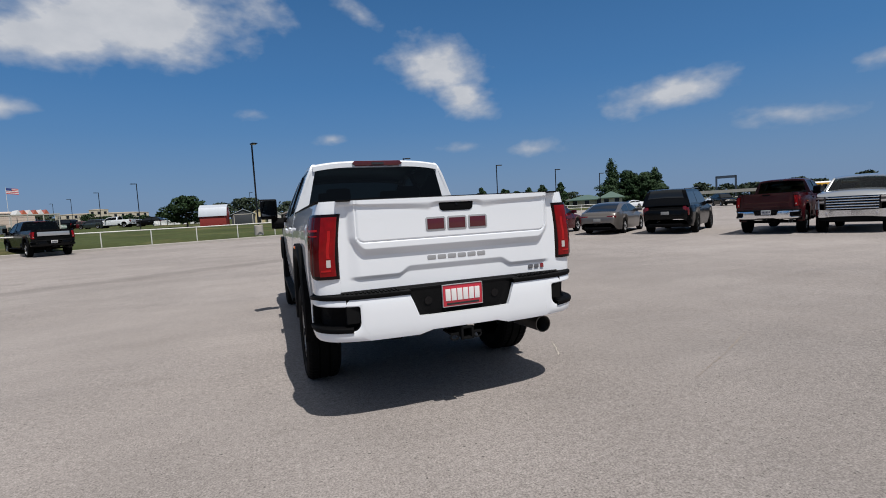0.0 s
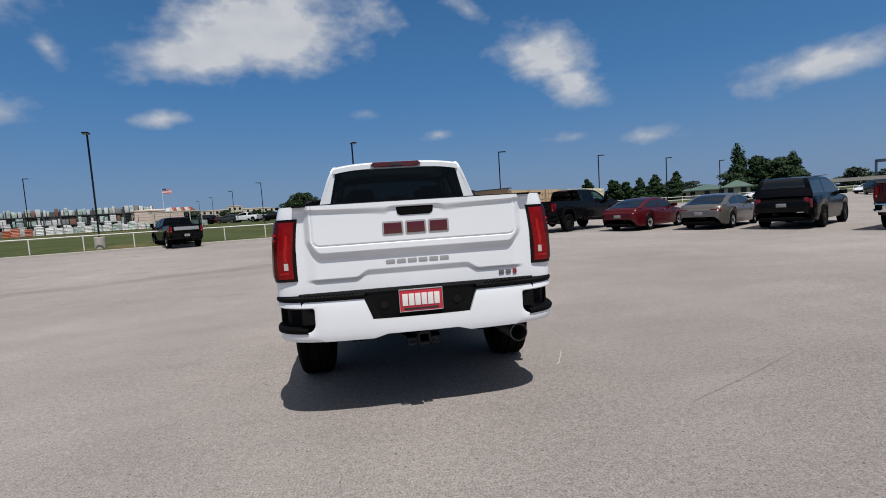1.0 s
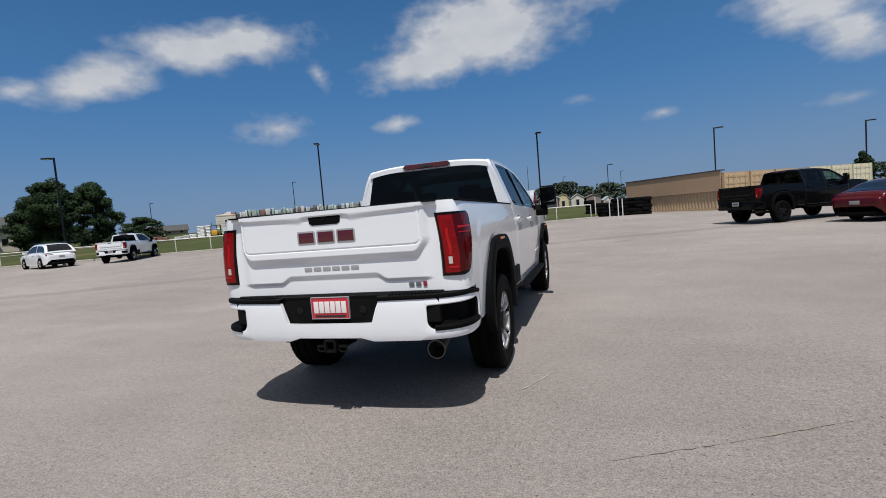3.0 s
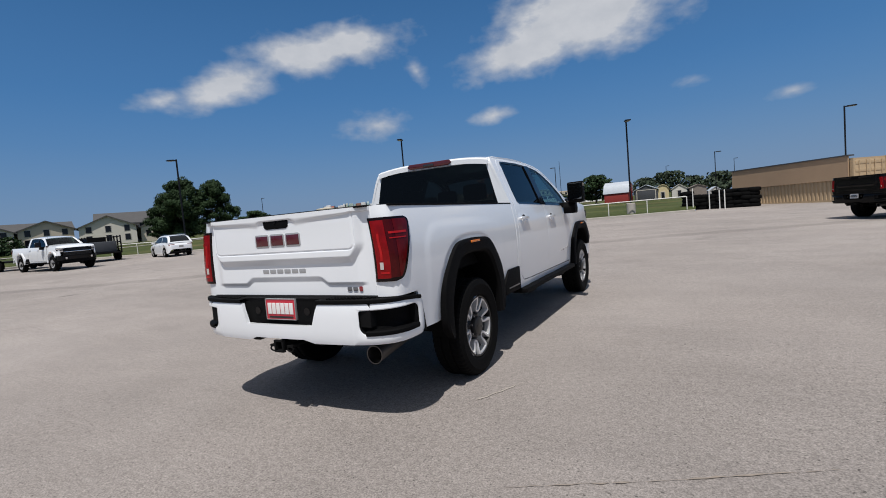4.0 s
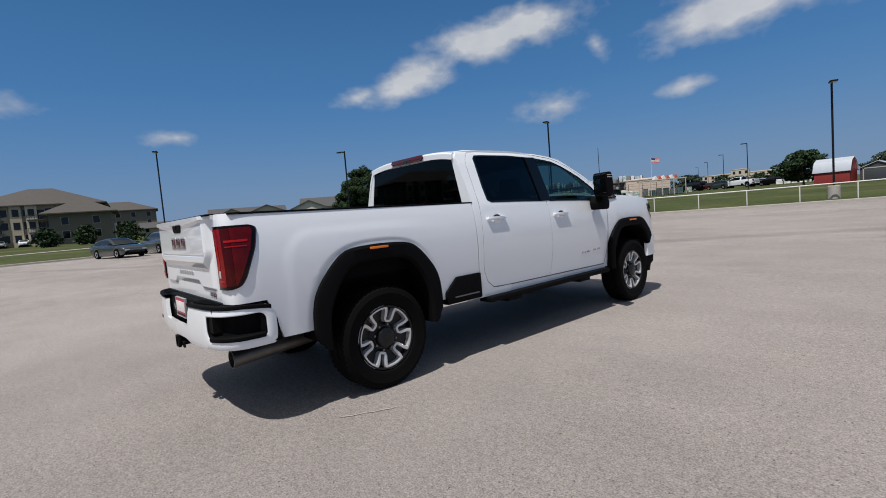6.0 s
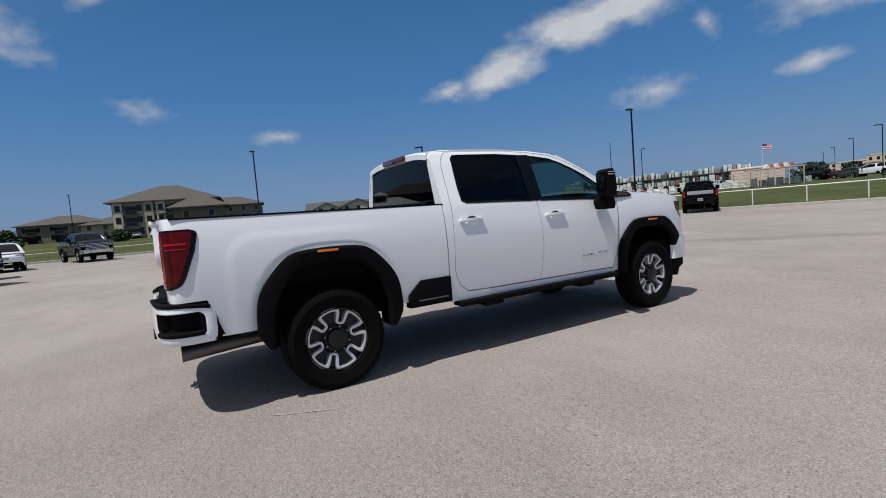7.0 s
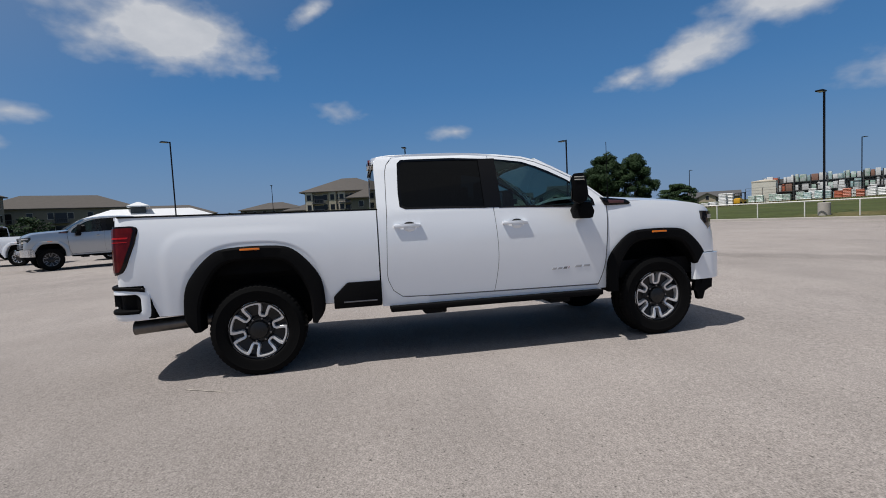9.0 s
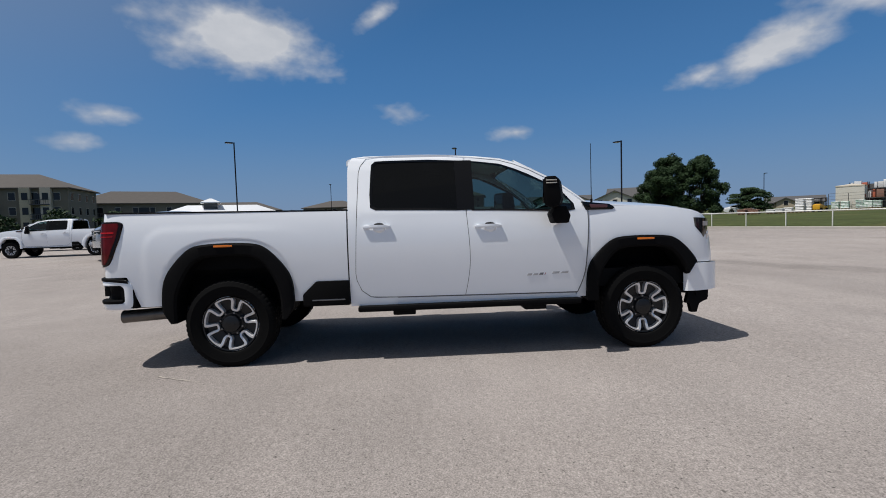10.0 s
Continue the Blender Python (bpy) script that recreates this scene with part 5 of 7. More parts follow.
def lot_z(x, y):
    return 0.0105 * max(0.0, y - 9) * (1 if y < 60 else 60 / y) + 0.005 * max(0.0, -x - 5) - 0.004 * max(0.0, x - 6) * (1 if x < 60 else 60 / x) - 0.010 * min(10.0, max(0.0, x - 3)) * min(1.0, max(0.0, y - 9) / 5)


def land_z(x, y):
    d = max(0.0, WEST - x, y - (35.2 + 0.33 * (x + 0.5)) if x < 3.5 else y - FAR_N, 0.0)
    rise = lerp(d, [0, 0.4, 3.0, 160, 400, 3000], [0.10, 0.14, 0.32, 3.0, 5.0, 6.0]) if x < 3.5 else lerp(d, [0, 160, 3000], [0.0, 1.6, 4.0])
    cx, cy = max(WEST, min(EAST, x)), max(SOUTH, min(FAR_N, min(y, north_edge(x)) if x < 3.5 else y))
    return lot_z(cx, cy) + rise


bm = bmesh.new()
xs = sorted(set(np.round(np.concatenate([np.linspace(WEST, 3.49, 60), np.linspace(3.5, 60, 60), np.linspace(62, EAST, 18)]), 3)))
rows = []
for x in xs:
    top = north_edge(x)
    ys = np.concatenate([np.linspace(SOUTH, -12, 14), np.linspace(-11, min(30, top - 6), 70), np.linspace(min(30, top - 6) + 0.5, top, 16)])
    rows.append([(x, y, lot_z(x, y) + 0.006 * noise.noise((x * 0.3, y * 0.3, 0))) for y in ys])
quads(bm, rows)
pavement = tagged(part("pavement", bm, M["asphalt"]), "pale bleached paved parking lot with faint stains", "pavement", kind="structure")

bm = bmesh.new()
out = [0.0, 0.4, 1.0, 2, 3, 5, 8, 12, 18, 26, 36, 50, 70, 95, 130, 170, 240, 400, 800, 1600, 3000]
rows = []
for x in xs:
    e = north_edge(x)
    rows.append([(x, e + o, land_z(x, e + o)) for o in out])
quads(bm, rows)
ys = [-3000, -1500, -700, -300, -150] + list(np.linspace(SOUTH, north_edge(WEST), 40)) + [north_edge(WEST) + o for o in out[1:]]
quads(bm, [[(WEST - o, y, land_z(WEST - o, y)) for y in ys] for o in out])
ys = [-3000, -1500, -700, -300, -150, SOUTH]
quads(bm, [[(x, y, lot_z(x, SOUTH) - 0.01) for y in ys] for x in xs])
ys = [-3000, -1500, -700, -300, -150] + list(np.linspace(SOUTH, FAR_N, 30)) + [FAR_N + o for o in out[1:]]
quads(bm, [[(EAST + o, y, land_z(EAST, y)) for y in ys] for o in out])
ground = tagged(part("ground", bm, M["grass"]), "mown grass land rising gently to the horizon", "ground", kind="structure")



def mark(name, pts, w, mat, label, seed):
    """A thin ragged mark that lies on the paving."""
    r = random.Random(seed)
    bm = bmesh.new()
    path = []
    for (xa, ya), (xb, yb) in zip(pts[:-1], pts[1:]):
        n = max(2, int(math.hypot(xb - xa, yb - ya) / 0.05))
        path += [(xa + (xb - xa) * i / n, ya + (yb - ya) * i / n) for i in range(n)]
    path.append(pts[-1])
    rows = []
    for i, (x, y) in enumerate(path):
        (xa, ya), (xb, yb) = path[max(0, i - 1)], path[min(len(path) - 1, i + 1)]
        l = math.hypot(xb - xa, yb - ya)
        nx, ny = -(yb - ya) / l, (xb - xa) / l
        k = w * math.sin(math.pi * (i + 0.3) / (len(path) - 0.4)) ** 0.5 * r.uniform(0.05, 1.0) ** 1.5 * 0.6
        j = r.uniform(-0.35, 0.35) * w
        z = lot_z(x, y) + 0.006 * noise.noise((x * 0.3, y * 0.3, 0)) + 0.005
        rows.append([(x + nx * (j - k), y + ny * (j - k), z), (x + nx * (j + k), y + ny * (j + k), z)])
    quads(bm, rows)
    return tagged(part(name, bm, M[mat]), label, "ground mark", kind="structure")


mark("crack", [(3.02, 2.70), (3.27, 2.82), (3.65, 2.99), (4.51, 3.42)], 0.015, "crack_soil", "thin soil-filled crack in the paving", 1)
mark("scratch", [(2.64, 4.12), (2.55, 3.90), (2.43, 3.68)], 0.020, "chalk", "short pale scuff on the paving", 2)
mark("tar_mark", [(-24.9, 6.8), (-24.1, 7.2), (-23.4, 7.6)], 0.16, "tar", "short dark tar line on the paving", 3)
mark("tar_mark", [(-12.2, 6.95), (-12.15, 7.25), (-12.1, 7.55)], 0.13, "tar", "short dark tar line on the paving", 4)
mark("scratch", [(-1.5, 29.0), (0.1, 28.5), (3.2, 27.5), (5.0, 27.2)], 0.22, "chalk", "faint pale line on the paving by the lawn", 5)
mark("tar_mark", [(-33.0, 6.0), (-31.0, 7.4), (-29.4, 8.3)], 0.35, "tar", "dark tar patch near parked cars", 6)

bm = bmesh.new()
rows = []
for y in np.linspace(-80, 70, 60):
    x = -63 - 0.10 * (y - 10) - 1.5 * math.sin(y * 0.05)
    rows.append([(x + k, y, land_z(x + k, y) + 0.04) for k in (-1.0, 0.0, 1.0)])
quads(bm, rows)
fold(bm, lambda c: (0, 0, -0.15))
tagged(part("sidewalk", bm, M["concrete"]), "pale concrete footpath across the lawn", "footpath", kind="structure")

# kerb along the lawn
bm = bmesh.new()
rows = []
for x in np.linspace(3.5, WEST, 50):
    y, z = north_edge(x - 0.001), lot_z(x, north_edge(x - 0.001))
    rows.append([(x, y - 0.16, z - 0.05), (x, y - 0.16, z + 0.13), (x, y - 0.13, z + 0.15), (x, y + 0.03, z + 0.15), (x, y + 0.05, z - 0.05)])
for y in np.linspace(north_edge(WEST), SOUTH, 50):
    z = lot_z(WEST, y)
    rows.append([(WEST + 0.16, y, z - 0.05), (WEST + 0.16, y, z + 0.13), (WEST + 0.13, y, z + 0.15), (WEST - 0.03, y, z + 0.15), (WEST - 0.05, y, z - 0.05)])
quads(bm, rows)
tagged(part("kerb", bm, M["concrete"]), "low pale concrete kerb along the lawn", "kerb", kind="structure")

# ---- the truck in the middle ----
hero = pickup(pose(1.24, 4.255, 0), "white_paint", "white four-door pickup with black arch flares on the paved lot")
PICKUP = hero


# ---- lamp posts ----
def lamp_post(x, y, top, turn, base=True, group="lot lamp posts"):
    z = land_z(x, y) if (y > north_edge(x) or x < WEST) else lot_z(x, y)
    post = thing("lamp_post", pose(x, y, z, 0, 0, turn), "dark square lamp post with flat head" + (" on concrete pedestal" if base else ""), "lamp post", group)
    h = top - z
    if base:
        bm = bmesh.new()
        lathe(bm, [(0.0001, 0.72), (0.27, 0.72), (0.30, 0.69), (0.30, -0.1)], 20, "z")
        part("pedestal", bm, M["concrete"], post, "round concrete pedestal")
    bm = bmesh.new()
    box(bm, -0.047, 0.047, -0.047, 0.047, 0.3 if base else -0.1, h, 0.01, 1)
    part("pole", bm, M["pole_dark"], post)
    bm = bmesh.new()
    box(bm, -0.03, 0.25, -0.03, 0.03, h - 0.10, h - 0.04)
    part("arm", bm, M["pole_dark"], post)
    bm = bmesh.new()
    prism(bm, [(0.10, h - 0.10), (0.12, h - 0.02), (0.62, h - 0.01), (0.72, h - 0.05), (0.70, h - 0.10)], -0.17, 0.17, "y", 0.012)
    head = part("lamp_head", bm, M["pole_dark"], post)
    bm = bmesh.new()
    box(bm, 0.22, 0.62, -0.13, 0.13, h - 0.112, h - 0.098)
    part("lens", bm, M["lamp_glass"], head)
    return post


for x, y, top, turn in ((-0.5, 36.6, 6.95, -70), (-15.9, 31.5, 7.45, -70), (-30.3, 22.8, 7.35, 205), (-37.6, 10.3, 8.1, -20), (-35.1, -8.8, 8.6, -60)):
    lamp_post(x, y, top, turn)


# ---- white pipe fence ----
fence = thing("pipe_fence", pose(0, 0, 0), "white painted pipe fence with one top rail along the lawn", "fence", kind="")
step = 2.55
n = 19
pts = []
for i in range(n):
    x = 3.0 - step * i * 0.95
    y = 35.2 + 0.33 * (x + 0.5) + 0.75
    pts.append((x, y, land_z(x, y)))
for i, (x, y, z) in enumerate(pts):
    bm = bmesh.new()
    tube(bm, (x, y, z - 0.1), (x, y, z + 0.88), 0.032, 8)
    part("post", bm, M["fence_white"], fence)
    if i:
        a, b = pts[i - 1], pts[i]
        bm = bmesh.new()
        tube(bm, (a[0], a[1], a[2] + 0.88), (b[0], b[1], b[2] + 0.88), 0.034, 8)
        part("rail", bm, M["fence_white"], fence)


# ---- other vehicles ----
def stand(x, y):
    inside = WEST < x < EAST and SOUTH < y < north_edge(x)
    return lot_z(x, y) if inside else land_z(x, y)


def other_pickup(x, y, turn, paint, label, swap=()):
    ob = copy_thing(PICKUP, pose(x, y, stand(x, y), 0, 0, turn))
    tagged(ob, label, "pickup truck", "parked pickups")
    for c in ob.children_recursive:
        base = c.name.split(".")[0]
        if not c.data or not c.material_slots:
            continue
        for s in c.material_slots:
            if s.material == M["white_paint"]:
                s.link = "OBJECT"
                s.material = M[paint]
            for part_name, mat in swap:
                if base == part_name:
                    s.link = "OBJECT"
                    s.material = M[mat]
        if base == "number_plate":
            c.material_slots[0].link = "OBJECT"
            c.material_slots[0].material = M["plate_white"]
            c["label"] = "white plate with a grey bar"
        if base == "lettering_bar":
            c.material_slots[0].link = "OBJECT"
            c.material_slots[0].material = M["grey_paint"]
            c["label"] = "grey bars of lettering"
    return ob


def car(name, m, paint, label, category, wb, rear, front, W, lower, top, wheel_r, roofline, lift=0.2, lamps="sedan", rails=False, group="parked cars"):
    """A closed car: lower gives the line of boot, waist and bonnet, top the four corners of the glasshouse (y, z)."""
    ob = thing(name, m, label, category, group)
    P = M[paint]
    ly, lz = [p[0] for p in lower], [p[1] for p in lower]
    a = wheel_r + 0.055
    ys = sorted(set([round(v, 4) for v in list(np.linspace(-rear, wb + front, 40)) + [-rear + e for e in (0.012, 0.03, 0.06)] + [wb + front - e for e in (0.012, 0.03, 0.06)] + arch_ys(0, a, 9) + arch_ys(wb, a, 9)]))
    mid, half = (wb + front - rear) / 2, (wb + front + rear) / 2
    bm = bmesh.new()
    rows = []
    for y in ys:
        t = abs(y - mid) / half
        w = W * (1 - 0.06 * t ** 4 - 0.085 * t ** 14)
        hi = lerp(y, ly, lz) - 0.10 * t ** 40
        lo = max(arch(y, 0, a, wheel_r * 2 + 0.05, wheel_r * 0.5, 2.2), arch(y, wb, a, wheel_r * 2 + 0.05, wheel_r * 0.5, 2.2), lift + 0.10 * t ** 10 + 0.10 * t ** 40)
        lo = min(lo, hi - 0.06)
        right = [(w * 0.955, y, lo), (w * 0.99, y, lo + (hi - lo) * 0.3), (w, y, lo + (hi - lo) * 0.62), (w * 0.985, y, lo + (hi - lo) * 0.85), (w * 0.93, y, hi - 0.005), (w * 0.6, y, hi + 0.022), (0, y, hi + 0.03)]
        rows.append(right + [(-x, yy, z) for x, yy, z in right[-2::-1]])
    def shrunk(row, dy, k, up, down):
        zs = [p[2] for p in row]
        lo, hi = min(zs), max(zs)
        return [(x * k, y + dy, lo + up + (z - lo) * (hi - lo - up - down) / (hi - lo)) for x, y, z in row]
    rows = [shrunk(rows[0], -0.10, 0.80, 0.13, 0.10), shrunk(rows[0], -0.085, 0.92, 0.07, 0.05), shrunk(rows[0], -0.05, 0.98, 0.025, 0.018)] + rows + [shrunk(rows[-1], 0.05, 0.97, 0.025, 0.025), shrunk(rows[-1], 0.085, 0.90, 0.06, 0.06), shrunk(rows[-1], 0.10, 0.76, 0.12, 0.12)]
    vs = quads(bm, rows)
    bm.faces.new(vs[0])
    bm.faces.new(vs[-1][::-1])
    part("body", bm, P, ob, crisp=50)
    (y0, z0), (y1, z1), (y2, z2), (y3, z3) = top
    wb0, wt0 = W * 0.925, W * 0.70
    peak = max(p[1] for p in roofline)
    ry, rz = [p[0] for p in roofline], [p[1] for p in roofline]
    fine = np.linspace(ry[0], ry[-1], 200)
    raw = np.interp(fine, ry, rz)
    for _ in range(12):
        raw[1:-1] = 0.25 * raw[:-2] + 0.5 * raw[1:-1] + 0.25 * raw[2:]

    def roof_z(y):
        return float(np.interp(y, fine, raw))

    def half(z):
        k = min(1.0, max(0.0, (z - z0) / (peak - z0)))
        return wb0 + (wt0 - wb0) * (0.75 * k + 0.25 * k * k)

    def shell(y, f, out=0.0):
        """A point of the cabin: f runs from the belt (0) up the side (1) and over the roof (2)."""
        b = lerp(y, ly, lz) - 0.03
        r = max(roof_z(y), b + 0.02)
        edge = half(r) - 0.045
        if f <= 1:
            z = b + (r - 0.035 - b) * f
            return (half(z) + out, y, z)
        k = f - 1
        return (edge * (1 - k) + 0.02 * max(0.0, 1 - 6 * k), y, r - 0.012 * (1 - k) ** 3 + 0.016 * k + out)
    us = [0, 0.25, 0.5, 0.75, 0.92, 1.0, 1.08, 1.3, 1.65, 2.0]
    bm = bmesh.new()
    rows = []
    for y in np.concatenate([np.linspace(ry[0], ry[0] + 0.35, 10), np.linspace(ry[0] + 0.45, ry[-1], 22)]):
        right = [shell(y, f) for f in us]
        rows.append(right + [(-x, yy, z) for x, yy, z in right[-2::-1]])
    quads(bm, rows)
    part("cabin", bm, P, ob, crisp=60)
    ym = (y1 + y2) / 2 - 0.05

    def glass(name, pts):
        b2 = bmesh.new()
        quads(b2, pts)
        part(name, b2, M["car_glass"], ob, "dark tinted glass")
    open_from = next(y for y in fine if roof_z(y) - lerp(y, ly, lz) > 0.20)
    open_to = next(y for y in fine[::-1] if roof_z(y) - lerp(y, ly, lz) > 0.14)
    for sgn in (1, -1):
        for ya, yb, nm in ((open_from, ym - 0.04, "rear_side_window"), (ym + 0.04, open_to, "front_side_window")):
            glass(nm, [[(sgn * p[0], p[1], p[2]) for p in (shell(y, f, 0.006) for f in (0.16, 0.4, 0.65, 0.86))] for y in np.linspace(ya, yb, 10)])
    for ya, yb, nm in ((ry[0] + 0.05, y1 - 0.02, "rear_window"), (y2 + 0.06, ry[-1] - 0.08, "windscreen")):
        glass(nm, [[(k * (abs(shell(y, 1.12)[0])) * 0.97, y, shell(y, 2 - abs(k) * 0.88, 0.008)[2]) for k in np.linspace(-1, 1, 9)] for y in np.linspace(ya, yb, 14)])
    for sgn in (1, -1):
        if rails:
            bm = bmesh.new()
            tube(bm, (sgn * wt0 * 0.98, y1, z1 + 0.07), (sgn * wt0 * 0.98, y2, z2 + 0.06), 0.018, 8)
            part("roof_rail", bm, M["gloss_black"], ob)
        # lamps, mirror, handles
        zr, zf = lerp(-rear, ly, lz), lerp(wb + front, ly, lz)
        bm = bmesh.new()
        if lamps == "sedan":
            box(bm, sgn * W * 0.47, sgn * W * 0.77, -rear - 0.080, -rear + 0.02, zr - 0.20, zr - 0.08, 0.025)
            box(bm, sgn * W * 0.72, sgn * W * 0.885, -rear - 0.015, -rear + 0.20, zr - 0.19, zr - 0.08, 0.025)
        else:
            box(bm, sgn * W * 0.66, sgn * W * 0.80, -rear - 0.075, -rear + 0.05, zr - 0.34, zr + 0.0, 0.03)
            box(bm, sgn * W * 0.76, sgn * W * 0.885, -rear - 0.02, -rear + 0.12, zr - 0.38, zr - 0.05, 0.03)
        part("tail_lamp", bm, M["lens_car"], ob, "red tail lamp")
        bm = bmesh.new()
        box(bm, sgn * W * 0.46, sgn * W * 0.78, wb + front - 0.20, wb + front + 0.075, zf - 0.17, zf - 0.06, 0.03)
        part("head_lamp", bm, M["lens_clear"], ob, "clear headlamp")
        bm = bmesh.new()
        box(bm, sgn * W * 0.92, sgn * (W + 0.19), y3 - 0.32, y3 - 0.20, z3 + 0.0, z3 + 0.16, 0.03)
        part("mirror", bm, P, ob)
        for yy in (ym - 0.75, ym + 0.30):
            bm = bmesh.new()
            box(bm, sgn * W * 0.985, sgn * (W + 0.022), yy, yy + 0.2, z0 - 0.15, z0 - 0.12, 0.006)
            part("door_handle", bm, M["chrome"] if lamps == "sedan" else P, ob)
        for yw in (0, wb):
            w = copy_thing(WHEEL, pose(sgn * (W - 0.115), yw, wheel_r, 0, 0, 0 if sgn > 0 else 180) @ Matrix.Scale(wheel_r / 0.415, 4))
            w.scale = [wheel_r / 0.415] * 3
            w.parent = ob
    bm = bmesh.new()
    box(bm, -W * 0.66, W * 0.66, -rear - 0.09, -rear + 0.1, lift + 0.05, lift + 0.15, 0.04)
    part("rear_valance", bm, M["plastic"], ob)
    bm = bmesh.new()
    box(bm, -0.16, 0.16, -rear - 0.112, -rear + 0.02, zr - 0.33, zr - 0.20, 0.004)
    part("number_plate", bm, M["plate_grey"], ob, "dull plate without lettering")
    bm = bmesh.new()
    box(bm, -W * 0.62, W * 0.62, wb + front - 0.1, wb + front + 0.106, lift + 0.14, zf - 0.16, 0.04)
    part("grille", bm, M["gloss_black"], ob, "dark front grille")
    bm = bmesh.new()
    box(bm, -W * 0.8, W * 0.8, -rear + 0.2, wb + front - 0.2, lift - 0.02, lift + 0.1)
    part("underbody", bm, M["dark_metal"], ob)
    return ob


SEDAN = dict(wb=2.83, rear=1.15, front=0.93, W=0.915, lower=[(-1.15, 0.93), (-1.0, 1.0), (-0.5, 1.02), (0.3, 0.98), (2.2, 0.95), (2.9, 0.88), (3.4, 0.80), (3.76, 0.66)], top=[(-0.62, 1.0), (0.30, 1.40), (1.45, 1.43), (2.42, 0.97)], wheel_r=0.335, roofline=[(-0.85, 1.02), (-0.45, 1.13), (0.0, 1.30), (0.45, 1.41), (0.95, 1.45), (1.45, 1.43), (1.9, 1.27), (2.5, 0.98)])
SUV = dict(wb=3.07, rear=1.20, front=0.98, W=1.02, lower=[(-1.20, 1.15), (-1.1, 1.2), (0.5, 1.2), (2.5, 1.17), (3.1, 1.13), (3.75, 1.06), (4.05, 0.92)], top=[(-1.16, 1.18), (-1.0, 1.80), (1.7, 1.88), (2.6, 1.17)], wheel_r=0.40, roofline=[(-1.21, 1.19), (-1.18, 1.42), (-1.13, 1.76), (-1.0, 1.86), (0.4, 1.91), (1.4, 1.89), (1.85, 1.74), (2.6, 1.18)], lift=0.30, lamps="suv", rails=True)
CROSSOVER = dict(wb=2.92, rear=0.98, front=0.95, W=0.96, lower=[(-0.98, 1.05), (-0.8, 1.09), (0.5, 1.08), (2.3, 1.05), (3.0, 1.0), (3.6, 0.92), (3.87, 0.78)], top=[(-0.88, 1.07), (-0.35, 1.66), (1.6, 1.72), (2.5, 1.06)], wheel_r=0.37, roofline=[(-0.96, 1.07), (-0.82, 1.30), (-0.60, 1.54), (-0.2, 1.67), (0.7, 1.72), (1.4, 1.69), (1.85, 1.50), (2.5, 1.07)], lift=0.25, lamps="sedan", rails=True)


def parked(kind, name, x, y, turn, paint, label, category, group="parked cars"):
    return car(name, pose(x, y, stand(x, y), 0, 0, turn), paint, label, category, group=group, **kind)


# the row east of the truck
ROW = -57
other_pickup(9.55, 22.5, ROW, "black_paint", "black crew-cab pickup parked in the row of cars", (("spokes", "wheel_dark"), ("side_marker", "black_paint"), ("tailgate_badge", "black_paint"), ("badge_face", "black_paint"), ("name_badge", "black_paint")))
parked(SEDAN, "sedan", 12.64, 20.5, -58.4, "red_paint", "deep red saloon parked beside a black pickup", "car")
parked(SEDAN, "sedan", 15.1, 18.5, ROW, "champagne_paint", "warm grey saloon parked beside a black SUV", "car")
big_suv = parked(SUV, "suv", 16.82, 16.2, -58.8, "black_paint", "large black SUV with roof rails in the parked row", "SUV")
for c in big_suv.children_recursive:
    if c.name.split(".")[0] == "spokes":
        c.material_slots[0].link = "OBJECT"
        c.material_slots[0].material = M["wheel_dark"]
other_pickup(18.1, 12.6, -67, "maroon_paint", "maroon pickup with a chrome rear bumper, parked", (("bumper_centre", "chrome"), ("bumper_corner", "chrome"), ("arch_flare", "maroon_paint")))
other_pickup(22.75, 12.05, 113, "silver_paint", "silver pickup parked nose outwards with a chrome bumper", (("front_bumper", "chrome"), ("grille_bar", "chrome"), ("arch_flare", "silver_paint")))
parked(SUV, "suv", 44.5, 26.5, 60, "black_paint", "black SUV parked further back in the lot", "SUV")
parked(CROSSOVER, "suv", 62.5, 51.5, 150, "black_paint", "black crossover far across the lot", "SUV")
parked(SEDAN, "sedan", 70.0, 57.5, 100, "white_paint", "white saloon far across the lot", "car")
parked(SUV, "suv", -43.5, 179.8, 70, "white_paint", "white SUV beyond the lawn fence", "SUV")
parked(SEDAN, "sedan", 71.5, 78.0, 80, "white_paint", "white saloon in the distance by the fence", "car")
# by the lawn to the north and west
lawn_pickup = other_pickup(-10.75, 30.55, 33, "black_paint", "black pickup with a silver tailgate panel beside the lawn")
lawn_pickup.scale = [0.92] * 3
bm = bmesh.new()
box(bm, -0.72, 0.72, -1.222, -1.19, 1.14, 1.36, 0.012)
part("gate_panel", bm, M["silver_paint"], lawn_pickup, "brushed silver tailgate panel")
other_pickup(-25.35, 22.5, 29, "white_paint", "white crew-cab pickup parked against the lawn fence").scale = [0.86] * 3
parked(CROSSOVER, "suv", -28.5, 20.9, 75, "white_paint", "white crossover parked against the lawn fence", "SUV").scale = [0.88] * 3
other_pickup(-32.8, 14.65, -90, "white_paint", "white work pickup with a black grille, nose outwards", (("arch_flare", "white_paint"), ("front_bumper", "gloss_black"), ("mirror", "gloss_black")))
parked(CROSSOVER, "suv", -37.22, 10.47, 101.6, "grey_paint", "steel grey crossover parked at the lot edge", "SUV")
parked(SEDAN, "sedan", -38.41, 6.54, -70.8, "green_paint", "dark saloon parked at the lot edge, nose outwards", "car")
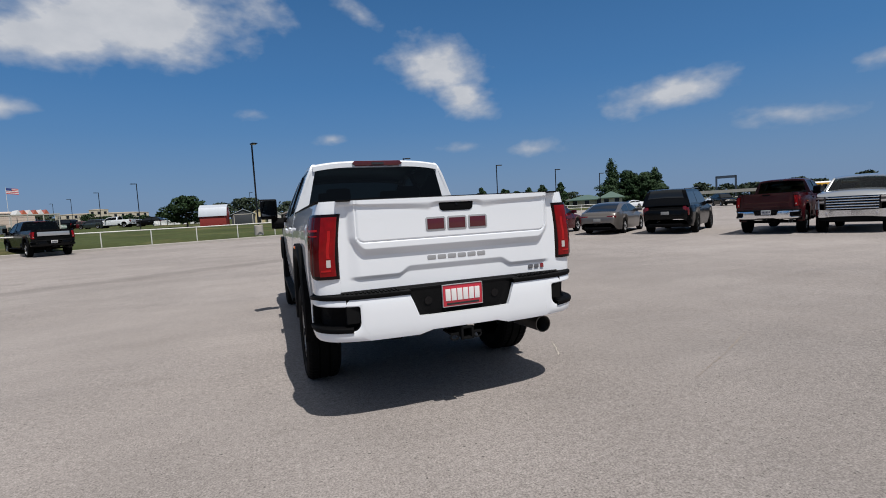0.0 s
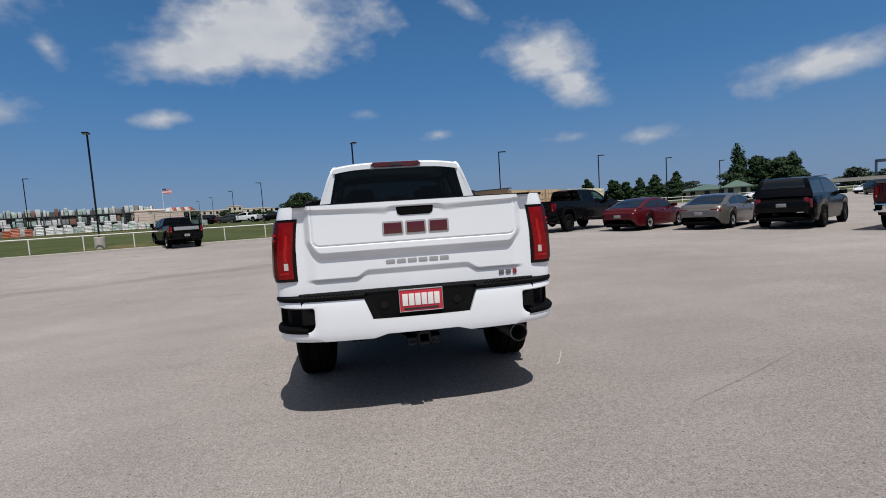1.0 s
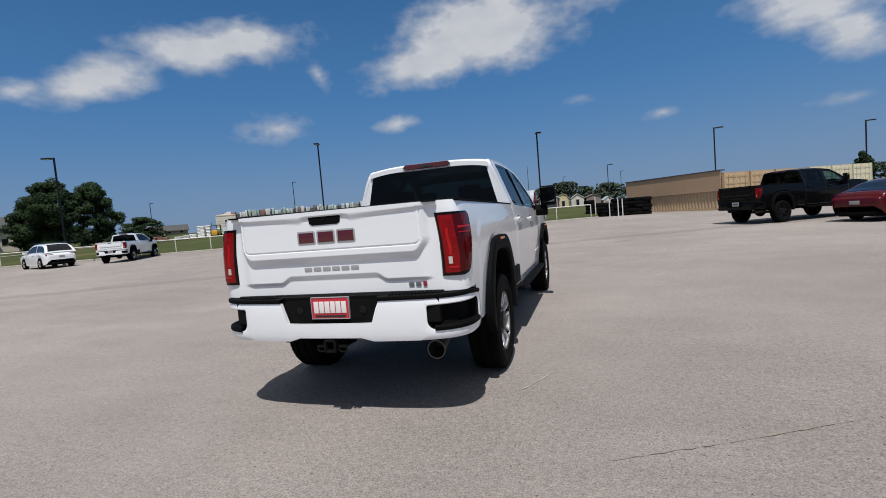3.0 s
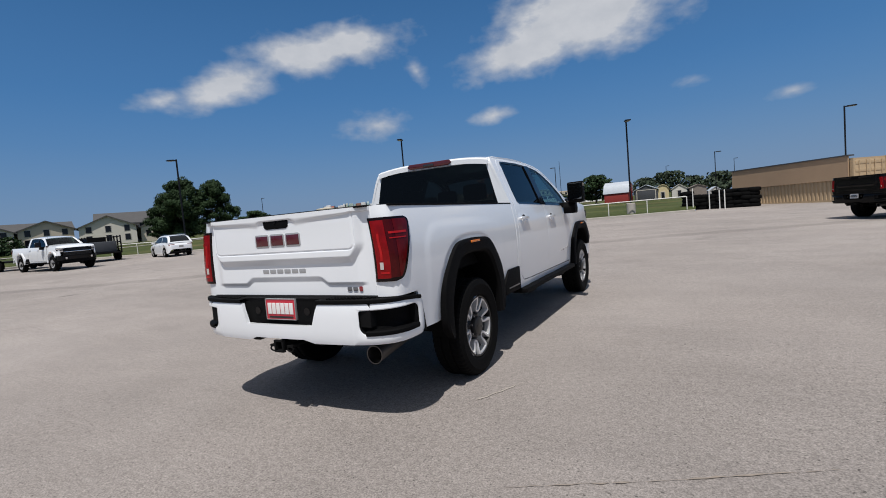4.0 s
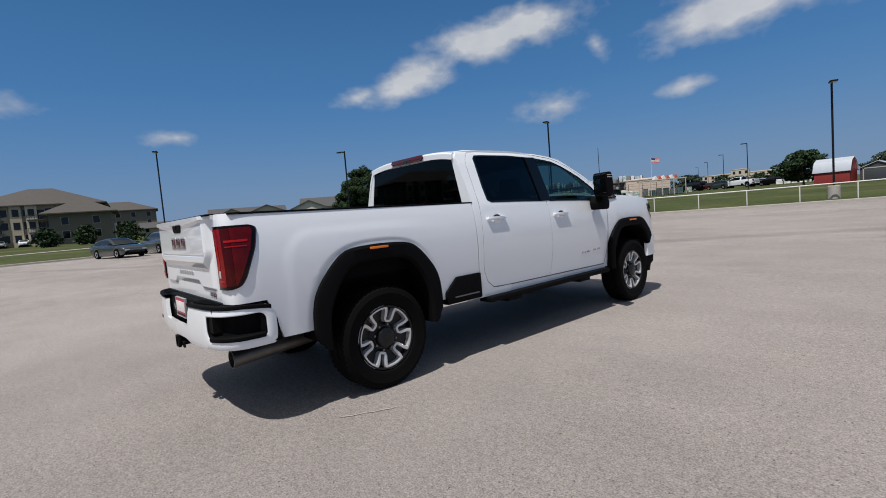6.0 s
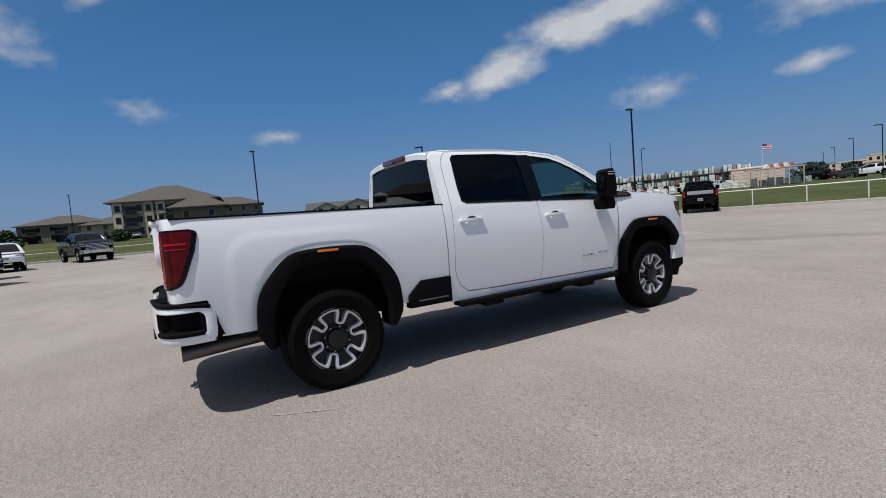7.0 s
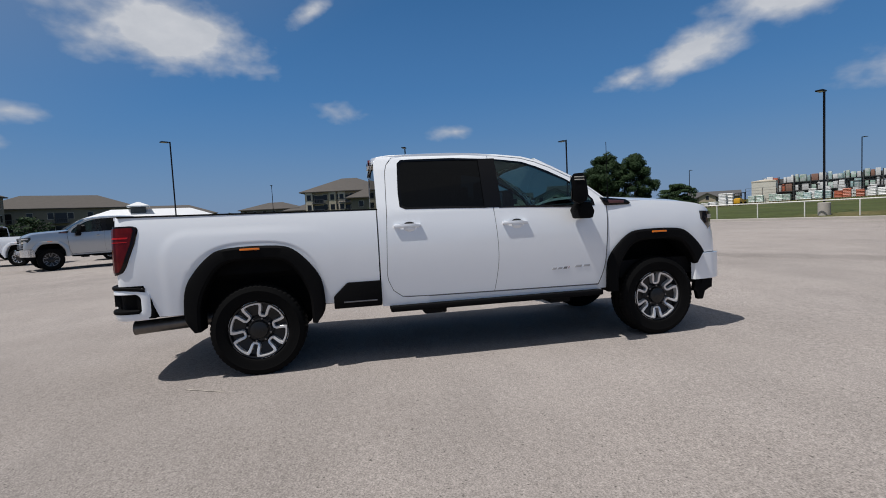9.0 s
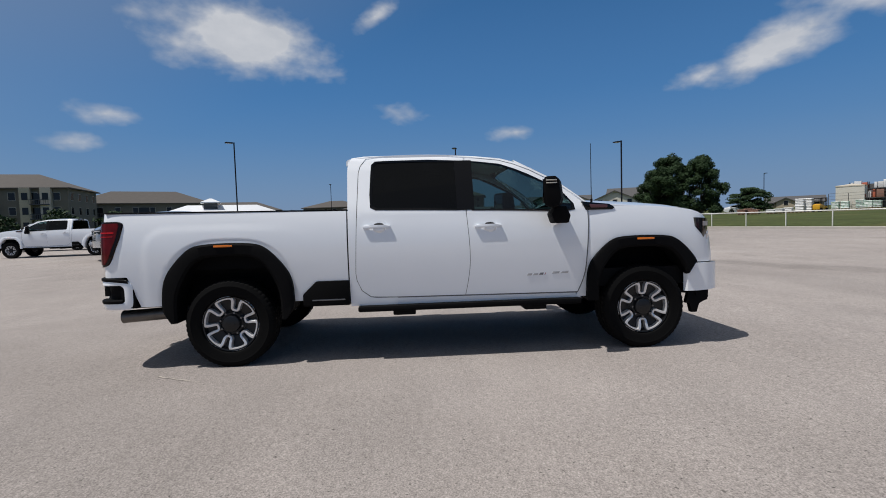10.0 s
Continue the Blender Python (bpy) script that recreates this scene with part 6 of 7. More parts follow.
other_pickup(-38.6, -2.67, -69.8, "blue_paint", "dark blue-grey pickup with a chrome grille", (("grille_bar", "chrome"), ("front_bumper", "chrome"), ("arch_flare", "blue_paint")))
parked(SUV, "suv", -23.16, -4.86, -162.6, "black_paint", "black SUV parked behind a silver pickup", "SUV")
other_pickup(-18.2, -3.9, -144, "silver_paint", "silver crew-cab pickup with a long bed, dusty sills", (("front_bumper", "chrome"), ("arch_flare", "silver_paint"), ("spokes", "nut_grey"))).scale = [1.06] * 3
other_pickup(-21.1, -11.2, -173.7, "white_paint", "white crew-cab pickup parked beyond a silver one", (("arch_flare", "white_paint"),))
other_pickup(-29.0, -17.5, -172, "white_paint", "white pickup at the end of the row", (("arch_flare", "white_paint"),))
for x, y in ((-118, -6), (-118.5, -2.5), (-119, 1), (-119.5, 4.5)):
    parked(SEDAN, "sedan", x, y, 90, random.choice(("white_paint", "silver_paint", "champagne_paint")), "distant saloon parked before the apartments", "car", "apartment cars")
for x, y, turn, kind, name, paint, label in ((-33.4, 104, 70, SUV, "suv", "black_paint", "black SUV in the store car park"), (-30.6, 105, 100, SEDAN, "sedan", "red_paint", "dark red saloon in the store car park"), (-28.4, 104, 75, CROSSOVER, "suv", "green_paint", "dark crossover in the store car park"), (-22.0, 105, 85, SEDAN, "sedan", "silver_paint", "silver saloon in the store car park"), (-19.4, 104, 80, CROSSOVER, "suv", "black_paint", "black crossover in the store car park")):
    parked(kind, name, x, y, turn, paint, label, "car" if name == "sedan" else "SUV", "store cars")
other_pickup(-24.0, 103.0, 75, "white_paint", "white pickup in the store car park", (("arch_flare", "white_paint"),))
parked(SEDAN, "sedan", -74, 62.5, -35, "white_paint", "white saloon parked beyond the lawn", "car", "apartment cars")

parked(CROSSOVER, "suv", -30.8, -5.2, 108, "white_paint", "white crossover beside a black SUV", "SUV")
# trailers behind the white work truck
def trailer(x, y, turn, flat):
    ob = thing("trailer", pose(x, y, stand(x, y), 0, 0, turn), "black steel flatbed trailer" if flat else "black high-sided dump trailer", "trailer")
    bm = bmesh.new()
    L, W = 4.8, 1.0
    box(bm, -W, W, 0, L, 0.55, 0.66, 0.01)
    for k in (-0.6, 0.6):
        tube(bm, (k, L, 0.58), (0, L + 1.1, 0.52), 0.05, 6)
    part("bed", bm, M["dark_metal"], ob)
    for sgn in (1, -1):
        for y0 in (1.5, 2.35):
            bm = bmesh.new()
            lathe(bm, [(0.15, -0.10), (0.36, -0.11), (0.38, -0.06), (0.38, 0.06), (0.36, 0.11), (0.15, 0.10), (0.0001, 0.06)], 20)
            bmesh.ops.transform(bm, matrix=pose(sgn * 1.08, y0, 0.38), verts=bm.verts)
            part("wheel", bm, M["rubber"], ob)
        bm = bmesh.new()
        box(bm, sgn * 0.93, sgn * 1.24, 1.0, 2.85, 0.80, 0.84, 0.01)
        part("mudguard", bm, M["dark_metal"], ob)
        if not flat:
            for z in (1.0, 1.4, 1.8):
                bm = bmesh.new()
                box(bm, sgn * (W - 0.05), sgn * W, 0, L, z - 0.07, z)
                part("side_rail", bm, M["dark_metal"], ob)
            for k in range(6):
                bm = bmesh.new()
                box(bm, sgn * (W - 0.06), sgn * (W + 0.02), k * (L - 0.08) / 5, k * (L - 0.08) / 5 + 0.08, 0.60, 1.85)
                part("stake", bm, M["dark_metal"], ob)
    bm = bmesh.new()
    box(bm, -W, W, L - 0.06, L, 0.66, 1.95 if flat else 1.85)
    part("headboard", bm, M["dark_metal"], ob)
    if not flat:
        bm = bmesh.new()
        box(bm, -0.85, 0.85, 0.6, 2.6, 0.66, 1.45, 0.08)
        box(bm, -0.6, 0.7, 2.8, 4.2, 0.66, 1.25, 0.08)
        part("load", bm, M["shed_grey"], ob, "dark sheeted load")
    return ob


trailer(-40.2, 14.6, -74, True)
trailer(-33.7, 18.9, 75, False)


# ---- shipping containers ----
def container(x, y, turn, L, mat, label, ribbed=True):
    """Doors face -y of the container; x, y is its front corner on the left."""
    ob = thing("shipping_container", pose(x, y, stand(x, y), 0, 0, turn), label, "container", "container row")
    W, H = 2.44, 2.59
    bm = bmesh.new()
    n = int(L / 0.28)
    prof = []
    for i in range(n):
        y0 = 0.1 + (L - 0.2) * i / n
        s = (L - 0.2) / n
        prof += [(y0, 0.0), (y0 + s * 0.4, 0.0), (y0 + s * 0.5, 0.045), (y0 + s * 0.9, 0.045)]
    prof.append((L - 0.1, 0.0))
    quads(bm, [[(d, y0, 0.16), (d, y0, H - 0.12)] for y0, d in prof])
    quads(bm, [[(W - d, y0, 0.16), (W - d, y0, H - 0.12)] for y0, d in prof])
    part("side_sheet", bm, mat, ob)
    bm = bmesh.new()
    for x0, x1, z0, z1 in ((0, 0.10, 0, H), (W - 0.10, W, 0, H)):
        for y0 in (0, L - 0.1):
            box(bm, x0 - 0.004, x1 + 0.004, y0 - 0.004, y0 + 0.1, z0, z1)
    box(bm, -0.003, W + 0.003, 0.08, L - 0.08, 0.02, 0.17)
    box(bm, 0.05, W - 0.05, 0.05, L - 0.05, H - 0.13, H - 0.01)
    part("box_frame", bm, mat, ob)
    for k in (0, 1):
        bm = bmesh.new()
        x0 = 0.11 + k * 1.115
        box(bm, x0, x0 + 1.105, 0.02, 0.07, 0.14, H - 0.12, 0.008)
        for z in np.linspace(0.35, 2.2, 5):
            box(bm, x0 + 0.06, x0 + 1.045, 0.0, 0.03, z, z + 0.20, 0.01)
        door = part("door", bm, mat, ob)
        for xx in (x0 + 0.28, x0 + 0.80):
            bm = bmesh.new()
            tube(bm, (xx, -0.03, 0.14), (xx, -0.03, H - 0.14), 0.02, 6)
            box(bm, xx - 0.05, xx + 0.2, -0.05, -0.02, 1.15, 1.20)
            part("lock_bar", bm, mat, door)
    return ob


dx, dy = 0.78, 0.62
for i, (mat, lab) in enumerate((("tan_steel", "tan"), ("tan_steel", "tan"), ("tan_steel", "tan"), ("cream_steel", "faded cream"), ("cream_steel", "faded cream"), ("cream_steel", "faded cream"))):
    off = 2.62 * i + (1.2 if i > 2 else 0)
    container(11.85 + dx * off, 37.3 + dy * off, 38.5, 9.0 if i == 0 else 6.1, M[mat], lab + " corrugated shipping container with double doors")
# low tan building wall over the container side
ob = thing("storage_wall", pose(11.70, 37.45, stand(11.7, 37.4), 0, 0, 38.5), "tan sheet-metal upper wall above a ribbed base", "wall")
bm = bmesh.new()
box(bm, -0.10, -0.03, 0.0, 9.0, 1.35, 2.72)
part("wall_sheet", bm, M["tan_dark"], ob)
bm = bmesh.new()
box(bm, -0.16, 0.3, -0.05, 9.05, 2.72, 2.80)
part("roof_edge", bm, M["shed_grey"], ob, "dark roof edge")


# ---- stacks of tyres and white posts ----
bm = bmesh.new()
lathe(bm, [(0.22, -0.10), (0.30, -0.13), (0.40, -0.12), (0.43, -0.06), (0.43, 0.06), (0.40, 0.12), (0.30, 0.13), (0.22, 0.10), (0.22, -0.10)], 18, "z")
first = tagged(part("tyre", bm, M["rubber"]), "black worn tyre in a stacked heap", "tyre", "tyre stacks")
rng = random.Random(5)
cells = []
for i in range(9):
    for j in range(2):
        h = 4 if i < 3 else rng.choice((4, 5, 5))
        for k in range(h):
            cells.append((3.0 + 0.50 * i * 1.0 + rng.uniform(-0.08, 0.08), 39.6 + 0.9 * j - 0.1 * i * 0.3 + rng.uniform(-0.08, 0.08), 0.13 + 0.262 * k))
for i, (x, y, z) in enumerate(cells):
    m = pose(x, y, stand(x, y) + z, rng.uniform(-4, 4), rng.uniform(-4, 4), rng.uniform(0, 360))
    if i:
        copy_thing(first, m)
    else:
        first.matrix_basis = m
for x, y in ((3.35, 38.45), (4.35, 38.2), (4.95, 38.0), (5.25, 37.9)):
    bm = bmesh.new()
    tube(bm, (0, 0, -0.1), (0, 0, 1.28), 0.036, 10)
    bmesh.ops.create_uvsphere(bm, u_segments=10, v_segments=6, radius=0.036, matrix=pose(0, 0, 1.28))
    ob = tagged(part("bollard", bm, M["fence_white"]), "tall white steel bollard before stacked tyres", "bollard", "white bollards")
    ob.matrix_basis = pose(x, y, stand(x, y))


# ---- sheds on the lawn ----
def shed(name, x, y, turn, w, d, eave, peak, wall, roof, label, gambrel=False, door=None, group="sale sheds"):
    ob = thing(name, pose(x, y, stand(x, y), 0, 0, turn), label, "shed", group)
    bm = bmesh.new()
    ridge = [(-w / 2, 0), (-w / 2, eave), (0, peak), (w / 2, eave), (w / 2, 0)] if not gambrel else [(-w / 2, 0), (-w / 2, eave), (-w * 0.33, eave + (peak - eave) * 0.72), (0, peak), (w * 0.33, eave + (peak - eave) * 0.72), (w / 2, eave), (w / 2, 0)]
    prism(bm, ridge, -d / 2, d / 2, "y")
    part("wall", bm, wall, ob)
    bm = bmesh.new()
    line = ridge[1:-1]
    o = 0.12
    top = [(line[0][0] - o, line[0][1] - o * 0.5)] + [(u, v + 0.05) for u, v in line[1:-1]] + [(line[-1][0] + o, line[-1][1] - o * 0.5)]
    quads(bm, [[(u, -d / 2 - o, v + 0.03), (u, d / 2 + o, v + 0.03)] for u, v in top])
    fold(bm, lambda c: (0, 0, -0.06))
    part("roof", bm, roof, ob)
    if door:
        bm = bmesh.new()
        box(bm, -door[0] / 2, door[0] / 2, -d / 2 - 0.03, -d / 2 + 0.02, 0.05, door[1], 0.01)
        dr = part("door", bm, door[2], ob)
        bm = bmesh.new()
        for k in (-1, 1):
            box(bm, k * door[0] / 2 - 0.05, k * door[0] / 2 + 0.05, -d / 2 - 0.05, -d / 2, 0.05, door[1] + 0.05)
        box(bm, -door[0] / 2, door[0] / 2, -d / 2 - 0.05, -d / 2, door[1], door[1] + 0.1)
        part("door_frame", bm, M["trim_white"], dr)
    return ob


shed("barn", -6.45, 71.9, 84, 2.5, 3.25, 1.45, 2.85, M["barn_red"], M["roof_metal"], "small red barn with a pale metal roof", True)
shed("carport", -2.85, 74.0, 0, 3.0, 3.9, 1.5, 2.1, M["shed_grey"], M["roof_metal"], "dark grey shed with a white gable", False, (2.4, 1.4, M["shed_grey"]))
shed("shed", -0.87, 73.4, 5, 1.5, 2.4, 1.3, 1.95, M["shed_cream"], M["shed_cream"], "cream barrel-roofed garden shed", True, (0.5, 0.95, M["window_dark"]))
shed("shed", 1.15, 73.4, 5, 1.8, 2.4, 1.25, 1.8, M["shed_white"], M["shed_white"], "off-white gabled garden shed", False, (0.5, 1.0, M["window_dark"]))
shed("shed", 3.3, 73.6, 8, 2.0, 2.4, 1.25, 1.55, M["shed_brown"], M["shed_brown"], "brown-grey garden shed with low roof", False)
shed("shed", 5.3, 73.6, 8, 1.3, 2.4, 1.3, 1.7, M["shed_white"], M["roof_metal"], "small pale shed with metal roof", False)


# ---- trees ----
def tree(x, y, h, w, label, leaf="leaf", kind="round", seed=1, count=5200, size=0.5, low=0.15, z=None):
    r = random.Random(seed)
    base = stand(x, y) if z is None else z
    ob = thing("tree", pose(x, y, base, 0, 0, r.uniform(0, 360)), label, "tree", "trees")
    bm = bmesh.new()
    th = h * (0.75 if kind == "pine" else 0.55)
    pts = [(0, 0, -0.3, h * 0.035)] + [(r.uniform(-0.15, 0.15), r.uniform(-0.15, 0.15), th * k / 4, h * 0.030 * (1 - 0.18 * k)) for k in range(1, 5)]
    for a, b in zip(pts[:-1], pts[1:]):
        tube(bm, a[:3], b[:3], a[3], 8, b[3])
    for k in range(9):
        a = r.uniform(0, 6.28)
        z0 = th * r.uniform(0.35, 0.95)
        d = w * r.uniform(0.22, 0.40)
        tube(bm, (0, 0, z0), (d * math.cos(a), d * math.sin(a), z0 + h * r.uniform(0.08, 0.25)), h * 0.011, 5, h * 0.004)
    part("trunk", bm, M["bark"], ob)
    blobs = []
    if kind == "pine":
        for k in range(34):
            t = (k + 0.5) / 34
            rad = w / 2 * (1 - t) ** 0.75 * r.uniform(0.55, 1.05) + 0.15
            a = r.uniform(0, 6.28)
            blobs.append((rad * 0.55 * math.cos(a), rad * 0.55 * math.sin(a), h * (low + (1 - low) * t), rad * 0.8 + 0.3, h * 0.075))
    else:
        for k in range(74):
            t = (k + r.random()) / 74
            rad = w / 2 * math.sin(math.pi * (0.20 + 0.76 * t)) ** 0.8
            a, q = r.uniform(0, 6.28), r.uniform(0.1, 0.98) ** 0.7
            blobs.append((rad * q * math.cos(a), rad * q * math.sin(a), h * (low + 0.05 + (0.90 - low) * t), w * r.uniform(0.08, 0.17), h * r.uniform(0.045, 0.10)))
    verts, faces = [], []
    tot = sum(b[3] ** 2 for b in blobs)
    for bx, by, bz, br, bh in blobs:
        for _ in range(int(count * br ** 2 / tot) + 4):
            v = Vector((r.gauss(0, 1), r.gauss(0, 1), r.gauss(0, 1))).normalized() * r.uniform(0.55, 1.08)
            c = Vector((bx + v.x * br, by + v.y * br, bz + v.z * bh))
            nrm = (Vector((v.x, v.y, v.z + 0.35)) + Vector((r.uniform(-1, 1), r.uniform(-1, 1), r.uniform(-1, 1))) * 0.9).normalized()
            s1 = nrm.orthogonal().normalized() * size * r.uniform(0.45, 1.0)
            s2 = nrm.cross(s1).normalized() * size * r.uniform(0.3, 0.8)
            i = len(verts)
            verts += [c - s1, c + s2 * 0.8 + nrm * size * 0.12, c + s1, c - s2 * 0.8 - nrm * size * 0.1]
            faces.append((i, i + 1, i + 2, i + 3))
    me = bpy.data.meshes.new("crown")
    me.from_pydata([tuple(v) for v in verts], [], faces)
    me.materials.append(M[leaf])
    share("crown", me, ob)
    return ob


tree(-72.9, 50.4, 10.4, 8.7, "broad dark green oak beyond the lawn", seed=2, count=46000, size=0.19, low=0.02)
tree(-69.8, 54.3, 9.8, 6.6, "dark green oak standing beside a larger one", seed=3, count=32000, size=0.19, low=0.02)
tree(-75.8, 49.2, 7.4, 5.7, "lower oak at the edge of a clump", seed=8, count=18000, size=0.19, low=0.02)
tree(-73.0, 65.0, 4.3, 6.8, "low rounded dark oak beyond the lawn", "leaf", seed=4, count=15000, size=0.19, low=0.0)
tree(-10.6, 77.6, 4.5, 6.6, "wide dark oak beside a red barn", "leaf", seed=5, count=6000, size=0.24, low=0.12)
for i, (x, y, h, w, k) in enumerate(((90.5, 108, 12.6, 8.5, "pine"), (94, 105.5, 9.4, 7.5, "round"), (97.5, 103.5, 8.8, 7.5, "round"), (101, 103, 9.8, 7, "pine"), (75.5, 119.5, 6.8, 5, "pine"), (78.2, 114.5, 7.0, 4.2, "pine"), (72, 121, 6.2, 4, "pine"), (68.5, 122, 5.6, 4.2, "round"), (63, 134, 7.2, 4, "round"), (71, 134, 6.6, 5.0, "round"))):
    tree(x, y, h, w, "tall green pine across the road" if k == "pine" else "bushy green tree across the road", "leaf_pine", k, 20 + i, 9000, 0.36, 0.06)
for i in range(26):
    a = radians(64 - i * 2.55 + random.uniform(-0.6, 0.6))
    if i in (7, 8, 9, 10):
        continue
    d = random.uniform(230, 320)
    tree(d * math.sin(a), d * math.cos(a), random.uniform(5.5, 8.5), random.uniform(11, 19), "distant dark tree in a low wooded line", "leaf_far", "round", 60 + i, 700, 1.0, 0.0)
for i, (x, y, h, w) in enumerate(((-74, 200, 5.5, 14), (-95, 200, 6, 14), (-7, 190, 7.5, 16), (10, 200, 7.5, 18), (24, 205, 7, 18), (-16, 210, 6.5, 14))):
    tree(x, y, h, w, "distant dark tree in a low wooded line", "leaf_far", "round", 100 + i, 800, 0.9, 0.0)
for i, (x, y, h, w) in enumerate(((-36.0, 125, 3.0, 5.4), (-33.5, 128, 2.4, 4.0), (-29.2, 127, 2.6, 5.2), (-26.6, 129, 2.3, 4.4), (-23.5, 132, 2.8, 5.0))):
    tree(x, y, h, w, "round dark tree beside the store car park", "leaf", "round", 120 + i, 1500, 0.26, 0.0)
for i, (x, y, h, w) in enumerate(((-93.9, 15.1, 3.4, 5.0), (-92.5, 9.1, 3.2, 3.6), (-94.7, 4.1, 3.0, 4.0), (-98, -4, 2.2, 3.5), (-78, 21, 1.3, 3.0), (-80, 25, 1.4, 3.6), (-82, 29, 1.2, 3.4), (-76, 16, 1.1, 2.6), (-84, -48, 4.0, 7), (-80, -55, 4.4, 7), (-74, -60, 3.6, 6), (-110, -22, 3.5, 5), (-112, 40, 3.0, 6))):
    tree(x, y, h, w, "green shrub before the apartments", "leaf", "round", 140 + i, 700, 0.35, 0.0)


# ---- apartment houses ----
def block(parent, w, d, h, rh, wall, roof, x=0.0, y=0.0, storeys=3, cols=5, over=0.7, balcony=False, hip=True, bays=0):
    """One block of a house: walls, roof and a window for each bay and storey on the four sides."""
    bm = bmesh.new()
    box(bm, x - w / 2, x + w / 2, y - d / 2, y + d / 2, -1.0, h)
    part("wall", bm, wall, parent)
    bm = bmesh.new()
    a, b = w / 2 + over, d / 2 + over
    rl = max(0.2, a - b) if hip else a
    base = [(-a, -b), (a, -b), (a, b), (-a, b)]
    vb = [bm.verts.new((x + u, y + v, h)) for u, v in base]
    vl = [bm.verts.new((x + u, y + v, h - 0.22)) for u, v in base]
    r0, r1 = bm.verts.new((x - rl, y, h + rh)), bm.verts.new((x + rl, y, h + rh))
    bm.faces.new((vb[0], vb[1], r1, r0))
    bm.faces.new((vb[2], vb[3], r0, r1))
    bm.faces.new((vb[1], vb[2], r1))
    bm.faces.new((vb[3], vb[0], r0))
    for i in range(4):
        bm.faces.new((vl[i], vl[(i + 1) % 4], vb[(i + 1) % 4], vb[i]))
    bm.faces.new(vl[::-1])
    part("roof", bm, roof, parent, "hipped shingle roof" if hip else "gabled roof")
    sh = (h - 0.5) / storeys
    for axis, n, half in ((0, cols, w), (1, max(2, int(cols * d / w)), d)):
        for side in (1, -1):
            if axis == 0 and side == 1 or axis == 1 and side == 0:
                continue
            for s in range(storeys):
                for c in range(n):
                    u = -half / 2 + half * (c + 0.5) / n
                    z0 = s * sh + sh * 0.32
                    bm = bmesh.new()
                    bm2 = bmesh.new()
                    if axis == 0:
                        q = y + side * d / 2
                        box(bm, x + u - 0.55, x + u + 0.55, q + side * -0.05, q + side * 0.05, z0, z0 + 1.45)
                        box(bm2, x + u - 0.62, x + u + 0.62, q + side * -0.02, q + side * 0.035, z0 - 0.07, z0 + 1.52)
                    else:
                        q = x + side * w / 2
                        box(bm, q + side * -0.05, q + side * 0.05, y + u - 0.55, y + u + 0.55, z0, z0 + 1.45)
                        box(bm2, q + side * -0.02, q + side * 0.035, y + u - 0.62, y + u + 0.62, z0 - 0.07, z0 + 1.52)
                    win = part("window", bm2, M["trim_white"], parent, fix=False)
                    part("pane", bm, M["window_dark"], win, fix=False)
    for k in range(bays):
        c = -w / 2 + w * (k + 0.5) / bays + (0.9 if k % 2 else -0.9)
        bm = bmesh.new()
        box(bm, x + c - 0.9, x + c + 0.9, y - d / 2 - 0.75, y - d / 2 + 0.1, -1.0, h - 0.02)
        bay = part("bay", bm, M["stone"] if k % 2 else M["stucco_light"], parent, "paler projecting bay")
        for s in range(storeys):
            bm = bmesh.new()
            box(bm, x + c - 0.5, x + c + 0.5, y - d / 2 - 0.79, y - d / 2 - 0.70, s * sh + sh * 0.32, s * sh + sh * 0.32 + 1.4)
            part("pane", bm, M["window_dark"], bay)
    if balcony:
        for c in (-w * 0.33, 0.0, w * 0.33):
            for s in range(storeys):
                q = y - d / 2
                # a flat dark panel stands in for the shaded recess behind each balcony
                bm = bmesh.new()
                box(bm, x + c - 1.15, x + c + 1.15, q - 0.08, q + 0.1, s * sh + 0.1, s * sh + sh * 0.78)
                part("balcony_opening", bm, M["window_dark"], parent, "dark panel for the shade inside a balcony")
                if s == 0:
                    continue
                bm = bmesh.new()
                box(bm, x + c - 1.6, x + c + 1.6, q - 1.3, q, s * sh - 0.1, s * sh + 0.1)
                box(bm, x + c - 1.6, x + c + 1.6, q - 1.3, q - 1.22, s * sh + 0.9, s * sh + 1.0)
                for k in range(9):
                    box(bm, x + c - 1.6 + 0.39 * k, x + c - 1.55 + 0.39 * k, q - 1.3, q - 1.24, s * sh, s * sh + 0.95)
                part("balcony", bm, M["shed_grey"], parent, "dark railed balcony")


def house(x, y, turn, label, name="apartment_house"):
    return thing(name, pose(x, y, stand(x, y), 0, 0, turn), label, "apartment house", "apartments")


h = house(-127, 5, 82, "three-storey tan apartment house with brown hipped roofs")
block(h, 21, 17, 8.2, 4.0, M["stucco"], M["shingle"], -0.5, 2.5, 3, 6, over=1.2, balcony=True, bays=5)
block(h, 10, 13, 5.9, 3.2, M["stucco_green"], M["shingle"], 6.9, -7.0, 2, 2, over=1.2)
h = house(-176, -22, 80, "olive and tan apartment house with a brown roof")
block(h, 20, 15, 5.2, 2.6, M["stucco_green"], M["shingle"], 0, 0, 2, 6, balcony=True)
block(h, 12, 12, 4.2, 2.2, M["stucco"], M["shingle"], 12, -4, 2, 3)


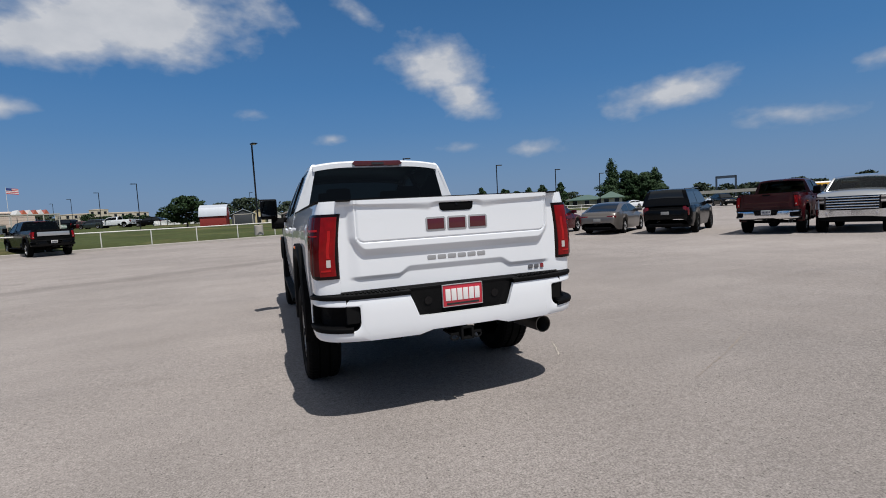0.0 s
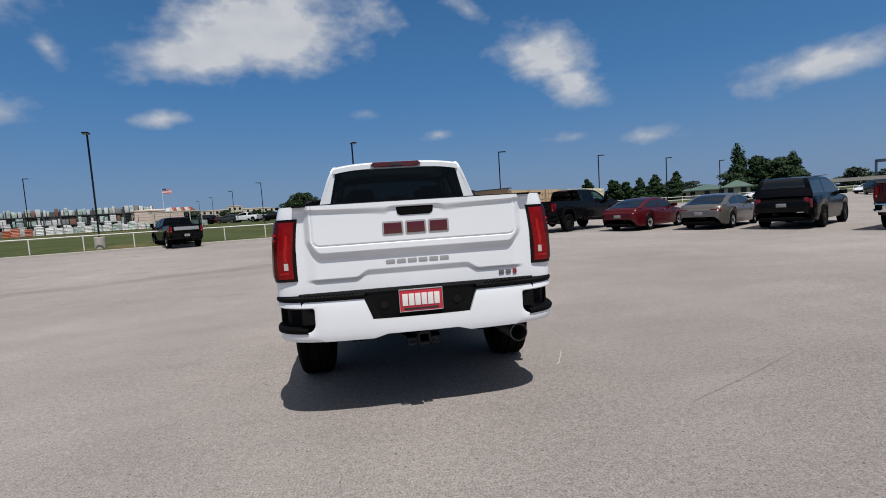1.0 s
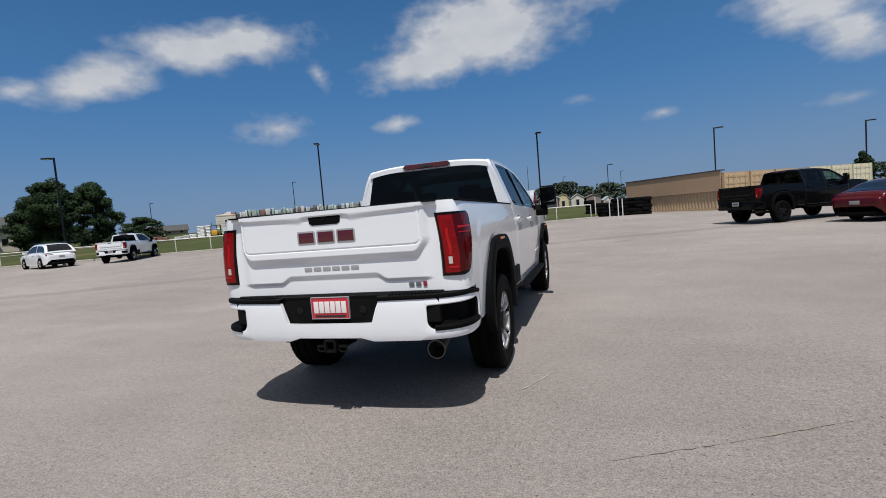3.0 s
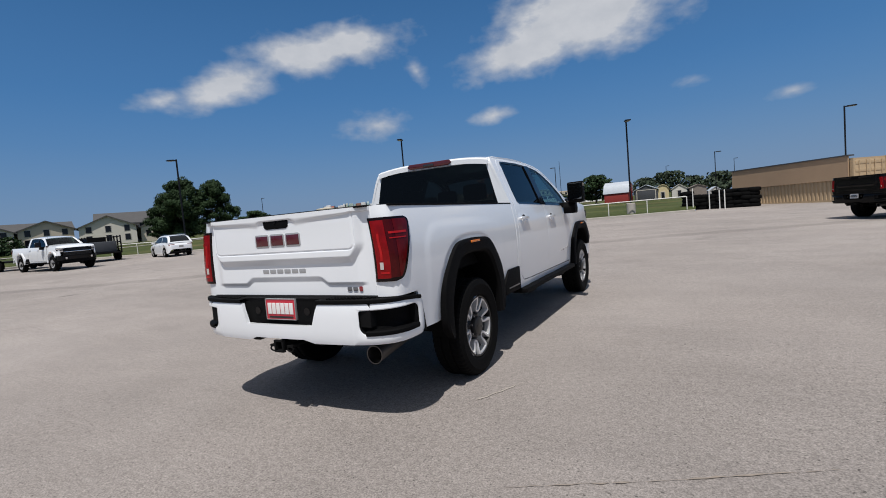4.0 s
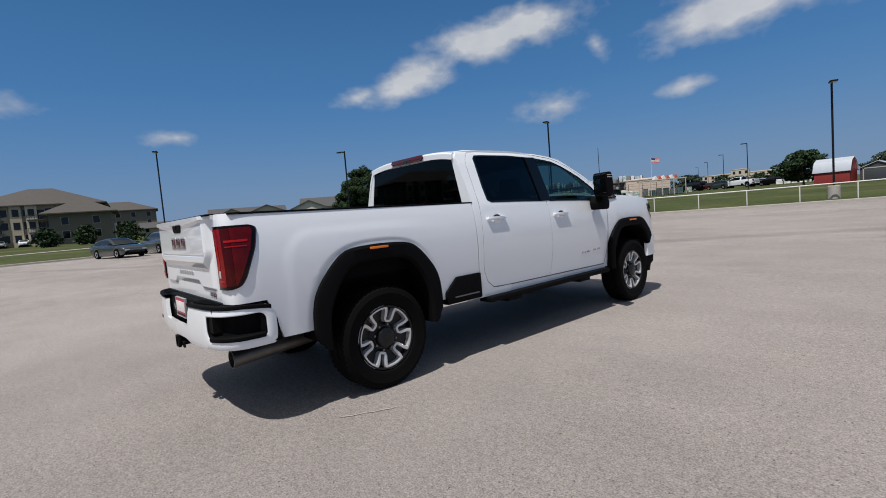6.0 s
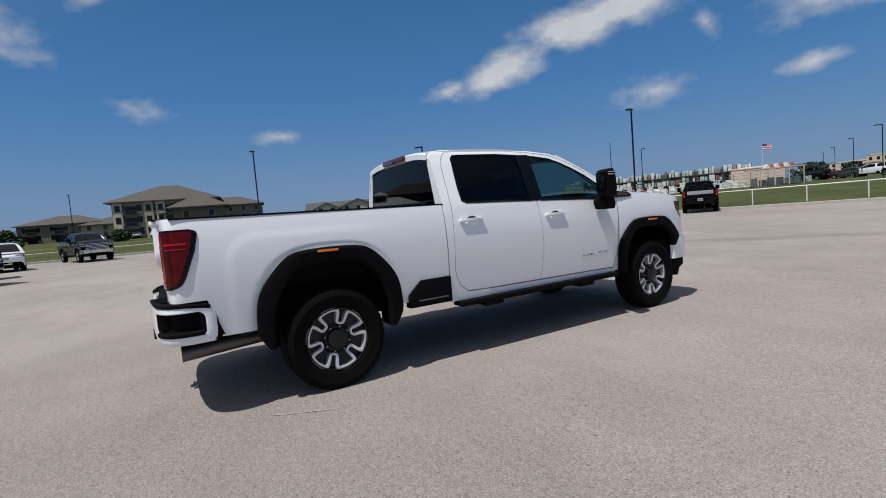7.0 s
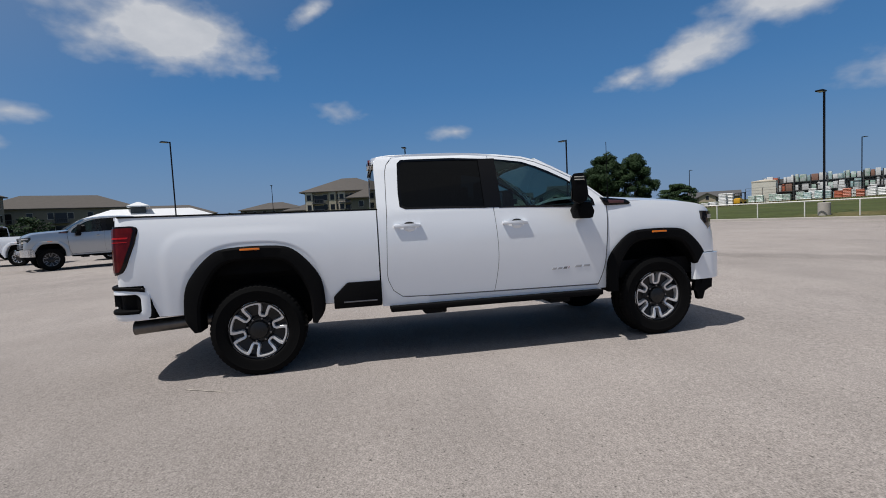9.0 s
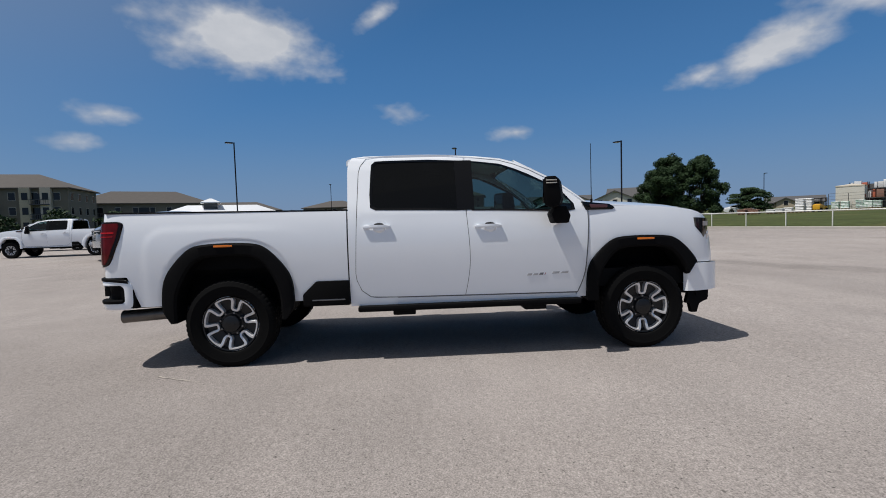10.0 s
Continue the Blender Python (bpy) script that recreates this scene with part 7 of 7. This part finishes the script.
def gable(parent, w, d, h, rh, wall, roof, x, y, front=True, storeys=2, cols=3):
    """A gabled wing: walls up into the gable, two roof slabs and front windows; front turns the gable forwards."""
    bm = bmesh.new()
    a, b = (w / 2, d / 2) if front else (d / 2, w / 2)
    def put(u, v, z):
        return (x + u, y + v, z) if front else (x + v, y + u, z)
    lo = [bm.verts.new(put(u, -b, z)) for u, z in ((-a, -1), (-a, h), (0, h + rh), (a, h), (a, -1))]
    hi = [bm.verts.new(put(u, b, z)) for u, z in ((-a, -1), (-a, h), (0, h + rh), (a, h), (a, -1))]
    bm.faces.new(lo)
    bm.faces.new(hi[::-1])
    for i in range(5):
        bm.faces.new((lo[i], hi[i], hi[(i + 1) % 5], lo[(i + 1) % 5]))
    part("wall", bm, wall, parent)
    k = rh / a
    for sgn in (1, -1):
        bm = bmesh.new()
        quads(bm, [[put(sgn * u, -b - 0.5, h + rh - k * u + 0.06), put(sgn * u, b + 0.5, h + rh - k * u + 0.06)] for u in (0.0, a + 0.6)])
        fold(bm, lambda c: (0, 0, -0.22))
        part("roof", bm, roof, parent, "sloping shingle roof")
    sh = h / storeys
    for s in range(storeys):
        for c in range(cols):
            u = -w / 2 + w * (c + 0.5) / cols
            z0 = s * sh + sh * 0.35
            bm = bmesh.new()
            box(bm, x + u - 0.62, x + u + 0.62, y - d / 2 - 0.04, y - d / 2 + 0.03, z0 - 0.08, z0 + 1.38)
            win = part("window", bm, M["trim_white"], parent)
            bm = bmesh.new()
            box(bm, x + u - 0.5, x + u + 0.5, y - d / 2 - 0.06, y - d / 2 + 0.03, z0, z0 + 1.3)
            part("pane", bm, M["window_dark"], win)


def town_house(x, y, turn, label, big=1.0):
    h = house(x, y, turn, label, "town_house")
    gable(h, 19 * big, 9, 4.0, 1.9, M["siding_pale"], M["slate"], 0, 2, False, 2, 6)
    gable(h, 6.5, 5, 3.9, 1.5, M["siding_pale"], M["slate"], -4.0 * big, -4.5, True, 2, 2)
    gable(h, 9.5, 4, 4.1, 1.9, M["stucco_light"], M["slate"], 4.6 * big, -4.0, True, 2, 3)
    return h


town_house(-128.5, 47.8, 72, "two-storey pale town house with slate-grey gables")
h = house(-117.5, 65, 62, "taller two-storey pale town house with slate-grey gables", "town_house")
gable(h, 18, 10, 4.9, 2.5, M["siding_pale"], M["slate"], 3.0, 3, False, 2, 5)
gable(h, 10.5, 7, 4.0, 2.3, M["siding_pale"], M["slate"], -3.6, -5.0, True, 2, 3)
gable(h, 6, 6, 3.4, 1.6, M["stucco_light"], M["slate"], 5.5, -4.5, True, 1, 2)
h = house(-165, 39, 76, "low pale house with a slate-grey roof", "town_house")
gable(h, 22, 9, 2.3, 1.6, M["stucco"], M["slate"], 0, 0, False, 1, 6)
gable(h, 5, 4, 2.3, 1.4, M["siding_pale"], M["slate"], 3, -6, True, 1, 1)
h = house(-138, 128, 50, "low tan house with a slate-grey roof", "town_house")
gable(h, 15, 8, 1.7, 1.7, M["stucco"], M["slate"], 0, 0, False, 1, 4)
gable(h, 5, 4, 1.7, 1.2, M["stucco"], M["slate"], -2, -5.5, True, 1, 1)
h = house(-96.8, -78.2, 104, "three-storey olive apartment house with dark balconies")
block(h, 26, 15, 9.2, 3.4, M["stucco_green"], M["shingle"], 1, 2, 3, 7, balcony=True, bays=5)
block(h, 13, 11, 6.0, 2.4, M["stucco"], M["shingle"], -7, -7, 2, 3, balcony=True)
h = house(-128, -66, 116, "two-storey tan apartment house with a wide hipped roof")
block(h, 30, 15, 6.6, 3.5, M["stucco_green"], M["shingle"], 0, 0, 2, 8, balcony=True)
h = house(-158, -52, 108, "low apartment house with a brown roof")
block(h, 26, 14, 4.6, 3.0, M["stucco"], M["shingle"], 0, 0, 1, 6)
h = house(-108.7, -39.2, 110, "white-roofed pavilion with a small dark cupola", "pavilion")
block(h, 24, 9, 3.2, 2.1, M["stucco"], M["roof_white"], 1.0, 0, 1, 5)
block(h, 2.8, 2.8, 5.9, 0.9, M["rack_steel"], M["roof_white"], -1.5, -1.0, 1, 2, over=0.7)
h = house(-176, 24, 80, "distant olive apartment house behind the lawn")
block(h, 20, 14, 8.0, 3.0, M["stucco_green"], M["shingle"], 0, 0, 3, 5)
# long tan hotel
h = thing("hotel", pose(-48.8, 183, stand(-48.8, 183) - 0.6, 0, 0, 15) @ Matrix.Scale(0.62, 4), "long tan three-storey hotel far across the fields", "hotel")
block(h, 39, 14, 6.8, 0.6, M["stucco_light"], M["stucco"], 0, 0, 3, 12, over=0.1)
block(h, 8, 15, 8.8, 0.6, M["stucco_light"], M["stucco"], -2, -0.5, 3, 3, over=0.1)
# green-roofed station
h = house(79, 108, -38, "green-roofed single-storey building across the road", "station_building")
block(h, 9, 8, 2.1, 1.3, M["stone"], M["roof_green"], 2.5, 0, 1, 3)
block(h, 5, 6, 2.3, 1.5, M["stucco_light"], M["roof_green"], 8.5, -3, 1, 2)


# ---- garden store yard ----
YARD = 0.79


def in_yard(x, y, turn):
    """A place in the store yard, which is drawn in towards the lot, with the size of its goods."""
    x, y = 4 + YARD * (x - 4), 2 + YARD * (y - 2)
    return pose(x, y, stand(x, y), 0, 0, turn) @ Matrix.Scale(YARD, 4)


def plain_mesh(name, size, mat):
    """A board as mesh data to share."""
    bm = bmesh.new()
    box(bm, -size[0] / 2, size[0] / 2, -size[1] / 2, size[1] / 2, 0, size[2])
    me = bpy.data.meshes.new(name)
    bm.to_mesh(me)
    bm.free()
    me.materials.append(mat)
    return me


STRINGER, BOARD = plain_mesh("stringer", (0.1, 1.1, 0.1), M["wood"]), plain_mesh("board", (1.2, 0.1, 0.03), M["wood"])


def pallet(x, y, turn, mat, h, label):
    ob = thing("pallet_stack", in_yard(x, y, turn), label, "pallet stack", "yard pallets")
    for k in (-0.5, 0, 0.5):
        share("stringer", STRINGER, ob, pose(k, 0, 0))
    for k in range(5):
        share("board", BOARD, ob, pose(0, -0.5 + 0.25 * k, 0.1))
    bm = bmesh.new()
    r = random.Random(int(x * 100) + int(y))
    n = max(3, int(h / 0.25))
    rows = []
    for k in range(n):
        s = r.uniform(0.0, 0.05)
        for t, e in ((0.06, 0.05), (0.3, 0.0), (0.7, 0.0), (0.94, 0.05)):
            u, v, z = 0.62 - s - e, 0.58 - s - e, 0.13 + (h - 0.13) * (k + t) / n
            rows.append([(u, -v * 0.9, z), (u, v * 0.9, z), (u * 0.9, v, z), (-u * 0.9, v, z), (-u, v * 0.9, z), (-u, -v * 0.9, z), (-u * 0.9, -v, z), (u * 0.9, -v, z)])
    bm.faces.new(quads(bm, rows, closed=True)[-1])
    part("load", bm, M[mat], ob)
    return ob


YA, YB = Vector((-76.5, 86.5)), Vector((-44.5, 107.5))
ydir = (YB - YA).normalized()
yturn = math.degrees(math.atan2(ydir.y, ydir.x))
random.seed(4)
kinds = ["wrap_green"] * 6 + ["wrap_teal"] * 3 + ["wrap_orange"] * 3 + ["wrap_white"] * 3 + ["wrap_white", "wrap_green"] * 8
for i in range(32):
    p = YA + ydir * (1.48 * i)
    k = kinds[i % len(kinds)]
    pallet(p.x + random.uniform(-0.2, 0.2), p.y + random.uniform(-0.4, 0.4), yturn, k, random.uniform(1.3, 1.75), {"wrap_green": "pale green bagged goods on a wooden pallet", "wrap_teal": "blue-green bagged goods on a wooden pallet", "wrap_orange": "orange bagged goods on a wooden pallet", "wrap_white": "white wrapped goods on a wooden pallet"}[k])
for i in range(12):
    p = YA + ydir * (9 + 2.2 * i) + Vector((-ydir.y, ydir.x)) * 4.0
    pallet(p.x, p.y, yturn, random.choice(("wrap_white", "wrap_white", "wrap_white", "wrap_grey", "wrap_white")), random.uniform(1.8, 2.6), "tall wrapped goods on a wooden pallet")


for az0, d, mat, hh, lab in ((-53.3, 94, "wrap_brown", 0.9, "brown brick goods on a wooden pallet"), (-52.8, 95, "wrap_brown", 1.0, "brown brick goods on a wooden pallet"), (-52.2, 94, "wrap_brown", 0.8, "brown brick goods on a wooden pallet"),
                        (-50.9, 93, "wrap_white", 0.7, "white bagged goods on a wooden pallet"), (-50.2, 93, "wrap_white", 0.8, "white bagged goods on a wooden pallet"), (-49.5, 94, "wrap_white", 0.9, "white bagged goods on a wooden pallet"),
                        (-48.6, 95, "wrap_white", 2.2, "tall white wrapped goods on a wooden pallet"), (-48.0, 95.4, "wrap_white", 2.2, "tall white wrapped goods on a wooden pallet")):
    pallet(6.8 + d * math.sin(radians(az0)), 6.0 + d * math.cos(radians(az0)), yturn, mat, hh, lab)
ob = thing("forklift", in_yard(6.8 + 95 * math.sin(radians(-47.1)), 6.0 + 95 * math.cos(radians(-47.1)), 20), "small yellow forklift in the store yard", "forklift")
bm = bmesh.new()
prism(bm, [(-1.1, 0.35), (-1.1, 1.1), (-0.6, 1.25), (0.2, 0.9), (0.9, 0.85), (0.95, 0.35)], -0.5, 0.5, "x", 0.05)
part("body", bm, M["bus_yellow"], ob)
bm = bmesh.new()
for u in (-0.35, 0.35):
    box(bm, u - 0.05, u + 0.05, 1.0, 1.1, 0.1, 2.2)
box(bm, -0.4, 0.4, 1.0, 1.08, 2.1, 2.2)
part("mast", bm, M["dark_metal"], ob)
bm = bmesh.new()
for u in (-0.45, 0.45):
    for v in (-0.8, 0.5):
        box(bm, u - 0.03, u + 0.03, v - 0.03, v + 0.03, 0.9, 2.05)
box(bm, -0.5, 0.5, -0.85, 0.55, 2.05, 2.12)
part("guard", bm, M["dark_metal"], ob)
for u in (-0.5, 0.5):
    for v in (-0.75, 0.65):
        bm = bmesh.new()
        lathe(bm, [(0.0001, -0.1), (0.3, -0.1), (0.32, 0), (0.3, 0.1), (0.0001, 0.1)], 14)
        bmesh.ops.transform(bm, matrix=pose(u, v, 0.32), verts=bm.verts)
        part("wheel", bm, M["rubber"], ob)


for x, y in ((-24.0, 122.7), (-22.7, 122.9), (-21.4, 123.2), (-20.1, 123.4), (-18.5, 123.6), (-16.9, 123.8), (-15.6, 124.0)):
    pallet(x, y, 15, "wrap_white", 1.2, "white wrapped goods on a wooden pallet")


def rack(p, bays, goods=("wrap_white", "wrap_white", "wrap_white", "wrap_grey", "wrap_green", "wrap_teal", "wrap_brown")):
    ob = thing("pallet_rack", in_yard(p.x, p.y, yturn), "steel storage rack loaded with wrapped pallets", "storage rack", "yard racks")
    for b in range(bays + 1):
        bm = bmesh.new()
        for y in (0, 1.2):
            box(bm, b * 2.7 - 0.05, b * 2.7 + 0.05, y - 0.05, y + 0.05, 0, 5.1)
        part("upright", bm, M["rack_steel"], ob)
    for z in (2.0, 3.8):
        bm = bmesh.new()
        for y in (0, 1.2):
            box(bm, 0, bays * 2.7, y - 0.04, y + 0.04, z - 0.12, z)
        part("beam", bm, M["rack_steel"], ob)
    for b in range(bays):
        for z in (0.0, 2.0, 3.8):
            u = 0.10
            while u < 2.45:
                wide, hh = random.choice((0.40, 0.55, 0.75, 1.1)), random.uniform(0.95, 1.6)
                wide = min(wide, 2.62 - u)
                if random.random() > 0.16:
                    deep = random.uniform(0.0, 0.35)
                    bm = bmesh.new()
                    box(bm, b * 2.7 + u, b * 2.7 + u + wide, deep, 1.15, z + 0.02, z + hh, 0.05)
                    part("load", bm, M[random.choice(goods)], ob)
                u += wide + random.uniform(0.03, 0.22)
    bm = bmesh.new()
    box(bm, 0, bays * 2.7, 1.30, 1.36, 0, 4.7)
    part("back_panel", bm, M["rack_back"], ob, "dark grey mesh back panel")
    return ob


back = Vector((-ydir.y, ydir.x))
for i in range(7):
    p = YA + ydir * (-0.2 + 5.45 * i) + back * (8.5 + (i % 2) * 0.4)
    if i == 0:
        rack(p, 2, ("wrap_brown", "wrap_white", "wrap_orange", "wrap_white"))
    else:
        rack(p, 2)
h = thing("store_building", in_yard(-78.6, 91.2, yturn + 5), "tan store building at the yard end", "store")
block(h, 4.2, 3.5, 4.4, 0.3, M["siding_pale"], M["stucco_light"], 0, 0, 1, 0, over=0.05)
h = thing("store_building", in_yard(-48.8, 114.6, yturn), "long peach garden store with a canopy", "store")
block(h, 9.5, 6, 4.0, 0.3, M["peach_wall"], M["peach_wall"], 0, 0, 1, 0, over=0.1)
ob = thing("store_canopy", in_yard(-42.5, 108.0, yturn), "white-framed yard canopy with orange peaks", "canopy")
bm = bmesh.new()
box(bm, -4.5, 5, -2, 2, 3.3, 3.5)
for k in range(5):
    box(bm, -4.5 + 2.3 * k, -4.35 + 2.3 * k, -2, -1.85, 0, 3.4)
part("canopy_frame", bm, M["trim_white"], ob)
for k in range(6):
    bm = bmesh.new()
    prism(bm, [(-1.4 + k * 0.8, 3.5), (-1.0 + k * 0.8, 4.3), (-0.6 + k * 0.8, 3.5)], -2, 2, "y")
    part("peak", bm, M["wrap_orange"] if k % 2 else M["flag_white"], ob)
# yard fence screen
ob = thing("yard_fence", pose(0, 0, 0), "grey chain-link fence round the store yard", "fence")
for i in range(17):
    p = in_yard(*(YA + ydir * (-2 + 3.0 * i) + back * 2.4), 0).translation
    z = p.z
    bm = bmesh.new()
    tube(bm, (p.x, p.y, z - 0.1), (p.x, p.y, z + 2.4), 0.04, 6)
    part("post", bm, M["steel"], ob)
    if i:
        q = in_yard(*(YA + ydir * (-2 + 3.0 * (i - 1)) + back * 2.4), 0).translation
        bm = bmesh.new()
        zq = q.z
        for t in (0.5, 1.0, 1.5, 2.0, 2.4):
            tube(bm, (q.x, q.y, zq + t), (p.x, p.y, z + t), 0.018, 5)
        part("rail", bm, M["steel"], ob)
# flag
ob = thing("flagpole", in_yard(-46.4, 112.6, 0), "tall pale flagpole with a striped flag", "flagpole")
bm = bmesh.new()
tube(bm, (0, 0, 0), (0, 0, 8.9), 0.06, 8, 0.03)
part("pole", bm, M["fence_white"], ob)
bm = bmesh.new()
fr = [[(0.05 + 1.9 * u, 0.15 * math.sin(u * 6), 7.6 + 1.1 * v - 0.25 * u) for v in np.linspace(0, 1, 8)] for u in np.linspace(0, 1, 10)]
quads(bm, fr)
flag = part("flag", bm, [M["flag_red"], M["flag_white"], M["flag_blue"]], ob, "red and white striped cloth with a blue corner")
for i, f in enumerate(flag.data.polygons):
    f.material_index = 2 if i // 7 < 4 and i % 7 > 3 else i % 7 % 2

# ---- distant lamp posts, mast, gantry, bus ----
for x, y, top, turn in ((13.4, 46.5, 7.0, 0), (26.2, 51.3, 6.65, 0), (37.2, 55.5, 6.35, 0), (47.8, 59.7, 6.0, 0), (-15.6, 73.4, 7.4, 200), (-26.2, 96.5, 7.95, 200), (-38.8, 124, 8.6, 200), (-51.4, 151.5, 9.2, 200), (-49, 76.4, 10.0, 0), (-83, -8.7, 8.9, 0), (-77.8, 71.4, 8.6, 0), (-3.0, 120, 8.5, 0), (10, 118, 8.4, 0), (5.5, 70, 6.6, 0)):
    lamp_post(x, y, top, turn, False, "distant lamp posts")
ob = thing("sign_gantry", pose(171, 138, 0, 0, 0, -51), "grey steel sign gantry over a distant road", "gantry")
bm = bmesh.new()
for k in (-3.3, 3.3):
    box(bm, k - 0.35, k + 0.35, -0.4, 0.4, 0, 9.5)
part("leg", bm, M["grey_paint"], ob)
bm = bmesh.new()
box(bm, -3.5, 3.5, -0.4, 0.4, 8.6, 9.6)
part("beam", bm, M["grey_paint"], ob)
ob = thing("overpass", pose(150, 110, 0, 0, 0, -40), "long pale concrete overpass in the distance", "overpass")
bm = bmesh.new()
box(bm, -70, 45, -4, 4, 2.6, 3.6)
part("deck", bm, M["concrete"], ob)
for k in range(9):
    bm = bmesh.new()
    box(bm, -66 + 13 * k, -65 + 13 * k, -2, 2, 0, 2.6)
    part("pier", bm, M["concrete"], ob)
ob = thing("school_bus", pose(100, 60, stand(100, 60), 0, 0, 50), "yellow school bus with a white roof", "bus")
bm = bmesh.new()
prism(bm, [(-5, 0.6), (-5, 2.7), (-4.8, 2.8), (3.8, 2.8), (4.0, 1.7), (5.2, 1.55), (5.3, 0.6)], -1.2, 1.2, "x", 0.05)
part("body", bm, M["bus_yellow"], ob)
bm = bmesh.new()
prism(bm, [(-1.15, 2.78), (-0.9, 3.05), (0.9, 3.05), (1.15, 2.78)], -4.9, 3.7, "y", 0.04)
part("roof", bm, M["roof_white"], ob)
for k in range(9):
    for sgn in (1, -1):
        bm = bmesh.new()
        box(bm, sgn * 1.19, sgn * 1.22, -4.6 + 0.92 * k, -3.85 + 0.92 * k, 1.85, 2.5)
        part("window", bm, M["window_dark"], ob)
for y0 in (-3, 3.4):
    for sgn in (1, -1):
        bm = bmesh.new()
        lathe(bm, [(0.2, -0.12), (0.48, -0.12), (0.5, 0), (0.48, 0.12), (0.2, 0.12), (0.001, 0.06)], 20)
        bmesh.ops.transform(bm, matrix=pose(sgn * 1.05, y0, 0.5), verts=bm.verts)
        part("wheel", bm, M["rubber"], ob)
# low green rail fence by the road
ob = thing("rail_fence", pose(0, 0, 0), "low pale rail fence along the far road", "fence")
for i in range(24):
    x, y = 30 + 3.2 * i, 79.2
    z = stand(x, y)
    bm = bmesh.new()
    tube(bm, (x, y, z - 0.1), (x, y, z + 1.1), 0.05, 6)
    part("post", bm, M["fence_white"], ob)
    for t in (0.5, 1.05):
        bm = bmesh.new()
        tube(bm, (x, y, z + t), (x + 3.2, y, stand(x + 3.2, y) + t), 0.045, 6)
        part("rail", bm, M["fence_white"], ob)


# ---- last details of the truck ----
pickup_badges(hero)
for ob in [WHEEL, *WHEEL.children_recursive]:
    bpy.data.objects.remove(ob)
